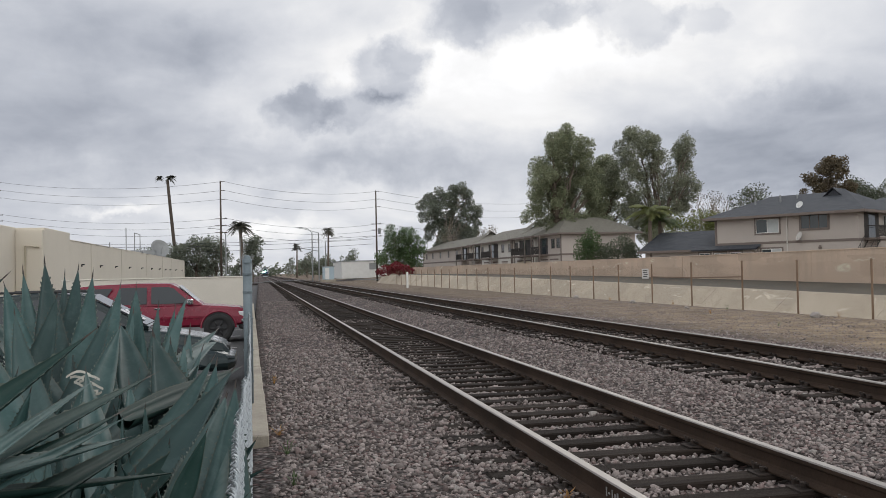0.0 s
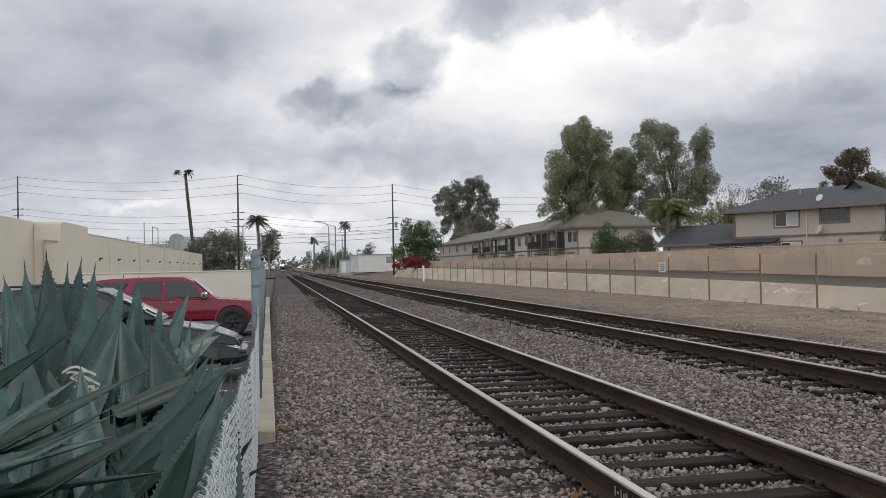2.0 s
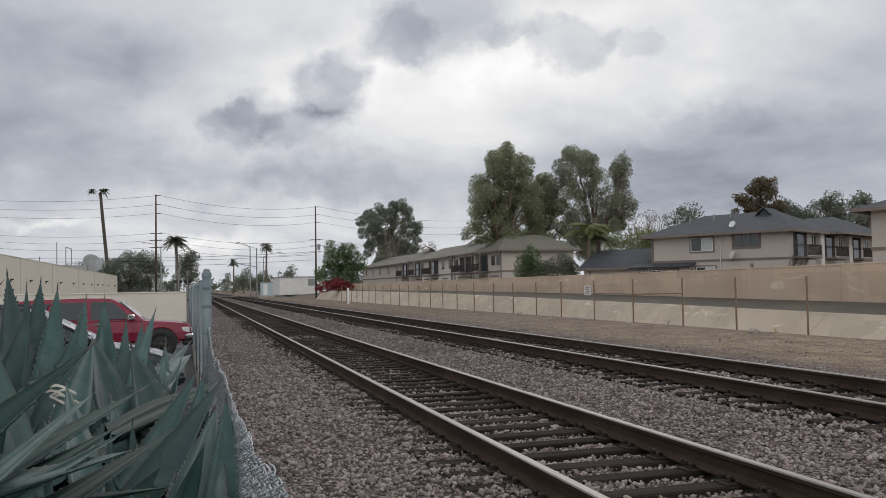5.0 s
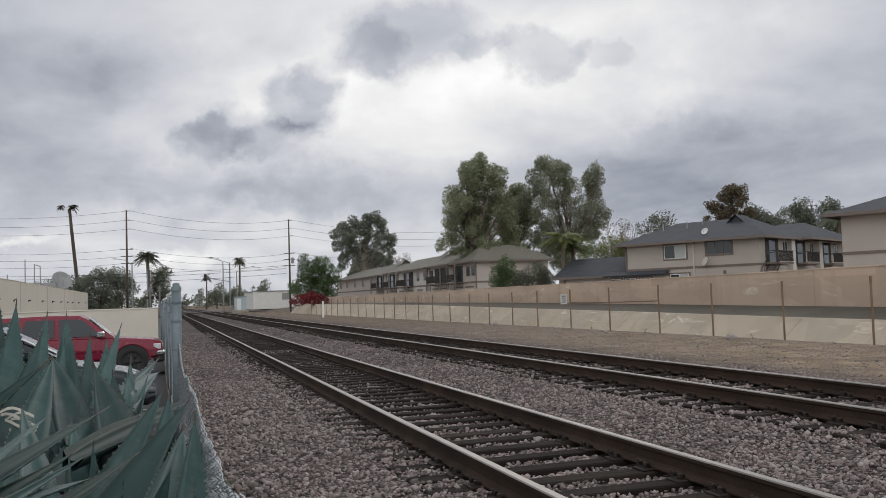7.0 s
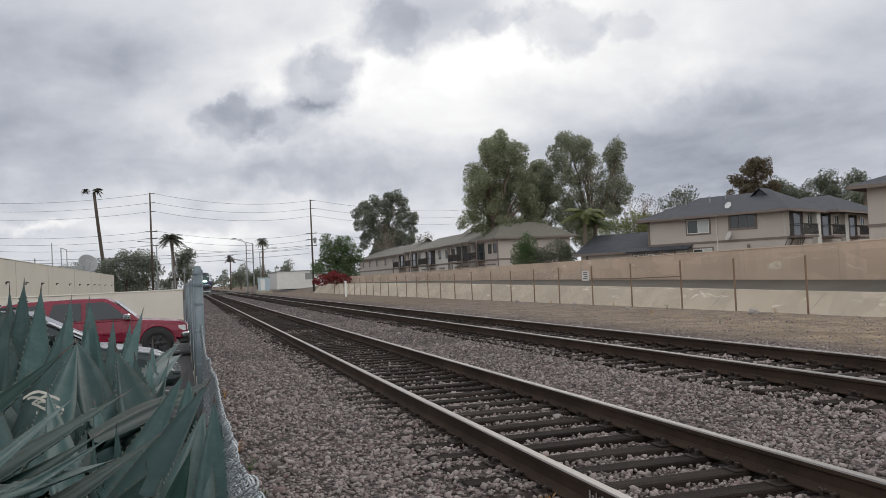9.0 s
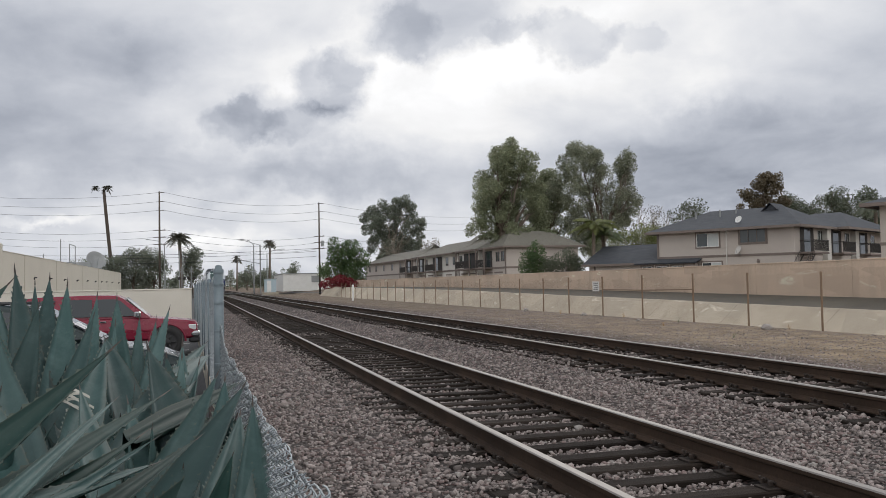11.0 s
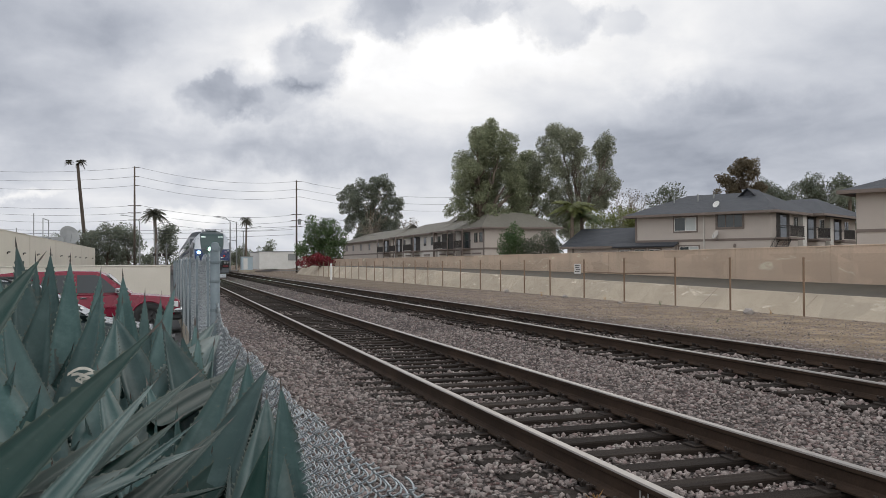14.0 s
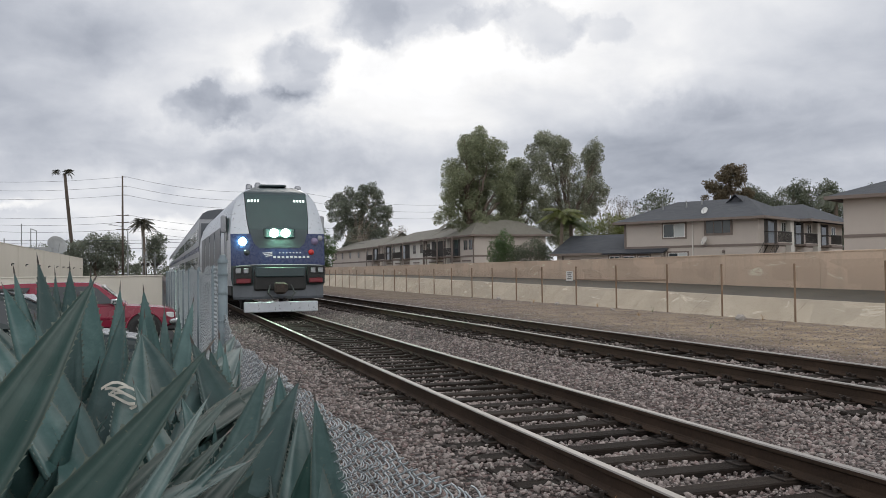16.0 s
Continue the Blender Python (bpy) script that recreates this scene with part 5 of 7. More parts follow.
def filled(rnd, outline, n, lump, deep):
    """Clumps that fill a crown given as (height, left, right) from its top down."""
    out = []
    top, low = outline[0][0], outline[-1][0]
    for k in range(n):
        z = lerp(low, top, (k + 0.5) / n)
        a = curve1([(h, l) for h, l, r in reversed(outline)], z)
        b = curve1([(h, r) for h, l, r in reversed(outline)], z)
        s = lump * rnd.uniform(0.7, 1.3)
        a, b = a + s * 0.8, b - s * 0.8
        t = (k * 0.618) % 1.0
        out.append((lerp(a, b, t) if b > a else (a + b) / 2, rnd.uniform(-deep, deep), z - 0.6 * s * (z / top), s, s * rnd.uniform(0.8, 1.15)))
    return out


def crown_of(rnd, rx, z0, z1, n, lump):
    """Clump centres filling an uneven egg."""
    out = []
    for k in range(n):
        t = (k + 0.5) / n
        w = rx * math.sin(math.pi * (0.12 + 0.80 * t)) ** 0.8
        a = k * 2.4 + rnd.uniform(-0.4, 0.4)
        r = w * rnd.uniform(0.25, 0.95)
        s = lump * rnd.uniform(0.7, 1.25)
        out.append((r * math.cos(a), r * math.sin(a), lerp(z0, z1, t), s, s * rnd.uniform(0.75, 1.1)))
    return out


def palm(label, x, y, h, lean, heads, frond, n, mat, seed=1, trunk=0.2, droop=0.9, low=-0.5):
    rnd = random.Random(seed)
    p = thing("palm_tree", label, "tree", pose(x, y, 0))
    part("trunk", Geo().tube([(0, 0, -0.2), (lean * 0.35, 0, h * 0.4), (lean * 0.8, 0, h * 0.8), (lean, 0, h)], [trunk * 1.3, trunk, trunk * 0.9, trunk * 0.8], 9), M_POLE if h > 15 else M_BARK, p, smooth=True)
    for hx, hz, s in heads:
        g = Geo()
        for k in range(n):
            a = 2 * math.pi * k / n + rnd.uniform(-0.2, 0.2)
            e = rnd.uniform(low, 1.25)
            L = frond * s * rnd.uniform(0.75, 1.1)
            pts = []
            for j in range(8):
                t = j / 7
                out = L * t * math.cos(e * (1 - 0.3 * t))
                up = L * t * math.sin(e) - droop * L * t * t * 0.55
                pts.append(Vector((lean + hx + out * math.cos(a), out * math.sin(a), h + hz + up)))
            for j in range(7):
                q, w = pts[j], pts[j + 1]
                side = (w - q).cross(Vector((0, 0, 1))).normalized()
                for m in range(4):
                    c = q.lerp(w, m / 4)
                    for sg in (-1, 1):
                        l = L * 0.24 * math.sin(math.pi * (0.12 + 0.85 * (j + m / 4) / 7))
                        tip = c + side * sg * l + (w - q).normalized() * l * 0.5 - Vector((0, 0, l * 0.55))
                        g.quad(c, c + (w - q) * 0.27, tip)
        part("crown", g, mat, p)
    return p


def build_trees():
    R = random.Random(21)
    # two tall gums behind the apartment row
    c = filled(R, [(20.2, 0.2, 2.4), (19.5, -1.2, 2.9), (18.3, -2.2, 3.9), (16.0, -3.5, 5.0), (14.4, -4.2, 6.2), (13.3, -4.9, 6.7), (11.3, -5.8, 7.1), (9.8, -6.2, 7.3), (8.7, -5.7, 7.3), (7.4, -3.6, 7.2), (5.4, -2.0, 6.0)], 66, 1.3, 2.8)
    tree("gum_tree", "tall dense grey-green gum tree behind the apartments", 39.6, 110, 0.4, c, 36000, 0.19, M_EUC, M_BARK, 0.55, 0.3, 3)
    c = filled(R, [(20.5, -4.6, -2.6), (19.8, -5.0, 0.2), (18.6, -5.6, 1.2), (17.7, -6.9, 1.4), (16.6, -7.4, 1.8), (14.6, -7.6, 2.8), (13.0, -7.8, 3.4), (10.7, -7.0, 3.8), (9.4, -6.1, 3.6), (8.0, -4.9, 1.8), (5.0, -4.0, 1.2)], 56, 1.2, 2.4)
    c += filled(R, [(19.2, 3.6, 4.8), (17.9, 2.3, 5.2), (16.3, 1.8, 5.5), (14.8, 1.7, 5.8), (13.2, 2.0, 6.0), (10.8, 2.8, 5.8), (9.2, 3.0, 4.4)], 24, 1.0, 1.4)
    tree("gum_tree", "tall open gum tree with pale limbs showing through", 53.8, 109, 0.4, c, 30000, 0.18, M_EUC2, M_BARK, 0.42, 0.28, 4, twigs=1)
    c = filled(R, [(17.2, 0.4, 2.4), (15.8, -1.0, 3.6), (14.6, -1.8, 4.4), (11.3, -2.4, 4.8), (7.0, -2.4, 5.4), (5.0, -2.0, 5.0)], 26, 1.3, 2.2)
    tree("gum_tree", "dark gum tree between two taller ones", 47.2, 116, 0.4, c, 15000, 0.21, M_EUC, M_BARK, 0.4, 0.3, 5)
    # palms and shrubs at the end of the row
    palm("feathery green palm beside a stucco wall", 40.2, 84.0, 7.2, 0.2, [(0, 0, 1)], 2.9, 40, M_YELLOW, 3, 0.22, 1.25, 0.25)
    palm("feathery green palm beside a stucco wall", 42.4, 85.5, 6.4, -0.2, [(0, 0, 1)], 2.8, 38, M_PALM, 4, 0.22, 1.25, 0.25)
    tree("shrub", "round dark green shrub before a stucco wall", 33.6, 84.5, 0.4, [(-0.6, 0, 2.8, 1.1, 1.5), (0.3, 0, 3.9, 1.1, 1.3), (0.8, 0, 2.4, 1.2, 1.4)], 3000, 0.13, M_GREEN, M_BARK, 0.14, 0.3, 6)
    tree("shrub", "grey-green loose shrub before a stucco wall", 36.4, 84.0, 0.4, [(-1.0, 0, 2.4, 1.4, 1.3), (0.6, 0, 3.2, 1.5, 1.2), (1.7, 0, 2.5, 1.2, 1.2)], 3200, 0.13, M_DULL, M_BARK, 0.14, 0.3, 7)
    tree("shrub", "yellow-green leafy tree over the annexe roof", 48.6, 90, 0.4, [(-1.5, 0, 5.4, 2.0, 1.4), (1.2, 0, 6.2, 2.0, 1.5), (3.4, 0, 5.6, 1.8, 1.2)], 3200, 0.16, M_YELLOW, M_BARK, 0.2, 0.4, 8)
    for x, y, s in ((62, 112, 9), (66, 114, 10.5)):
        tree("bare_tree", "leafless grey winter tree behind the houses", x, y, 0.4, crown_of(R, 3.0, 6, 11.5, 7, 1.5), 500, 0.14, M_RUSTLEAF, M_PALEBARK, 0.22, 0.3, 9, twigs=6)
    tree("broadleaf_tree", "dark green tree behind the houses", 70.0, 112, 0.4, crown_of(R, 2.6, 6.5, 11.5, 6, 1.9), 2600, 0.2, M_DULL, M_BARK, 0.3, 0.3, 10)
    # behind the house with the slate roof
    tree("conifer_tree", "russet brown conifer behind the slate-grey roof", 76, 103, 0.4, filled(R, [(15.8, 0.9, 1.8), (14.7, -1.7, 2.1), (13.7, -2.8, 2.5), (12.5, -4.0, 2.9), (11.5, -5.0, 3.3), (9.0, -5.4, 4.4), (6.0, -5.0, 5.0)], 36, 0.9, 1.8), 12000, 0.19, M_RUSTLEAF, M_BARK, 0.35, 0.3, 11)
    for k, (x, y, h, w) in enumerate(((82.5, 106, 13.0, 5.2), (87.5, 104, 13.4, 5.4), (92.5, 102, 13.4, 5.4), (98.5, 100, 12.6, 5.0), (104, 94, 11.6, 4.2))):
        c = filled(R, [(h, -0.25 * w, 0.3 * w), (h - 1.4, -0.7 * w, 0.65 * w), (h - 3.5, -w, w), (h - 6.5, -w, w), (4.0, -0.8 * w, 0.8 * w)], 22, 1.4, 2.2)
        tree("broadleaf_tree", "dark green leafy tree behind the houses", x, y, 0.4, c, 8500, 0.20, M_DULL, M_BARK, 0.3, 0.3, 12 + k, group="trees behind the houses")
    palm("shaggy green palm behind the houses", 81.6, 89.0, 10.2, 0.3, [(0, 0, 1)], 3.0, 34, M_DULL, 6, 0.25, 1.6, 0.3)
    # group before the far end of the row
    c = filled(R, [(22.2, -3.4, 5.6), (20.7, -5.4, 7.2), (18.9, -7.0, 8.8), (16.8, -8.2, 9.6), (14.1, -7.8, 9.6), (11.4, -6.4, 9.4), (8.7, -4.6, 8.8), (5.0, -4.0, 7.6)], 46, 1.6, 3.0)
    tree("gum_tree", "broad blue-grey gum tree over low apartments", 45.0, 205, 0.4, c, 24000, 0.28, M_HAZED, M_PALEBARK, 0.4, 0.25, 31, twigs=1)
    tree("bare_tree", "leafless tan winter tree behind apartments", 43.0, 192, 0.4, crown_of(R, 3.4, 5, 12, 8, 1.6), 300, 0.22, M_RUSTLEAF, M_PALEBARK, 0.25, 0.2, 32, twigs=6)
    tree("bare_tree", "thin leafless tree behind apartments", 53.0, 196, 0.4, crown_of(R, 3.0, 6, 11, 6, 1.5), 500, 0.25, M_RUSTLEAF, M_BARK, 0.2, 0.3, 33, twigs=4)
    tree("broadleaf_tree", "bright green broadleaf tree at the end of the wall", 24.3, 150, 0.4, [(-2.0, 0, 3.6, 2.4, 2.0), (1.8, 0, 3.4, 2.6, 2.2), (-0.6, 0, 6.0, 2.6, 2.0), (1.6, 0, 7.4, 2.0, 1.7), (-1.6, 0, 8.4, 1.3, 1.2), (3.2, 0, 5.6, 1.8, 1.8)], 7000, 0.22, M_GREEN, M_BARK, 0.25, 0.25, 34)
    hedge = thing("shrub", "crimson flowering hedge spilling over the wall", "shrub", pose(21.8, 136, 0.6))
    rnd = random.Random(35)
    part("crown", leaf_cloud([(-2.4, 0, 1.0, 1.3, 0.9), (-0.6, 0, 1.4, 1.4, 1.0), (1.0, 0, 1.1, 1.5, 0.9), (2.6, -1, 0.8, 1.5, 0.8), (-0.2, 1, 1.9, 1.0, 0.7)], 3000, 0.16, rnd), M_RED, hedge)
    part("stem", Geo().tube([(0, 0, -0.8), (0.1, 0, 1.2)], 0.1, 6), M_BARK, hedge)
    # far side of the car park and the street
    palm("very tall thin palm with a forked ragged crown", -16.2, 180, 21.0, -1.7, [(-1.5, 0.4, 0.7), (0.6, 0.4, 1.0)], 1.35, 46, M_DRYPALM, 5, 0.34, 1.2)
    palm("stout date palm with drooping fronds by the street", -3.3, 176, 11.2, -0.4, [(0, 0, 1)], 2.9, 40, M_DRYPALM, 7, 0.35, 1.2, -0.1)
    tree("broadleaf_tree", "dark tree under the stout palm", -1.5, 178, 0, crown_of(R, 2.0, 3, 8.6, 9, 1.6), 2400, 0.28, M_HAZED, M_BARK, 0.3, 0.3, 40)
    palm("slim fan palm beyond the crossing", 15.2, 196, 11.4, 0.2, [(0, 0, 1)], 1.8, 30, M_DRYPALM, 8, 0.22, 1.2)
    palm("slim fan palm beyond the crossing", 12.6, 300, 11.2, 0.2, [(0, 0, 1)], 2.2, 26, M_DRYPALM, 9, 0.25, 1.2)
    for k, (x, y, h, w) in enumerate(((-16.5, 176, 6.6, 3.2), (-12.2, 178, 8.2, 3.6), (-8.6, 180, 7.6, 3.2), (-21, 180, 6, 3))):
        tree("broadleaf_tree", "dark green street tree beyond the car park", x, y, 0, crown_of(R, w, 2.5, h, 7, 2.0), 2600, 0.28, M_HAZED, M_BARK, 0.3, 0.3, 42 + k, group="street trees")
    far = random.Random(50)
    woods = leaf_cloud([(far.uniform(-260, 320), far.uniform(520, 640), far.uniform(1.5, 4.5), far.uniform(5, 9), far.uniform(2, 5)) for _ in range(150)], 16000, 1.0, far)
    tagged(part("far_woods", woods, M_DULL), "low dark line of trees on the horizon", "woods", kind="stuff")
    for k in range(26):
        x, y = far.uniform(-40, 62), far.uniform(270, 420)
        if abs(x - T1) < 9 or 22 < x < 56 and y < 300:
            x += 22
        h = far.uniform(5, 11)
        tree("distant_tree", "hazy dark tree far down the line", x, y, 0, [(0, 0, h * 0.45, h * 0.26, h * 0.26), (0.6, 0, h * 0.75, h * 0.18, h * 0.22), (-h * 0.2, 0, h * 0.5, h * 0.2, h * 0.2)], 420, 0.5, M_HAZED, M_BARK, 0.25, 0.2, 60 + k, group="far trees")


build_trees()


# ---- cars ----
def ring_loft(stations, n_top=5):
    """Stations (x, half width low, half width top, z low, z top, round): closed rings joined into a body."""
    g = Geo()
    rings = []
    for x, wl, wt, z0, z1, r in stations:
        pts = []
        for sgn in (1, -1):
            seq = [(wl * 0.9, z0), (wl, z0 + 0.06), (lerp(wl, wt, 0.45) + 0.02, lerp(z0, z1, 0.5)), (wt, z1 - r)]
            for k in range(n_top):
                a = math.pi / 2 * k / (n_top - 1)
                seq.append((wt - r + r * math.cos(a), z1 - r + r * math.sin(a)))
            seq = [(sgn * y, z) for y, z in seq]
            pts += seq if sgn > 0 else list(reversed(seq))
        rings.append([(x, y, z) for y, z in pts])
    n = len(rings[0])
    base = 0
    for r in rings:
        g.v += r
    for j in range(len(rings) - 1):
        for k in range(n):
            q = j * n
            g.f.append((q + k, q + (k + 1) % n, q + n + (k + 1) % n, q + n + k))
            g.mi.append(0)
    g.f += [tuple(reversed(range(n))), tuple((len(rings) - 1) * n + k for k in range(n))]
    g.mi += [0, 0]
    return g


def wheel(parent, x, y, r, w, rim_mat):
    s = 1 if y > 0 else -1
    m = pose(x, y, r, 90 if s < 0 else -90, 0, 0)
    tyre = Geo().lathe([(r * 0.60, -w / 2), (r * 0.92, -w / 2), (r, -w * 0.32), (r, w * 0.32), (r * 0.92, w / 2), (r * 0.62, w / 2), (r * 0.60, w * 0.3)], 28)
    ob = part("wheel", tyre, M_TYRE, parent, "black rubber tyre", True, m)
    rim = Geo().lathe([(r * 0.62, w * 0.40), (r * 0.58, w * 0.42), (r * 0.50, w * 0.22), (r * 0.22, w * 0.28), (r * 0.18, w * 0.40), (0.001, w * 0.42)], 24)
    for k in range(6):
        a = k * math.pi / 3
        rim.tube([(r * 0.2 * math.cos(a), r * 0.2 * math.sin(a), w * 0.34), (r * 0.56 * math.cos(a), r * 0.56 * math.sin(a), w * 0.36)], r * 0.07, 5)
    part("rim", rim, rim_mat, ob, smooth=True)


M_TYRE = worn("tyre_rubber", (0.022, 0.022, 0.023), (0.035, 0.034, 0.033), 0.85, 0, 3, 20, 0.5, 0.15)
M_REDCAR = worn("red_car_paint", (0.20, 0.012, 0.034), (0.175, 0.011, 0.030), 0.24, 0.05, 0.5, 4, 0.2, 0.0)
M_SILVERCAR = worn("silver_car_paint", (0.40, 0.42, 0.43), (0.34, 0.36, 0.37), 0.28, 0.35, 0.5, 4, 0.2, 0.0)
M_WHITECAR = worn("white_car_paint", (0.74, 0.75, 0.76), (0.68, 0.69, 0.70), 0.25, 0.0, 0.5, 4, 0.2, 0.0)
M_GREENCAR = worn("dark_green_car_paint", (0.020, 0.055, 0.050), (0.018, 0.045, 0.042), 0.25, 0.1, 0.5, 4, 0.2, 0.0)
M_TEALCAR = worn("dark_teal_car_paint", (0.020, 0.032, 0.034), (0.026, 0.038, 0.040), 0.16, 0.2, 0.5, 4, 0.2, 0.0)
M_SHADE = worn("silver_sunshade", (0.52, 0.53, 0.53), (0.36, 0.37, 0.38), 0.35, 0.2, 3, 20, 0.5, 0.1)
M_BLACKCAR = worn("black_car_paint", (0.018, 0.019, 0.021), (0.025, 0.025, 0.027), 0.22, 0.1, 0.5, 4, 0.2, 0.0)
M_CHROME = worn("chrome_trim", (0.62, 0.63, 0.64), (0.5, 0.5, 0.51), 0.18, 1.0, 3, 20, 0.4, 0.05)
M_BLACKPLASTIC = worn("black_plastic", (0.028, 0.028, 0.030), (0.04, 0.04, 0.042), 0.6, 0, 3, 30, 0.4, 0.1)
M_CARGLASS = glass_material("dark_car_glass", (0.028, 0.034, 0.040), 0.06)
M_LAMP = glass_material("clear_lamp_glass", (0.55, 0.56, 0.57), 0.08)
M_AMBER = glass_material("amber_lamp_glass", (0.55, 0.20, 0.03), 0.15)
M_REDLAMP = glass_material("red_lamp_glass", (0.35, 0.02, 0.02), 0.15)


def suv(label, m, paint, rack=False):
    c = thing("suv", label, "car", m)
    L, r = 2.26, 0.40
    body = ring_loft([(-L - 0.35, 0.72, 0.74, 0.52, 0.98, 0.06), (-L - 0.22, 0.82, 0.82, 0.46, 1.05, 0.06), (-1.4, 0.84, 0.82, 0.45, 1.06, 0.06), (0.6, 0.84, 0.82, 0.45, 1.06, 0.06), (0.95, 0.84, 0.80, 0.45, 1.06, 0.07),
                      (1.5, 0.84, 0.78, 0.46, 1.02, 0.10), (2.0, 0.83, 0.76, 0.48, 0.97, 0.10), (2.16, 0.80, 0.74, 0.50, 0.92, 0.08), (2.22, 0.74, 0.70, 0.55, 0.86, 0.06)])
    part("body", body, paint, c, smooth=False)
    cab = ring_loft([(-2.55, 0.74, 0.60, 1.0, 1.10, 0.03), (-2.40, 0.78, 0.66, 1.0, 1.60, 0.06), (-1.85, 0.79, 0.66, 1.0, 1.66, 0.07), (-0.6, 0.80, 0.67, 1.0, 1.69, 0.07), (0.15, 0.80, 0.66, 1.0, 1.67, 0.07), (0.32, 0.80, 0.64, 1.0, 1.58, 0.05), (0.98, 0.78, 0.62, 1.0, 1.08, 0.03)])
    part("cabin", cab, paint, c)
    for s in (-1, 1):
        q = s * 0.752

        def pane(pts, lab):
            g = Geo()
            face = [(x, s * lerp(0.845, 0.735, (z - 1.0) / 0.66), z) for x, z in pts]
            g.quad(*(face if s < 0 else reversed(face)))
            g.quad(*[(x, y - s * 0.012, z) for x, y, z in (reversed(face) if s < 0 else face)])
            part("side_window", g, M_CARGLASS, c, lab)
        pane([(-0.34, 1.12), (0.70, 1.12), (0.24, 1.54), (0.10, 1.58), (-0.34, 1.58)], "dark tinted front side window")
        pane([(-1.30, 1.12), (-0.46, 1.12), (-0.46, 1.58), (-1.12, 1.58)], "dark tinted rear side window")
        pane([(-2.36, 1.14), (-1.62, 1.14), (-1.34, 1.57), (-2.20, 1.55)], "blue-grey tinted cargo window")
        part("door_mirror", Geo().box(0.60, 0.78, s * 0.84 - 0.0 if s > 0 else -1.02, 1.02 if s > 0 else -0.84, 1.08, 1.24, 0.03), M_CHROME, c)
        part("door_handle", Geo().box(-0.26, -0.10, min(s * 0.835, s * 0.86), max(s * 0.835, s * 0.86), 0.96, 1.0, 0.006), M_CHROME, c)
        part("side_moulding", Geo().box(-1.0, 0.95, min(s * 0.845, s * 0.865), max(s * 0.845, s * 0.865), 0.70, 0.76, 0.006), paint, c)
        for wx in (-1.30, 1.44):
            arch = []
            for k in range(13):
                a = math.pi * k / 12
                arch.append((wx + 0.47 * math.cos(a), 0.42 + 0.46 * math.sin(a)))
            part("wheel_arch", prism(arch, min(s * 0.80, s * 0.862), max(s * 0.80, s * 0.862)), M_BLACKPLASTIC, c)
            flare = Geo().tube([(x, s * 0.865, z) for x, z in arch], 0.028, 6)
            part("arch_flare", flare, paint, c)
            wheel(c, wx, s * 0.77, r, 0.26, M_BLACKPLASTIC)
        part("headlamp", Geo().box(2.10, 2.235, min(s * 0.42, s * 0.70), max(s * 0.42, s * 0.70), 0.72, 0.86, 0.02), M_LAMP, c)
        part("corner_lamp", Geo().box(1.98, 2.18, min(s * 0.70, s * 0.80), max(s * 0.70, s * 0.80), 0.70, 0.86, 0.02), M_LAMP, c)
        part("tail_lamp", Geo().box(-2.62, -2.55, min(s * 0.60, s * 0.72), max(s * 0.60, s * 0.72), 0.78, 1.0, 0.02), M_REDLAMP, c)
    ws = Geo()
    ws.quad((0.92, -0.62, 1.10), (0.92, 0.62, 1.10), (0.36, 0.56, 1.60), (0.36, -0.56, 1.60))
    ws.quad((0.93, -0.62, 1.11), (0.37, -0.56, 1.61), (0.37, 0.56, 1.61), (0.93, 0.62, 1.11))
    part("windscreen", ws, M_CARGLASS, c)
    part("front_bumper", Geo().box(2.02, 2.33, -0.84, 0.84, 0.52, 0.68, 0.05), M_CHROME, c)
    part("lower_valance", Geo().box(1.98, 2.28, -0.80, 0.80, 0.36, 0.52, 0.05), M_BLACKPLASTIC, c)
    part("rear_bumper", Geo().box(-2.70, -2.46, -0.84, 0.84, 0.46, 0.64, 0.04), M_CHROME, c)
    part("grille", Geo().box(2.20, 2.25, -0.40, 0.40, 0.72, 0.86, 0.01), M_BLACKPLASTIC, c)
    if rack:
        rk = Geo()
        for s in (-0.6, 0.6):
            rk.tube([(-1.7, s, 1.74), (0.1, s, 1.74)], 0.018, 6)
        for x in (-1.5, -0.8, -0.1):
            rk.tube([(x, -0.6, 1.74), (x, 0.6, 1.74)], 0.014, 6)
            rk.box(x - 0.02, x + 0.02, -0.62, -0.58, 1.66, 1.74)
            rk.box(x - 0.02, x + 0.02, 0.58, 0.62, 1.66, 1.74)
        part("roof_rack", rk, M_BLACKPLASTIC, c)
    return c


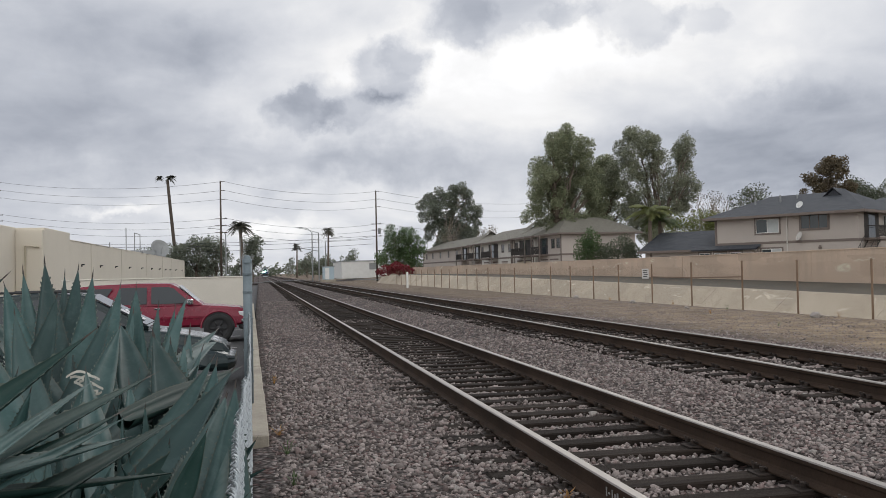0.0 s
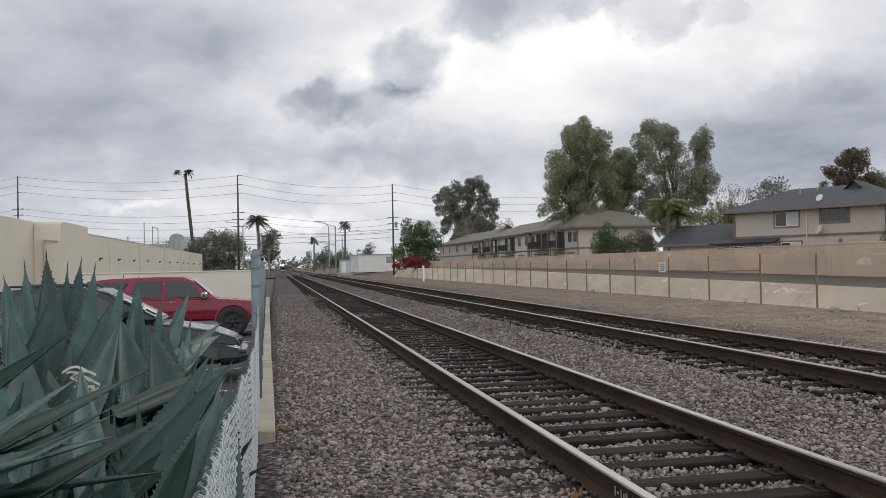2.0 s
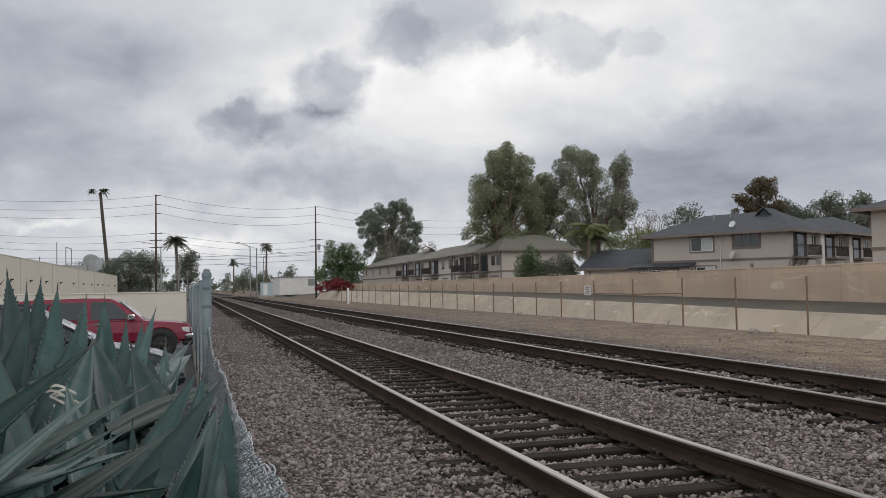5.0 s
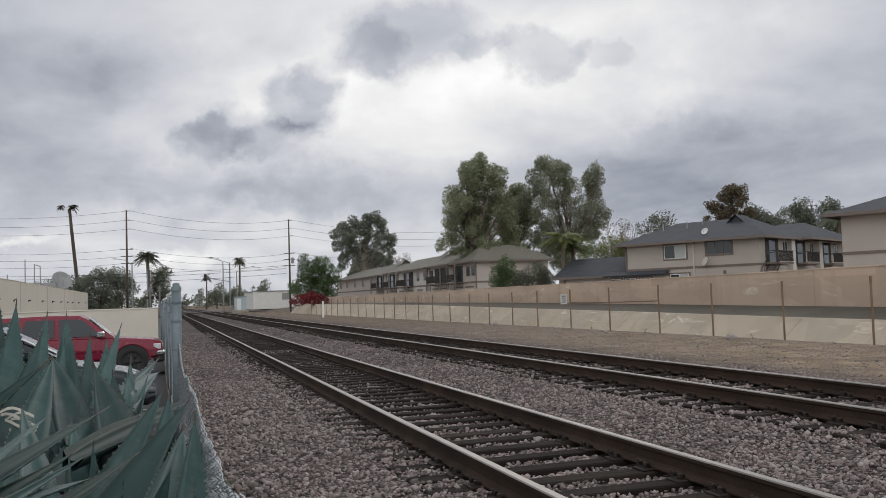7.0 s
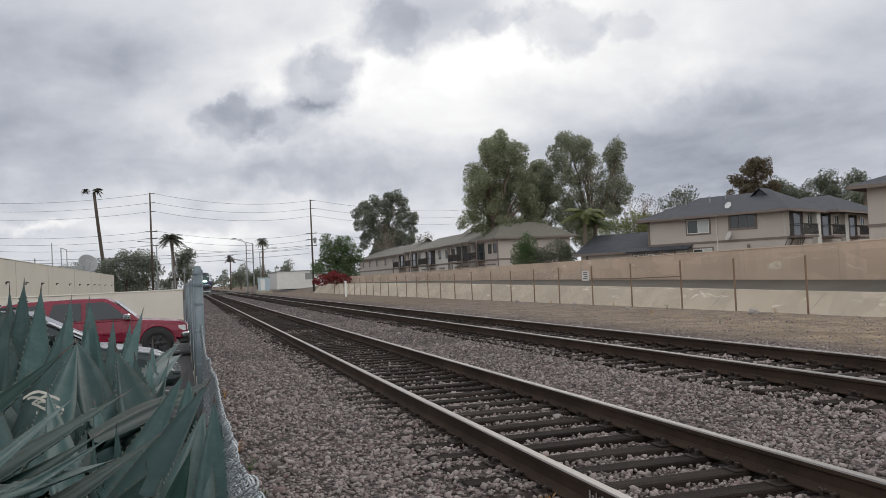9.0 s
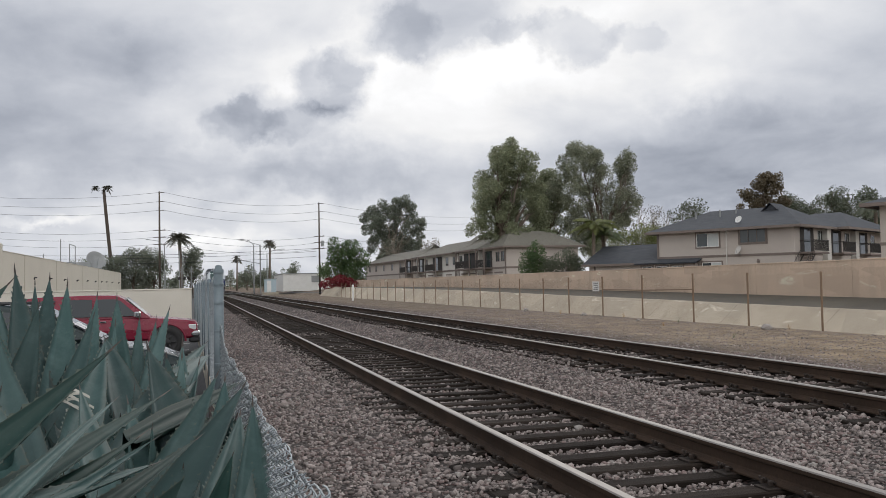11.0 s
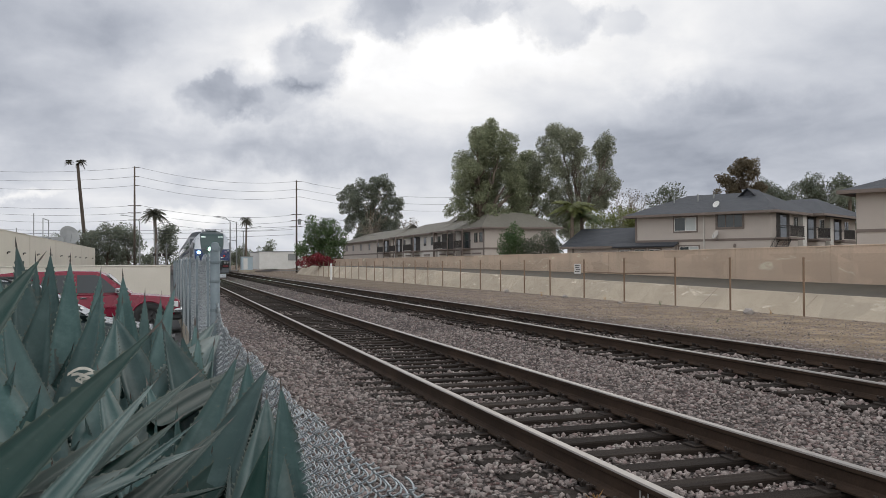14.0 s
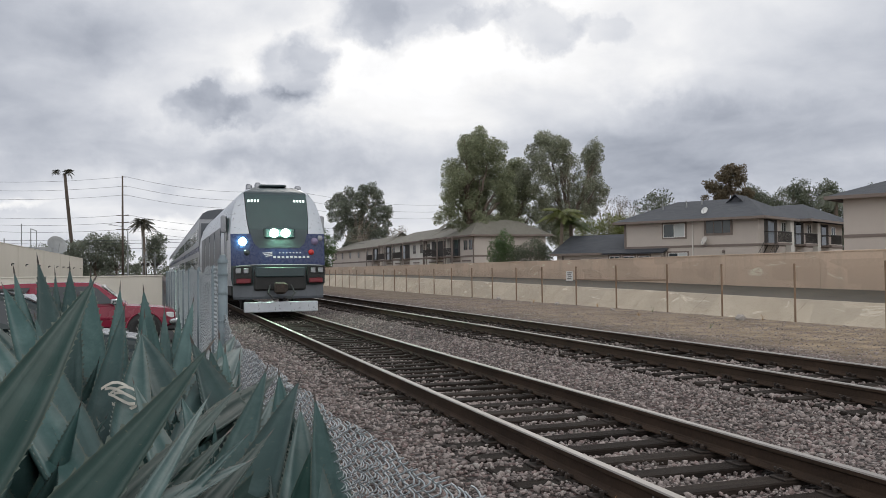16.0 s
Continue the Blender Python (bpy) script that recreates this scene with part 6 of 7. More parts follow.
def sedan(label, m, paint, screen=None, rack=False):
    c = thing("sedan", label, "car", m)
    body = ring_loft([(-2.28, 0.66, 0.64, 0.42, 0.78, 0.08), (-2.1, 0.80, 0.76, 0.32, 0.92, 0.10), (-1.3, 0.86, 0.80, 0.25, 0.94, 0.10), (0.6, 0.86, 0.80, 0.25, 0.92, 0.10), (1.3, 0.86, 0.76, 0.25, 0.84, 0.14), (1.95, 0.84, 0.68, 0.27, 0.72, 0.16), (2.2, 0.74, 0.58, 0.34, 0.62, 0.10), (2.27, 0.60, 0.50, 0.40, 0.54, 0.05)])
    part("body", body, paint, c)
    cab = ring_loft([(-1.75, 0.72, 0.58, 0.88, 0.94, 0.02), (-1.0, 0.76, 0.58, 0.88, 1.36, 0.08), (-0.3, 0.78, 0.58, 0.88, 1.42, 0.09), (0.25, 0.78, 0.56, 0.88, 1.36, 0.08), (1.15, 0.74, 0.58, 0.86, 0.90, 0.02)])
    part("cabin", cab, paint, c)
    for s in (-1, 1):
        for pts in ([(-0.2, 0.96), (0.86, 0.93), (0.28, 1.27), (-0.2, 1.32)], [(-1.2, 0.97), (-0.28, 0.96), (-0.28, 1.32), (-0.92, 1.27)]):
            g = Geo()
            face = [(x, s * lerp(0.795, 0.66, (z - 0.88) / 0.45), z) for x, z in pts]
            g.quad(*(face if s < 0 else reversed(face)))
            part("side_window", g, M_CARGLASS, c)
        for wx in (-1.32, 1.36):
            arch = [(wx + 0.37 * math.cos(math.pi * k / 12), 0.30 + 0.38 * math.sin(math.pi * k / 12)) for k in range(13)]
            part("wheel_arch", prism(arch, min(s * 0.8, s * 0.868), max(s * 0.8, s * 0.868)), M_BLACKPLASTIC, c)
            wheel(c, wx, s * 0.76, 0.31, 0.2, M_SILVERCAR)
        lamp = ring_loft([(1.86, 0.15, 0.13, 0.52, 0.70, 0.03), (2.08, 0.14, 0.11, 0.50, 0.66, 0.03), (2.22, 0.09, 0.07, 0.48, 0.58, 0.02)])
        part("headlamp", lamp, M_LAMP, c, m=pose(0.02, s * 0.60, 0.02, 0, 0, -s * 12))
        part("door_mirror", Geo().box(0.62, 0.76, min(s * 0.82, s * 0.98), max(s * 0.82, s * 0.98), 0.94, 1.07, 0.03), paint, c)
    for a, b in (((1.10, 0.60, 0.92), (0.30, 0.50, 1.35)), ((-1.70, 0.58, 0.96), (-1.05, 0.50, 1.34))):
        g = Geo()
        e = 0.012 if a[0] > 0 else -0.012
        g.quad((a[0] + e, -a[1], a[2] + 0.01), (a[0] + e, a[1], a[2] + 0.01), (b[0] + e, b[1], b[2] + 0.01), (b[0] + e, -b[1], b[2] + 0.01))
        part("windscreen", g, M_CARGLASS, c)
        if screen and a[0] > 0:
            for y0, y1, t0, t1 in ((-0.50, -0.24, 0.25, 0.62), (-0.20, 0.12, 0.10, 0.45)):
                q = Geo()
                q.quad(*[(lerp(a[0], b[0], t) + 0.02, y, lerp(a[2], b[2], t) + 0.02) for t, y in ((t0, y0), (t0, y1), (t1, y1), (t1, y0))])
                part("sunshade", q, screen, c, "crumpled silver sunshade panel")
    if rack:
        for s in (-0.5, 0.5):
            part("roof_rail", Geo().tube([(-1.0, s, 1.36), (-0.9, s, 1.415), (0.1, s, 1.415), (0.2, s, 1.36)], 0.018, 6), M_BLACKPLASTIC, c)
    part("front_bumper", ring_loft([(2.0, 0.84, 0.82, 0.24, 0.46, 0.06), (2.26, 0.76, 0.74, 0.25, 0.46, 0.06), (2.36, 0.58, 0.56, 0.28, 0.44, 0.05)]), paint, c)
    part("air_intake", Geo().box(2.30, 2.375, -0.40, 0.40, 0.30, 0.36, 0.01), M_BLACKPLASTIC, c)
    part("grille", Geo().box(2.20, 2.285, -0.32, 0.32, 0.50, 0.58, 0.01), M_BLACKPLASTIC, c)
    return c


suv("red four-door SUV parked nose to the railway fence", pose(-2.72, 25.4, LOT, 0, 0, 0), M_REDCAR)
near_car = sedan("dark teal crossover with a silver sunshade in its windscreen", pose(-3.25, 15.4, LOT, 0, 0, 0), M_TEALCAR, M_SHADE, True)
near_car.scale = (1.13, 1.0, 1.17)
sedan("white car parked behind the boundary wall", pose(38.2, 62.0, 0.6, 0, 0, -60), M_WHITECAR)
suv("black car parked behind the boundary wall", pose(46.0, 55.0, 0.55, 0, 0, -55), M_BLACKCAR)
sedan("dark parked car beside the street trees", pose(-9.0, 172, 0.0, 0, 0, 0), M_BLACKCAR)


# ---- agaves ----
def agave_leaf(name, length, width, curl, twist, mat, seed):
    """A thick toothed leaf along +x: hollow above, keeled below, narrowing to a spine. curl bends it down (+) or up (-)."""
    rnd = random.Random(seed)
    n, g, uv = 18, Geo(), []
    ang, x, z = 0.0, 0.0, 0.0
    rows = []
    for j in range(n + 1):
        t = j / n
        w = width * (0.66 + 0.34 * min(1, t / 0.42)) * (1 - max(0, (t - 0.26) / 0.74) ** 1.45) * 0.5 + 0.002
        thick = width * 0.30 * (1 - t) ** 1.1 + 0.004
        cup = w * (0.62 - 0.15 * t)
        tw = twist * t
        row = []
        for k, (u, up) in enumerate(((-1, 1), (-0.5, 0.25), (0, 0), (0.5, 0.25), (1, 1), (0.55, 0.25), (0, -0.05), (-0.55, 0.25))):
            low = thick if k > 4 else 0.0
            yy, zz = u * w, up * cup - low
            yy, zz = yy * math.cos(tw) - zz * math.sin(tw), yy * math.sin(tw) + zz * math.cos(tw)
            row.append((x - zz * math.sin(ang), yy, z + zz * math.cos(ang)))
            uv.append((0.5 + 0.5 * u, t))
        rows.append(row)
        if j == n:
            break
        ang -= curl / n * (0.4 + 1.2 * t)
        x += length / n * math.cos(ang)
        z += length / n * math.sin(ang)
    for r in rows:
        g.v += r
    for j in range(n):
        for k in range(8):
            q = 8 * j
            g.f.append((q + k, q + (k + 1) % 8, q + 8 + (k + 1) % 8, q + 8 + k))
            g.mi.append(0)
    # teeth along both margins
    for j in range(2, n - 1):
        for k in (0, 4):
            a, b = Vector(rows[j][k]), Vector(rows[j + 1][k])
            out = (a - Vector(rows[j][2])).normalized()
            for m in range(2):
                c = a.lerp(b, (m + rnd.uniform(0.2, 0.6)) / 2)
                d = (b - a) * 0.14
                i = len(g.v)
                tip = c + out * width * rnd.uniform(0.025, 0.060) + (b - a) * rnd.uniform(-0.05, 0.2)
                g.v += [tuple(c - d), tuple(tip), tuple(c + d)]
                uv += [(0.0, j / n)] * 3
                g.f.append((i, i + 1, i + 2))
                g.mi.append(0)
    i = len(g.v)
    end = Vector((x, 0, z))
    g.v += [tuple(end + Vector((0, 0.004, 0))), tuple(end + Vector((0, -0.004, 0))), tuple(end + 0.05 * Vector((math.cos(ang), 0, math.sin(ang))))]
    uv += [(0.5, 1.0)] * 3
    g.f.append((i, i + 1, i + 2))
    g.mi.append(0)
    me = g.mesh(name, mat, True)
    layer = me.uv_layers.new(name="UVMap")
    for lp in me.loops:
        layer.data[lp.index].uv = uv[lp.vertex_index]
    return me


LEAVES = [agave_leaf("leaf", 1.0, 0.165 + 0.018 * (k % 3), (-0.35, -0.1, 0.15, 0.35, 0.6, -0.2)[k], (0.0, 0.25, -0.25, 0.1, -0.1, 0.35)[k], M_AGAVE if k % 3 else M_AGAVEPALE, k) for k in range(6)]
LEAVES += [agave_leaf("leaf", 1.0, 0.175, (-0.30, -0.16)[k], (-0.2, 0.1)[k], M_AGAVEGREENSHADE, 20 + k) for k in range(2)]


def place_leaf(plant, base, tip, kind, wide, roll=0.0):
    """A leaf from its base to its tip, both in the plant's space."""
    base, tip = Vector(base), Vector(tip)
    me = LEAVES[kind]
    end = Vector(me.vertices[18 * 8 + 2].co)
    chord = Vector((end.x, 0, end.z))
    d = tip - base
    s = d.length / chord.length
    pitch = math.atan2(chord.z, chord.x)
    yaw, up = math.atan2(d.y, d.x), math.atan2(d.z, math.hypot(d.x, d.y))
    m = Matrix.Translation(base) @ Euler((0, 0, yaw)).to_matrix().to_4x4() @ Euler((0, -(up - pitch), 0)).to_matrix().to_4x4() @ Euler((roll, 0, 0)).to_matrix().to_4x4() @ Matrix.Diagonal((s, s * wide, s * wide, 1))
    return part("leaf", me, None, plant, m=m)


def agave(x, y, z, size, n, seed, label, spread=1.0, extra=()):
    rnd = random.Random(seed)
    a = thing("agave", label, "agave plant", pose(x, y, z), group="agaves")
    core = Geo().lathe([(0.16 * size, -0.1), (0.20 * size, 0.12), (0.12 * size, 0.30 * size), (0.03, 0.5 * size), (0.0, 0.55 * size)], 10)
    part("heart", core, M_AGAVE, a, smooth=True)
    for k in range(n):
        t = k / n
        az = k * 2.39996 + rnd.uniform(-0.15, 0.15)
        el = radians(lerp(86, 22, t ** 0.9) + rnd.uniform(-6, 6)) / max(0.6, spread)
        L = size * rnd.uniform(0.86, 1.12) * (0.80 + 0.25 * math.sin(math.pi * min(1, t + 0.2)))
        r0 = 0.10 * size * (0.3 + t)
        base = (r0 * math.cos(az), r0 * math.sin(az), 0.10 + 0.28 * size * (1 - t))
        kind = rnd.choice((0, 1, 2) if t < 0.4 else (1, 2, 3, 5) if t < 0.75 else (2, 3, 4))
        tip = (base[0] + L * math.cos(el) * math.cos(az), base[1] + L * math.cos(el) * math.sin(az), base[2] + L * math.sin(el))
        place_leaf(a, base, tip, kind, rnd.uniform(1.2, 1.5), rnd.uniform(-0.35, 0.35))
    for base, tip, kind, wide, roll in extra:
        off, b, t = Vector((x, y, z)), Vector(base), Vector(tip)
        # the hidden foot of the leaf runs on down to the heart of the plant
        grow = min(1.95, max(1.25, (t.z - 0.15) / max(0.05, t.z - b.z)))
        b = t + (b - t) * grow
        place_leaf(a, b - off, t - off, kind, wide * grow ** -0.15, roll)
    return a


LEFT_LEAVES = [
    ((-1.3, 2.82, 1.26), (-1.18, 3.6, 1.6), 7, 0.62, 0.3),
    ((-1.24, 2.18, 1.06), (-0.86, 3.26, 1.48), 6, 0.55, 0.4),
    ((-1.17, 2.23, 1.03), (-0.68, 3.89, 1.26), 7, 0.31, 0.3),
    ((-1.12, 2.32, 1.03), (-0.77, 3.5, 1.21), 6, 0.40, 0.5),
    ((-0.91, 2.89, 0.87), (-0.54, 3.89, 1.01), 7, 0.38, 0.3),
    ((-1.08, 2.45, 1.01), (-0.67, 3.31, 0.99), 1, 0.44, 0.2),
    ((-1.04, 2.5, 0.98), (-0.69, 3.37, 1.14), 5, 0.22, 0.7),
    ((-0.98, 2.62, 0.96), (-0.77, 3.4, 1.07), 2, 0.23, 0.8),
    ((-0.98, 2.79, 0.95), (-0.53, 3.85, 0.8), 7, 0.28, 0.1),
    ((-1.42, 2.92, 1.24), (-1.33, 3.7, 1.32), 6, 0.40, 0.2),
    ((-1.04, 2.64, 0.85), (-1.02, 3.2, 0.98), 1, 0.74, 0.0),
]
RIGHT_LEAVES = [
    ((-0.71, 4.02, 0.62), (-0.43, 4.8, 1.09), 1, 0.81, 0.0),
    ((-0.67, 3.72, 0.49), (-0.3, 4.5, 1.04), 2, 1.00, 0.1),
    ((-0.76, 3.65, 0.62), (-0.36, 4.3, 0.89), 6, 1.02, 0.2),
    ((-0.47, 3.57, 0.71), (-0.41, 3.7, 0.88), 7, 1.46, 0.6),
    ((-0.68, 4.39, 0.7), (-0.52, 5.3, 1.21), 0, 0.62, 0.0),
    ((-0.63, 4.81, 0.72), (-0.68, 5.2, 1.14), 1, 1.47, 0.0),
    ((-0.63, 4.43, 0.48), (-0.58, 5.6, 1.23), 0, 0.87, -0.1),
    ((-0.59, 4.68, 0.7), (-0.79, 5.2, 1.16), 1, 1.98, 0.1),
    ((-0.64, 5.12, 0.88), (-0.41, 5.9, 1.06), 3, 0.93, 0.2),
    ((-0.69, 5.42, 0.87), (-0.44, 6.2, 1.12), 2, 0.73, 0.3),
    ((-0.56, 4.85, 0.93), (-0.31, 5.5, 1.0), 7, 0.67, 0.4),
    ((-0.52, 3.85, 0.63), (-0.38, 4.5, 0.89), 6, 1.21, 0.2),
]
FENCE_LEAVES = [
    ((-0.33, 3.48, 0.49), (-0.29, 4.2, 1.0), 1, 1.04, 0.1),
    ((-0.45, 3.76, 0.46), (-0.39, 4.6, 1.06), 2, 0.89, 0.0),
    ((-0.56, 4.28, 0.52), (-0.32, 5.0, 0.89), 3, 0.96, 0.2),
    ((-0.64, 4.48, 0.43), (-0.6, 5.2, 1.15), 0, 1.00, 0.0),
    ((-0.42, 4.1, 0.68), (-0.34, 4.7, 0.79), 5, 1.12, 0.3),
    ((-0.42, 3.7, 0.67), (-0.34, 4.3, 0.94), 1, 1.19, 0.1),
]
MID_LEAVES = [
    ((-1.21, 6.05, 0.84), (-1.2, 6.8, 1.49), 1, 0.71, 0.0),
    ((-0.98, 5.9, 0.79), (-1.04, 6.5, 1.44), 2, 0.85, 0.0),
    ((-0.9, 6.0, 0.77), (-0.92, 6.6, 1.38), 0, 0.75, 0.1),
    ((-0.87, 6.05, 0.66), (-0.8, 6.8, 1.34), 5, 0.60, -0.1),
    ((-0.84, 6.05, 0.64), (-0.68, 6.8, 1.3), 3, 0.65, 0.1),
    ((-1.23, 5.35, 0.82), (-1.14, 6.1, 1.38), 1, 0.70, -0.2),
    ((-1.03, 5.6, 0.76), (-1.03, 6.2, 1.35), 0, 0.75, 0.0),
    ((-0.94, 5.45, 0.94), (-1.05, 5.9, 1.23), 2, 1.11, 0.2),
    ((-1.07, 5.1, 0.9), (-1.04, 5.7, 1.23), 1, 0.91, 0.0),
    ((-0.8, 4.4, 0.68), (-0.85, 5.0, 1.05), 5, 0.59, 0.3),
    ((-0.95, 4.25, 0.81), (-1.06, 4.7, 1.06), 1, 0.99, 0.1),
    ((-0.73, 4.1, 0.57), (-0.83, 4.7, 0.96), 2, 0.83, 0.2),
]
BACK_LEAVES = [
    ((-1.57, 5.96, 0.81), (-1.84, 6.67, 1.63), 0, 0.86, 0.0),
    ((-1.5, 5.94, 0.84), (-1.72, 6.73, 1.66), 1, 0.96, 0.1),
    ((-1.49, 6.11, 0.75), (-1.63, 6.98, 1.67), 0, 0.61, 0.0),
    ((-1.47, 6.35, 0.83), (-1.55, 7.1, 1.58), 2, 0.75, 0.0),
    ((-1.33, 5.93, 0.82), (-1.38, 6.75, 1.57), 1, 0.81, -0.1),
    ((-1.64, 5.7, 1.07), (-2.1, 6.3, 1.53), 5, 0.71, 0.0),
    ((-1.59, 5.6, 0.99), (-1.84, 6.2, 1.48), 2, 0.82, 0.1),
    ((-1.53, 4.8, 0.96), (-1.87, 5.4, 1.42), 1, 0.90, 0.0),
    ((-1.41, 5.05, 0.91), (-1.35, 5.5, 1.44), 5, 1.03, -0.2),
    ((-1.37, 4.85, 0.94), (-1.57, 5.3, 1.35), 0, 1.08, 0.1),
]


AGAVES = [
    (-1.60, 6.10, 0.0, 0.80, 16, 1, "tall blue-green agave with upright toothed leaves", 1.0, BACK_LEAVES),
    (-1.00, 5.90, 0.0, 0.62, 16, 2, "blue-green agave crowded among taller ones", 1.0, MID_LEAVES),
    (-1.20, 2.30, 0.0, 0.62, 12, 3, "large grey-green agave with long leaves reaching over the fence", 0.8, LEFT_LEAVES),
    (-0.62, 4.20, 0.0, 0.60, 18, 4, "blue-green agave leaning against the wire fence", 1.0, RIGHT_LEAVES),
    (-0.88, 4.85, 0.0, 0.64, 22, 11, "low blue-green agave in a crowded clump"),
    (-0.58, 3.45, 0.0, 0.50, 18, 12, "young blue-green agave beside the wire fence", 1.0, FENCE_LEAVES),
    (-1.85, 3.60, 0.0, 0.80, 22, 13, "large grey-green agave in a crowded clump"),
    (-2.20, 5.40, 0.0, 0.95, 24, 5, "large grey-green agave in a crowded clump"),
    (-1.55, 4.70, 0.0, 0.74, 24, 6, "broad blue-green agave with splayed leaves"),
    (-1.10, 3.70, 0.0, 0.58, 22, 7, "broad blue-green agave with splayed leaves"),
    (-2.40, 4.20, 0.0, 0.95, 26, 8, "large grey-green agave in a crowded clump"),
    (-3.10, 5.60, 0.0, 1.10, 26, 9, "tall grey-green agave at the back of the clump"),
    (-0.60, 5.20, 0.0, 0.52, 18, 10, "young blue-green agave beside the wire fence"),
]
for row in AGAVES:
    agave(*row)

# withered leaf and a dry shrub among the agaves
for k, (x, y, z) in enumerate(((-1.22, 5.02, 0.99), (-1.18, 5.06, 0.96))):
    g = Geo()
    for j in range(4):
        pts = [(0.02 * j + 0.16 * s, 0.03 * j, 0.05 * math.sin(3 * s + j) - 0.05 * j) for s in [q / 5 for q in range(6)]]
        g.grid([[p for p in pts], [(px, py + 0.012, pz + 0.022) for px, py, pz in pts]])
    solo("withered_leaf", g, M_AGAVEDRY, "pale withered leaf curled on an agave", "leaf", group="withered leaves", m=pose(x, y, z) @ Matrix.Diagonal((0.8, 0.7, 0.6, 1)))
shrub = thing("shrub", "small dry orange and yellow shrub between agaves", "shrub", pose(-1.95, 3.9, 0.0))
part("stem", Geo().tube([(0, 0, 0), (0.05, 0, 0.4), (0.02, 0.03, 0.8)], [0.02, 0.015, 0.008], 6), M_BARK, shrub)
part("crown", leaf_cloud([(0, 0, 0.75, 0.20, 0.22), (0.10, 0.02, 0.55, 0.2, 0.2), (-0.1, 0, 0.6, 0.2, 0.2)], 1400, 0.02, random.Random(77)), M_ORANGE, shrub)


def tuft(x, y, h, seed):
    rnd = random.Random(seed)
    g = Geo()
    for _ in range(16):
        a, l = rnd.uniform(0, 6.28), rnd.uniform(0.04, 0.14)
        t = (l * math.cos(a), l * math.sin(a), h * rnd.uniform(0.5, 1.0))
        s = Vector((-math.sin(a), math.cos(a), 0)) * 0.006
        g.quad((s.x, s.y, 0), (-s.x, -s.y, 0), (t[0] * 0.5, t[1] * 0.5, t[2] * 0.7))
        g.quad((t[0] * 0.5 + s.x, t[1] * 0.5 + s.y, t[2] * 0.7), (t[0] * 0.5 - s.x, t[1] * 0.5 - s.y, t[2] * 0.7), t)
    solo("weed_tuft", g, M_ORANGE if seed % 3 else M_GREEN, "small dry weed tuft growing in ballast", "weed", group="weeds", m=pose(x, y, gz(x, y)))


for k, (x, y, h) in enumerate(((1.86, 4.7, 0.16), (1.80, 5.3, 0.10), (0.05, 7.4, 0.15), (0.0, 8.3, 0.10), (15.6, 21.0, 0.2), (15.4, 26.5, 0.22), (15.7, 31.0, 0.25), (15.2, 36.0, 0.2), (12.4, 19.0, 0.12), (13.6, 24.4, 0.14), (0.02, 12.2, 0.14), (0.06, 6.3, 0.12))):
    tuft(x, y, h, 100 + k)
rock = Geo()
v, f = ico()
rr = random.Random(3)
rock.v = [tuple(float(q) * 0.16 * rr.uniform(0.75, 1.15) for q in p) for p in v]
rock.f = [tuple(int(q) for q in t) for t in f]
rock.mi = [0] * len(rock.f)
rock_me = rock.mesh("rock", M_STONE)
for x, y, s in ((15.3, 21.6, 1.0), (15.2, 33.6, 0.8), (14.9, 28.4, 0.5), (15.5, 41.0, 0.9)):
    r = part("rock", rock_me, None, None, m=pose(x, y, gz(x, y) + 0.05 * s, 0, 0, 70 * s) @ Matrix.Diagonal((s * 1.5, s, s * 0.8, 1)))
    tagged(r, "brown-grey rock lying at the fence foot", "rock", "rocks")


# ---- train ----
M_SILVER = worn("silver_train_paint", (0.50, 0.53, 0.57), (0.44, 0.47, 0.51), 0.32, 0.45, 0.6, 10, 0.5, 0.06, local=True)
M_BLUE = worn("deep_blue_train_paint", (0.010, 0.023, 0.088), (0.013, 0.030, 0.105), 0.28, 0.0, 0.6, 10, 0.5, 0.08, local=True)
M_TEAL = worn("slate_green_train_paint", (0.030, 0.050, 0.055), (0.042, 0.064, 0.070), 0.35, 0.0, 0.6, 10, 0.5, 0.08, local=True)
M_STAINLESS = worn("fluted_stainless_steel", (0.34, 0.35, 0.37), (0.26, 0.27, 0.29), 0.38, 0.7, 0.5, 10, 0.6, 0.12, local=True)
M_DARKSIDE = worn("dark_grey_carriage_paint", (0.075, 0.085, 0.10), (0.10, 0.11, 0.12), 0.4, 0.1, 0.6, 10, 0.5, 0.1, local=True)
M_UNDER = worn("grimy_underframe", (0.022, 0.023, 0.024), (0.045, 0.043, 0.041), 0.8, 0.1, 1.0, 14, 0.6, 0.25, local=True)
M_WINDSCREEN = glass_material("locomotive_windscreen", (0.030, 0.055, 0.055), 0.05)
M_HEADLIGHT = glow_material("lit_headlight", (0.62, 1.0, 0.70), 320.0)
M_DITCH = glow_material("lit_ditch_light", (0.60, 1.0, 0.68), 160.0)
M_VIOLETLAMP = glass_material("violet_lamp_glass", (0.16, 0.13, 0.22), 0.12)
M_NUMBER = glow_material("lit_number_box", (0.8, 0.95, 0.9), 0.9)
M_LETTER = worn("white_lettering", (0.72, 0.74, 0.76), (0.66, 0.68, 0.70), 0.5)
M_REDPAINT = worn("red_step_paint", (0.17, 0.018, 0.026), (0.12, 0.016, 0.022), 0.5, 0, 2, 20, 0.5, 0.15, local=True)


def half_width(z):
    return curve1([(0.3, 1.28), (0.9, 1.44), (1.2, 1.50), (2.7, 1.50), (3.2, 1.45), (3.7, 1.32), (4.05, 1.12), (4.25, 0.85), (4.36, 0.5), (4.40, 0.0)], z)


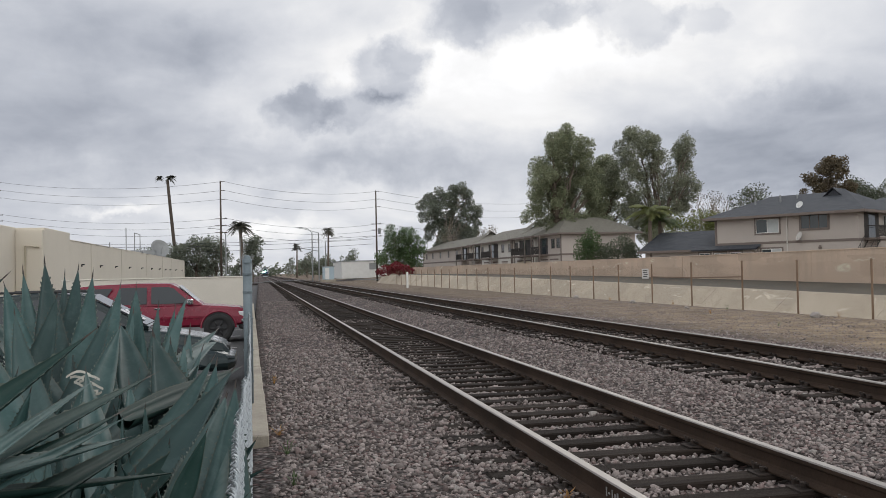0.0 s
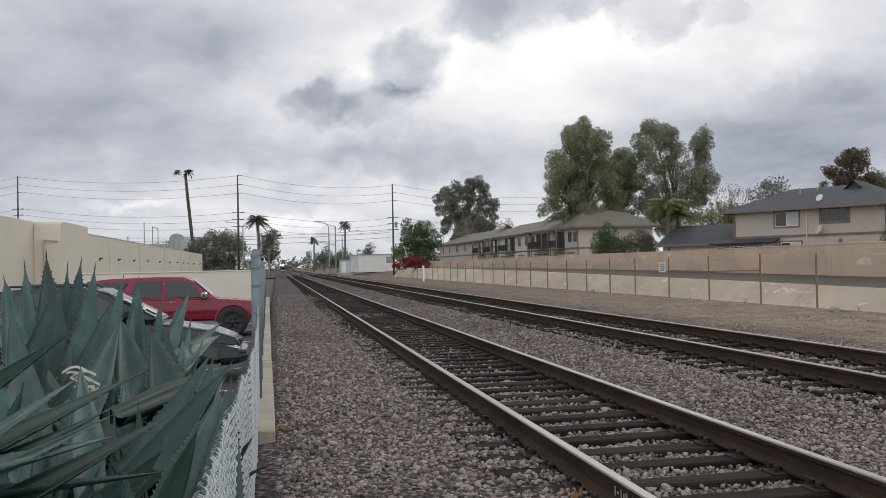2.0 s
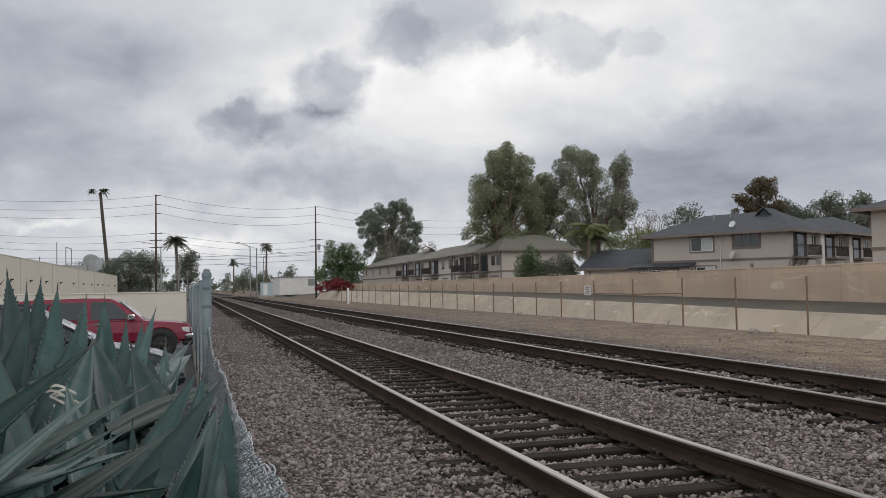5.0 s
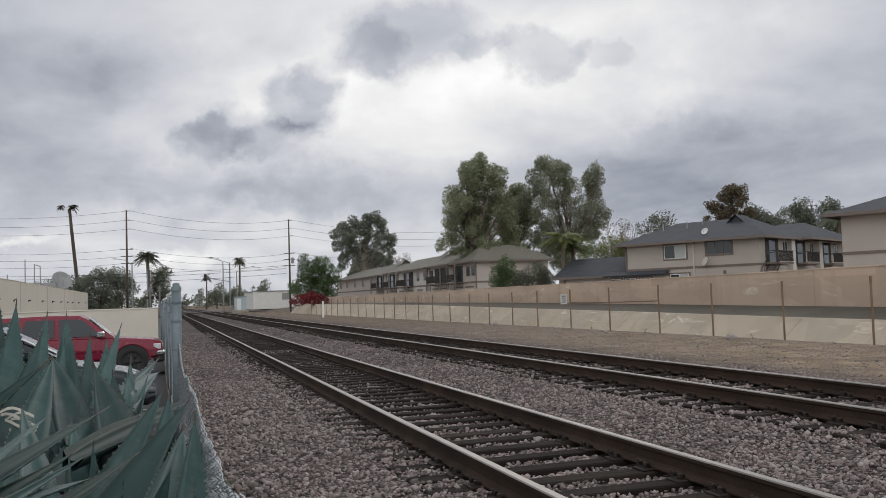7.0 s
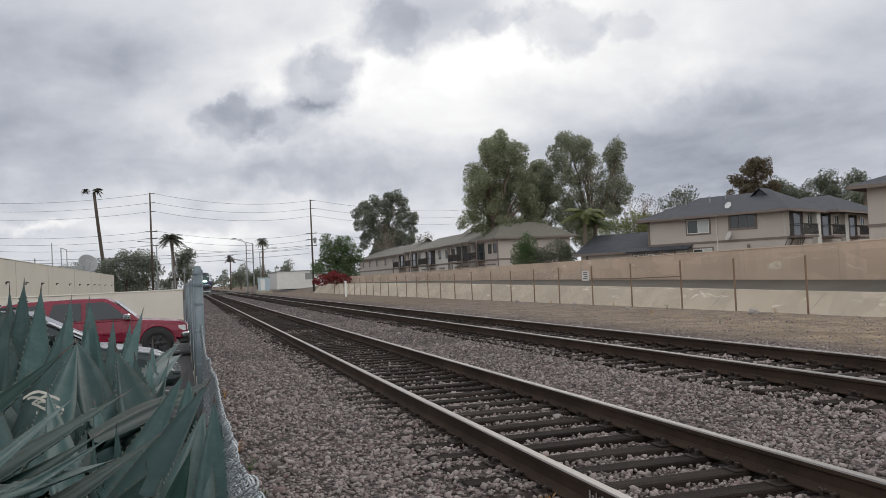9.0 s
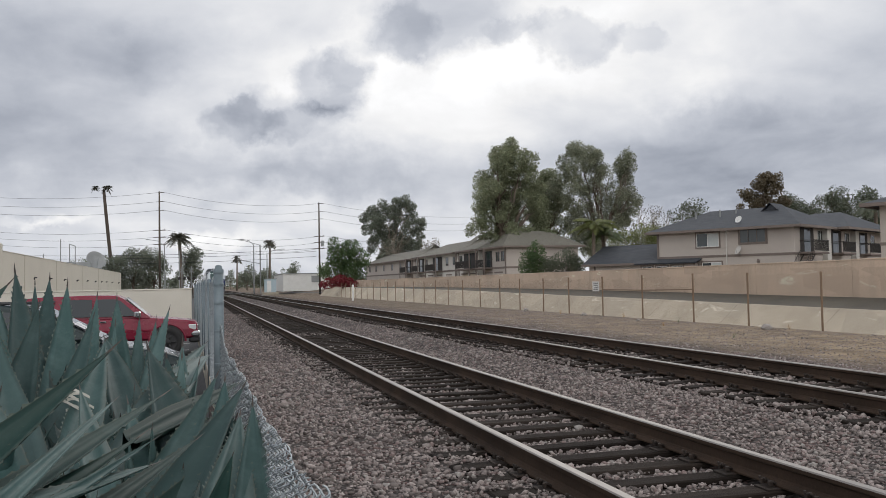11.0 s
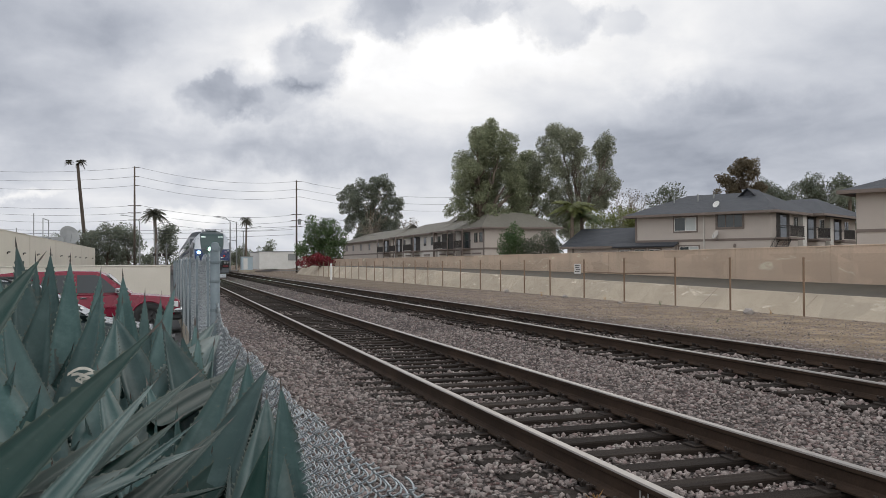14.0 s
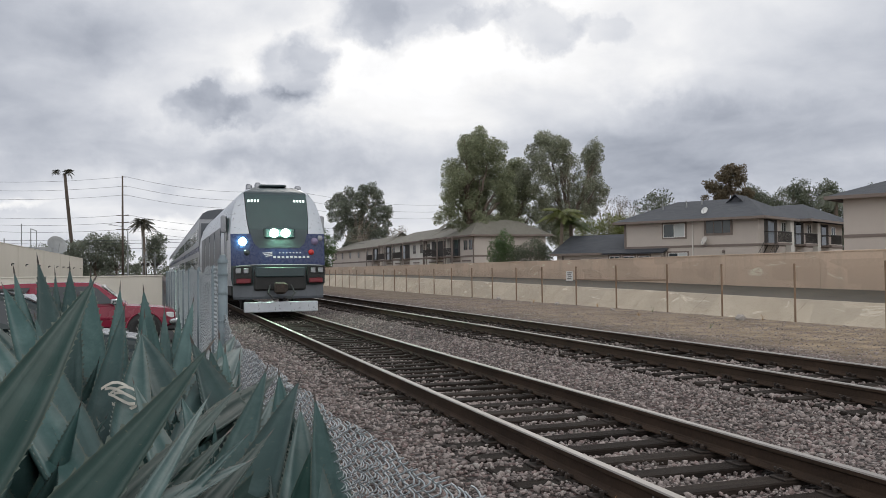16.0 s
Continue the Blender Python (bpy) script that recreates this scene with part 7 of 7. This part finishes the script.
def nose_y(x, z):
    """How far back the front lies at this height and distance from the middle."""
    y = curve1([(0.3, 0.10), (1.2, 0.02), (1.7, 0.0), (2.6, 0.10), (3.2, 0.42), (3.8, 0.80), (4.1, 1.08), (4.3, 1.5), (4.40, 2.2)], z)
    return y + 0.34 * (abs(x) / 1.5) ** 3.2


def nose_patch(name, loco, mat, z0, z1, left, right, off, label="", nz=10, nx=10):
    g = Geo()
    rows = []
    for j in range(nz + 1):
        z = lerp(z0, z1, j / nz)
        a, b = left(z), right(z)
        rows.append([(lerp(a, b, k / nx), nose_y(lerp(a, b, k / nx), z) - off, z) for k in range(nx + 1)])
    g.grid(rows)
    g.grid([[(x, y + 0.03, z) for x, y, z in reversed(r)] for r in rows])
    return part(name, g, mat, loco, label, True)


def bogie(parent, y, name="bogie"):
    b = part(name, Geo().box(-1.15, 1.15, y - 1.7, y + 1.7, 0.50, 0.95, 0.06), M_UNDER, parent)
    for dy in (-1.25, 1.25):
        for s in (-1, 1):
            w = Geo().lathe([(0.0, 0.06), (0.30, 0.06), (0.40, 0.04), (0.46, 0.045), (0.46, -0.05), (0.50, -0.06), (0.50, -0.09), (0.0, -0.09)], 20)
            part("wheel", w, M_UNDER, b, smooth=True, m=pose(s * 0.76, y + dy, 0.46, 0, 90 * s, 0))
            part("spring", Geo().lathe([(0.14, 0.55), (0.16, 0.62), (0.14, 0.69), (0.16, 0.76), (0.14, 0.83)], 10, Matrix.Translation((s * 1.12, y + dy * 0.55, 0))), M_UNDER, b)
    return b


def build_locomotive():
    loco = thing("locomotive", "silver and blue diesel passenger locomotive with lit headlights", "locomotive")
    zs = [0.95, 1.2, 1.7, 2.2, 2.7, 3.2, 3.5, 3.7, 3.9, 4.05, 4.15, 4.25, 4.32, 4.36, 4.39]
    for s in (-1, 1):
        rows = []
        for z in zs:
            w = half_width(z)
            rows.append([(s * w, lerp(nose_y(w, z), 21.6, t), z) for t in (0, 0.06, 0.12, 0.3, 0.6, 1.0)])
        g = Geo()
        g.grid(rows if s > 0 else [list(reversed(r)) for r in rows])
        part("body_side", g, M_SILVER, loco, "silver painted body side", True)
    roof = Geo()
    roof.grid([[(x, y, 4.39 - 0.05 * abs(x)) for x in (-0.55, 0.0, 0.55)] for y in (2.1, 6, 12, 21.6)])
    part("roof", roof, M_TEAL, loco)
    part("rear_end", Geo().box(-1.42, 1.42, 21.5, 21.6, 0.95, 4.2), M_DARKSIDE, loco)
    # front skin in three bands
    nose_patch("nose_lower", loco, M_BLUE, 1.62, 2.66, lambda z: -half_width(z), lambda z: half_width(z), 0.0, "deep blue curved nose")
    mask_l = lambda z: -curve1([(2.6, 0.93), (3.2, 1.0), (4.1, 1.02), (4.36, 0.52)], z)
    nose_patch("windscreen", loco, M_WINDSCREEN, 2.80, 4.02, lambda z: mask_l(z) + 0.02, lambda z: -mask_l(z) - 0.02, 0.012, "dark green-grey wraparound windscreen", 12, 12)
    nose_patch("front_mask", loco, M_TEAL, 2.18, 2.80, lambda z: -curve1([(2.18, 0.62), (2.32, 0.80), (2.8, 0.94)], z), lambda z: curve1([(2.18, 0.62), (2.32, 0.80), (2.8, 0.94)], z), 0.010, "", 6, 10)
    nose_patch("roof_brow", loco, M_TEAL, 4.02, 4.37, lambda z: max(mask_l(z), -half_width(z)), lambda z: min(-mask_l(z), half_width(z)), 0.006, "slate roof brow with a hatch", 8, 12)
    for s in (-1, 1):
        nose_patch("front_pillar", loco, M_SILVER, 2.66, 4.34, (lambda z: -half_width(z)) if s < 0 else (lambda z: min(half_width(z), -mask_l(z))), (lambda z: max(-half_width(z), mask_l(z))) if s < 0 else (lambda z: half_width(z)), 0.0, "silver front corner panel", 14, 5)
    nose_patch("front_band", loco, M_TEAL, 0.95, 1.62, lambda z: -half_width(z), lambda z: half_width(z), 0.0, "", 4, 10)
    # centre headlights
    hl = part("headlight_housing", Geo().box(-0.50, 0.50, 0.0, 0.28, 2.48, 2.86, 0.06), M_TEAL, loco)
    for s in (-0.18, 0.18):
        part("headlight", Geo().lathe([(0.001, 0.03), (0.11, 0.02), (0.13, 0.0), (0.13, -0.05)], 18, pose(s, -0.02, 2.67, 90, 0, 0)), M_HEADLIGHT, hl, "glowing white headlight", True)
    for s in (-1, 1):
        d = part("ditch_light", Geo().lathe([(0.001, 0.05), (0.10, 0.03), (0.125, 0.0), (0.125, -0.12)], 18, pose(s * 1.14, nose_y(1.14, 2.40) - 0.02, 2.40, 90, 0, 0)), M_DITCH if s < 0 else M_VIOLETLAMP, loco, "glowing ditch light" if s < 0 else "dark violet unlit ditch light", True)
        part("marker_light", Geo().lathe([(0.001, 0.03), (0.07, 0.02), (0.095, 0.0), (0.095, -0.06)], 14, pose(s * 1.02, nose_y(1.02, 2.02) - 0.02, 2.04, 90, 0, 0)), M_REDLAMP if s > 0 else M_CARGLASS, loco, "", True)
    part("horn_shade", Geo().lathe([(0.001, 0.03), (0.07, 0.02), (0.09, 0.0), (0.09, -0.06)], 14, pose(1.34, nose_y(1.34, 2.58) - 0.02, 2.52, 90, 0, 0)), M_STAINLESS, loco)
    # writing stands as plain bars
    for k in range(4):
        for s in (-1, 1):
            x = s * 0.74 + (k - 1.5) * 0.10
            part("number_bar", Geo().box(x - 0.032, x + 0.032, nose_y(x, 3.78) - 0.03, nose_y(x, 3.78) + 0.01, 3.73, 3.83, 0.004), M_NUMBER, loco)
    for k in range(9):
        x = -0.17 + k * 0.135
        part("letter_bar", Geo().box(x - 0.042, x + 0.042, nose_y(x, 1.88) - 0.012, nose_y(x, 1.88) + 0.01, 1.85, 1.92, 0.003), M_LETTER, loco)
    for k in range(7):
        x = 0.0 + k * 0.11
        part("letter_bar", Geo().box(x - 0.022, x + 0.022, nose_y(x, 2.04) - 0.012, nose_y(x, 2.04) + 0.01, 2.01, 2.045, 0.003), M_LETTER, loco)
    em = Geo()
    for k in range(3):
        em.quad((-0.56 + 0.04 * k, -0.012, 2.03 - 0.05 * k), (-0.24, -0.012, 2.06 - 0.05 * k), (-0.24, -0.012, 2.03 - 0.05 * k), (-0.52 + 0.04 * k, -0.012, 2.0 - 0.05 * k))
    part("emblem", em, M_LETTER, loco)
    # pilot, coupler, steps
    part("coupler_pocket", Geo().box(-0.82, 0.82, -0.05, 0.30, 0.80, 1.46, 0.05), M_UNDER, loco)
    part("anticlimber", Geo().box(-0.78, 0.78, -0.12, 0.10, 1.24, 1.56, 0.03), M_TEAL, loco)
    cp = Geo().box(-0.16, 0.16, -0.62, 0.2, 0.74, 1.04, 0.05)
    cp.box(-0.26, 0.10, -0.78, -0.5, 0.70, 1.08, 0.06)
    part("coupler", cp, M_IRON, loco)
    hose = Geo()
    for s in (-1, 1):
        hose.tube([(s * 0.32, -0.10, 0.98), (s * 0.42, -0.32, 0.72), (s * 0.26, -0.40, 0.52), (s * 0.05, -0.36, 0.56)], 0.03, 6)
    part("brake_hose", hose, M_BLACKPLASTIC, loco)
    for s in (-1, 1):
        part("step_box", Geo().box(min(s * 0.86, s * 1.44), max(s * 0.86, s * 1.44), 0.02, 0.5, 1.0, 1.60, 0.03), M_UNDER, loco)
        part("step_light_panel", Geo().box(min(s * 0.92, s * 1.36), max(s * 0.92, s * 1.36), -0.03, 0.02, 1.04, 1.20, 0.03), M_REDPAINT, loco, "red painted step panel")
        for q in (0.98, 1.22):
            part("socket", Geo().box(min(s * q, s * (q + 0.16)), max(s * q, s * (q + 0.16)), -0.02, 0.03, 1.36, 1.54, 0.02), M_STAINLESS, loco)
    skirt = Geo()
    skirt.grid([[(x, nose_y(x, 0.9) + dy, z) for x in (-1.44, -1.2, -0.85, 0, 0.85, 1.2, 1.44)] for z, dy in ((0.98, 0.0), (0.60, -0.06), (0.52, -0.05))])
    skirt.grid([[(x, nose_y(x, 0.9) + dy + 0.04, z) for x in (1.44, 1.2, 0.85, 0, -0.85, -1.2, -1.44)] for z, dy in ((0.98, 0.0), (0.60, -0.06), (0.52, -0.05))])
    part("pilot", skirt, M_DARKSIDE, loco, "dark grey pilot skirt")
    blade = Geo().box(-1.16, 1.16, -0.26, -0.18, 0.10, 0.44, 0.02)
    for k in range(6):
        blade.box(-1.02 + k * 0.4, -0.98 + k * 0.4, -0.268, -0.25, 0.34, 0.44)
    part("snow_plough", blade, M_SILVER, loco, "pale grey plough blade")
    part("handrail", Geo().tube([(-1.36, 0.02, 1.60), (-0.9, -0.08, 1.63), (0.9, -0.08, 1.63), (1.36, 0.02, 1.60)], 0.018, 6), M_STAINLESS, loco)
    for s in (-1, 1):
        m = part("mirror", Geo().box(min(s * 1.52, s * 1.72), max(s * 1.52, s * 1.72), 1.55, 1.75, 2.75, 3.35, 0.04), M_STAINLESS, loco)
        part("side_door", Geo().box(min(s * 1.49, s * 1.515), max(s * 1.49, s * 1.515), 2.2, 2.9, 1.3, 3.2, 0.01), M_STAINLESS, loco)
        part("side_window", Geo().box(min(s * 1.47, s * 1.515), max(s * 1.47, s * 1.515), 1.35, 2.05, 2.5, 3.25, 0.01), M_WINDSCREEN, loco)
        for k in range(4):
            part("grille_panel", Geo().box(min(s * 1.49, s * 1.52), max(s * 1.49, s * 1.52), 5 + 3.6 * k, 8 + 3.6 * k, 1.4, 3.1, 0.01), M_DARKSIDE, loco)
        part("grab_rail", Geo().tube([(s * 1.56, 2.1, 1.2), (s * 1.56, 2.1, 3.1)], 0.02, 6), M_STAINLESS, loco)
        part("side_sill", Geo().box(min(s * 1.3, s * 1.46), max(s * 1.3, s * 1.46), 0.9, 21.4, 0.62, 0.97, 0.03), M_UNDER, loco)
    for x, h in ((-0.72, 0.20), (-0.42, 0.26), (0.95, 0.16)):
        part("roof_aerial", Geo().lathe([(0.11, 0), (0.11, h * 0.7), (0.08, h), (0.001, h)], 12, Matrix.Translation((x, 2.4, 4.30))), M_STAINLESS, loco, "", True)
    part("roof_hatch", Geo().box(-0.45, 0.45, 1.55, 2.6, 4.34, 4.42, 0.03), M_TEAL, loco)
    part("fuel_tank", Geo().box(-1.25, 1.25, 8.2, 13.4, 0.35, 0.95, 0.1), M_UNDER, loco)
    bogie(loco, 3.6)
    bogie(loco, 18.0)
    return loco


def carriage_section():
    half = [(1.30, 0.75), (1.48, 0.85), (1.52, 1.2), (1.52, 3.9), (1.47, 4.35), (1.30, 4.68), (1.0, 4.84), (0.5, 4.92), (0.0, 4.94)]
    return half + [(-x, z) for x, z in reversed(half[:-1])]


def build_carriage():
    c = thing("passenger_carriage", "double-deck grey stainless passenger carriage", "railway carriage", group="train carriages")
    sec = carriage_section()
    body = Geo().sweep(list(reversed(sec)), [(0.25, 0, 0), (25.7, 0, 0)])
    part("body", body, M_STAINLESS, c)
    part("end_gangway", Geo().box(-0.7, 0.7, -0.05, 0.25, 1.0, 3.4, 0.04), M_UNDER, c)
    part("roof_band", Geo().sweep([(x * 1.004, z + 0.006) for x, z in sec if z > 4.3], [(0.24, 0, 0), (25.71, 0, 0)]), M_DARKSIDE, c)
    for s in (-1, 1):
        for z0, z1 in ((3.15, 3.85), (1.55, 2.25)):
            for k in range(11):
                y = 1.6 + 2.1 * k
                part("window", Geo().box(min(s * 1.50, s * 1.535), max(s * 1.50, s * 1.535), y, y + 1.75, z0, z1, 0.01), M_WINDSCREEN, c)
        part("side_stripe", Geo().box(min(s * 1.515, s * 1.53), max(s * 1.515, s * 1.53), 0.3, 25.6, 2.55, 2.85), M_BLUE, c)
        part("underframe", Geo().box(min(s * 1.2, s * 1.44), max(s * 1.2, s * 1.44), 5.5, 20.5, 0.45, 0.85, 0.04), M_UNDER, c)
    bogie(c, 2.9)
    bogie(c, 23.1)
    return c


LOCO = build_locomotive()
LOCO.scale = (1, 1, 0.975)
CARS = [build_carriage()]
for k in range(4):
    CARS.append(copy_thing(CARS[0], pose(0, 0, 0)))


# ---- what moves ----
def motions():
    """The train rolls towards the viewer on the first track at an even 25.2 m/s."""
    times = [0.0, 0.1] + [0.5 * k for k in range(1, 32)] + [15.9, 16.0]
    for k, ob in enumerate([LOCO] + CARS):
        back = 0.0 if k == 0 else 22.0 + 26.0 * (k - 1)
        walk(ob, [(t, pose(T1, FRONT + SPEED * (16.0 - t) + back, RAIL1)) for t in times])


FRONT, SPEED = 28.0, 25.2
motions()
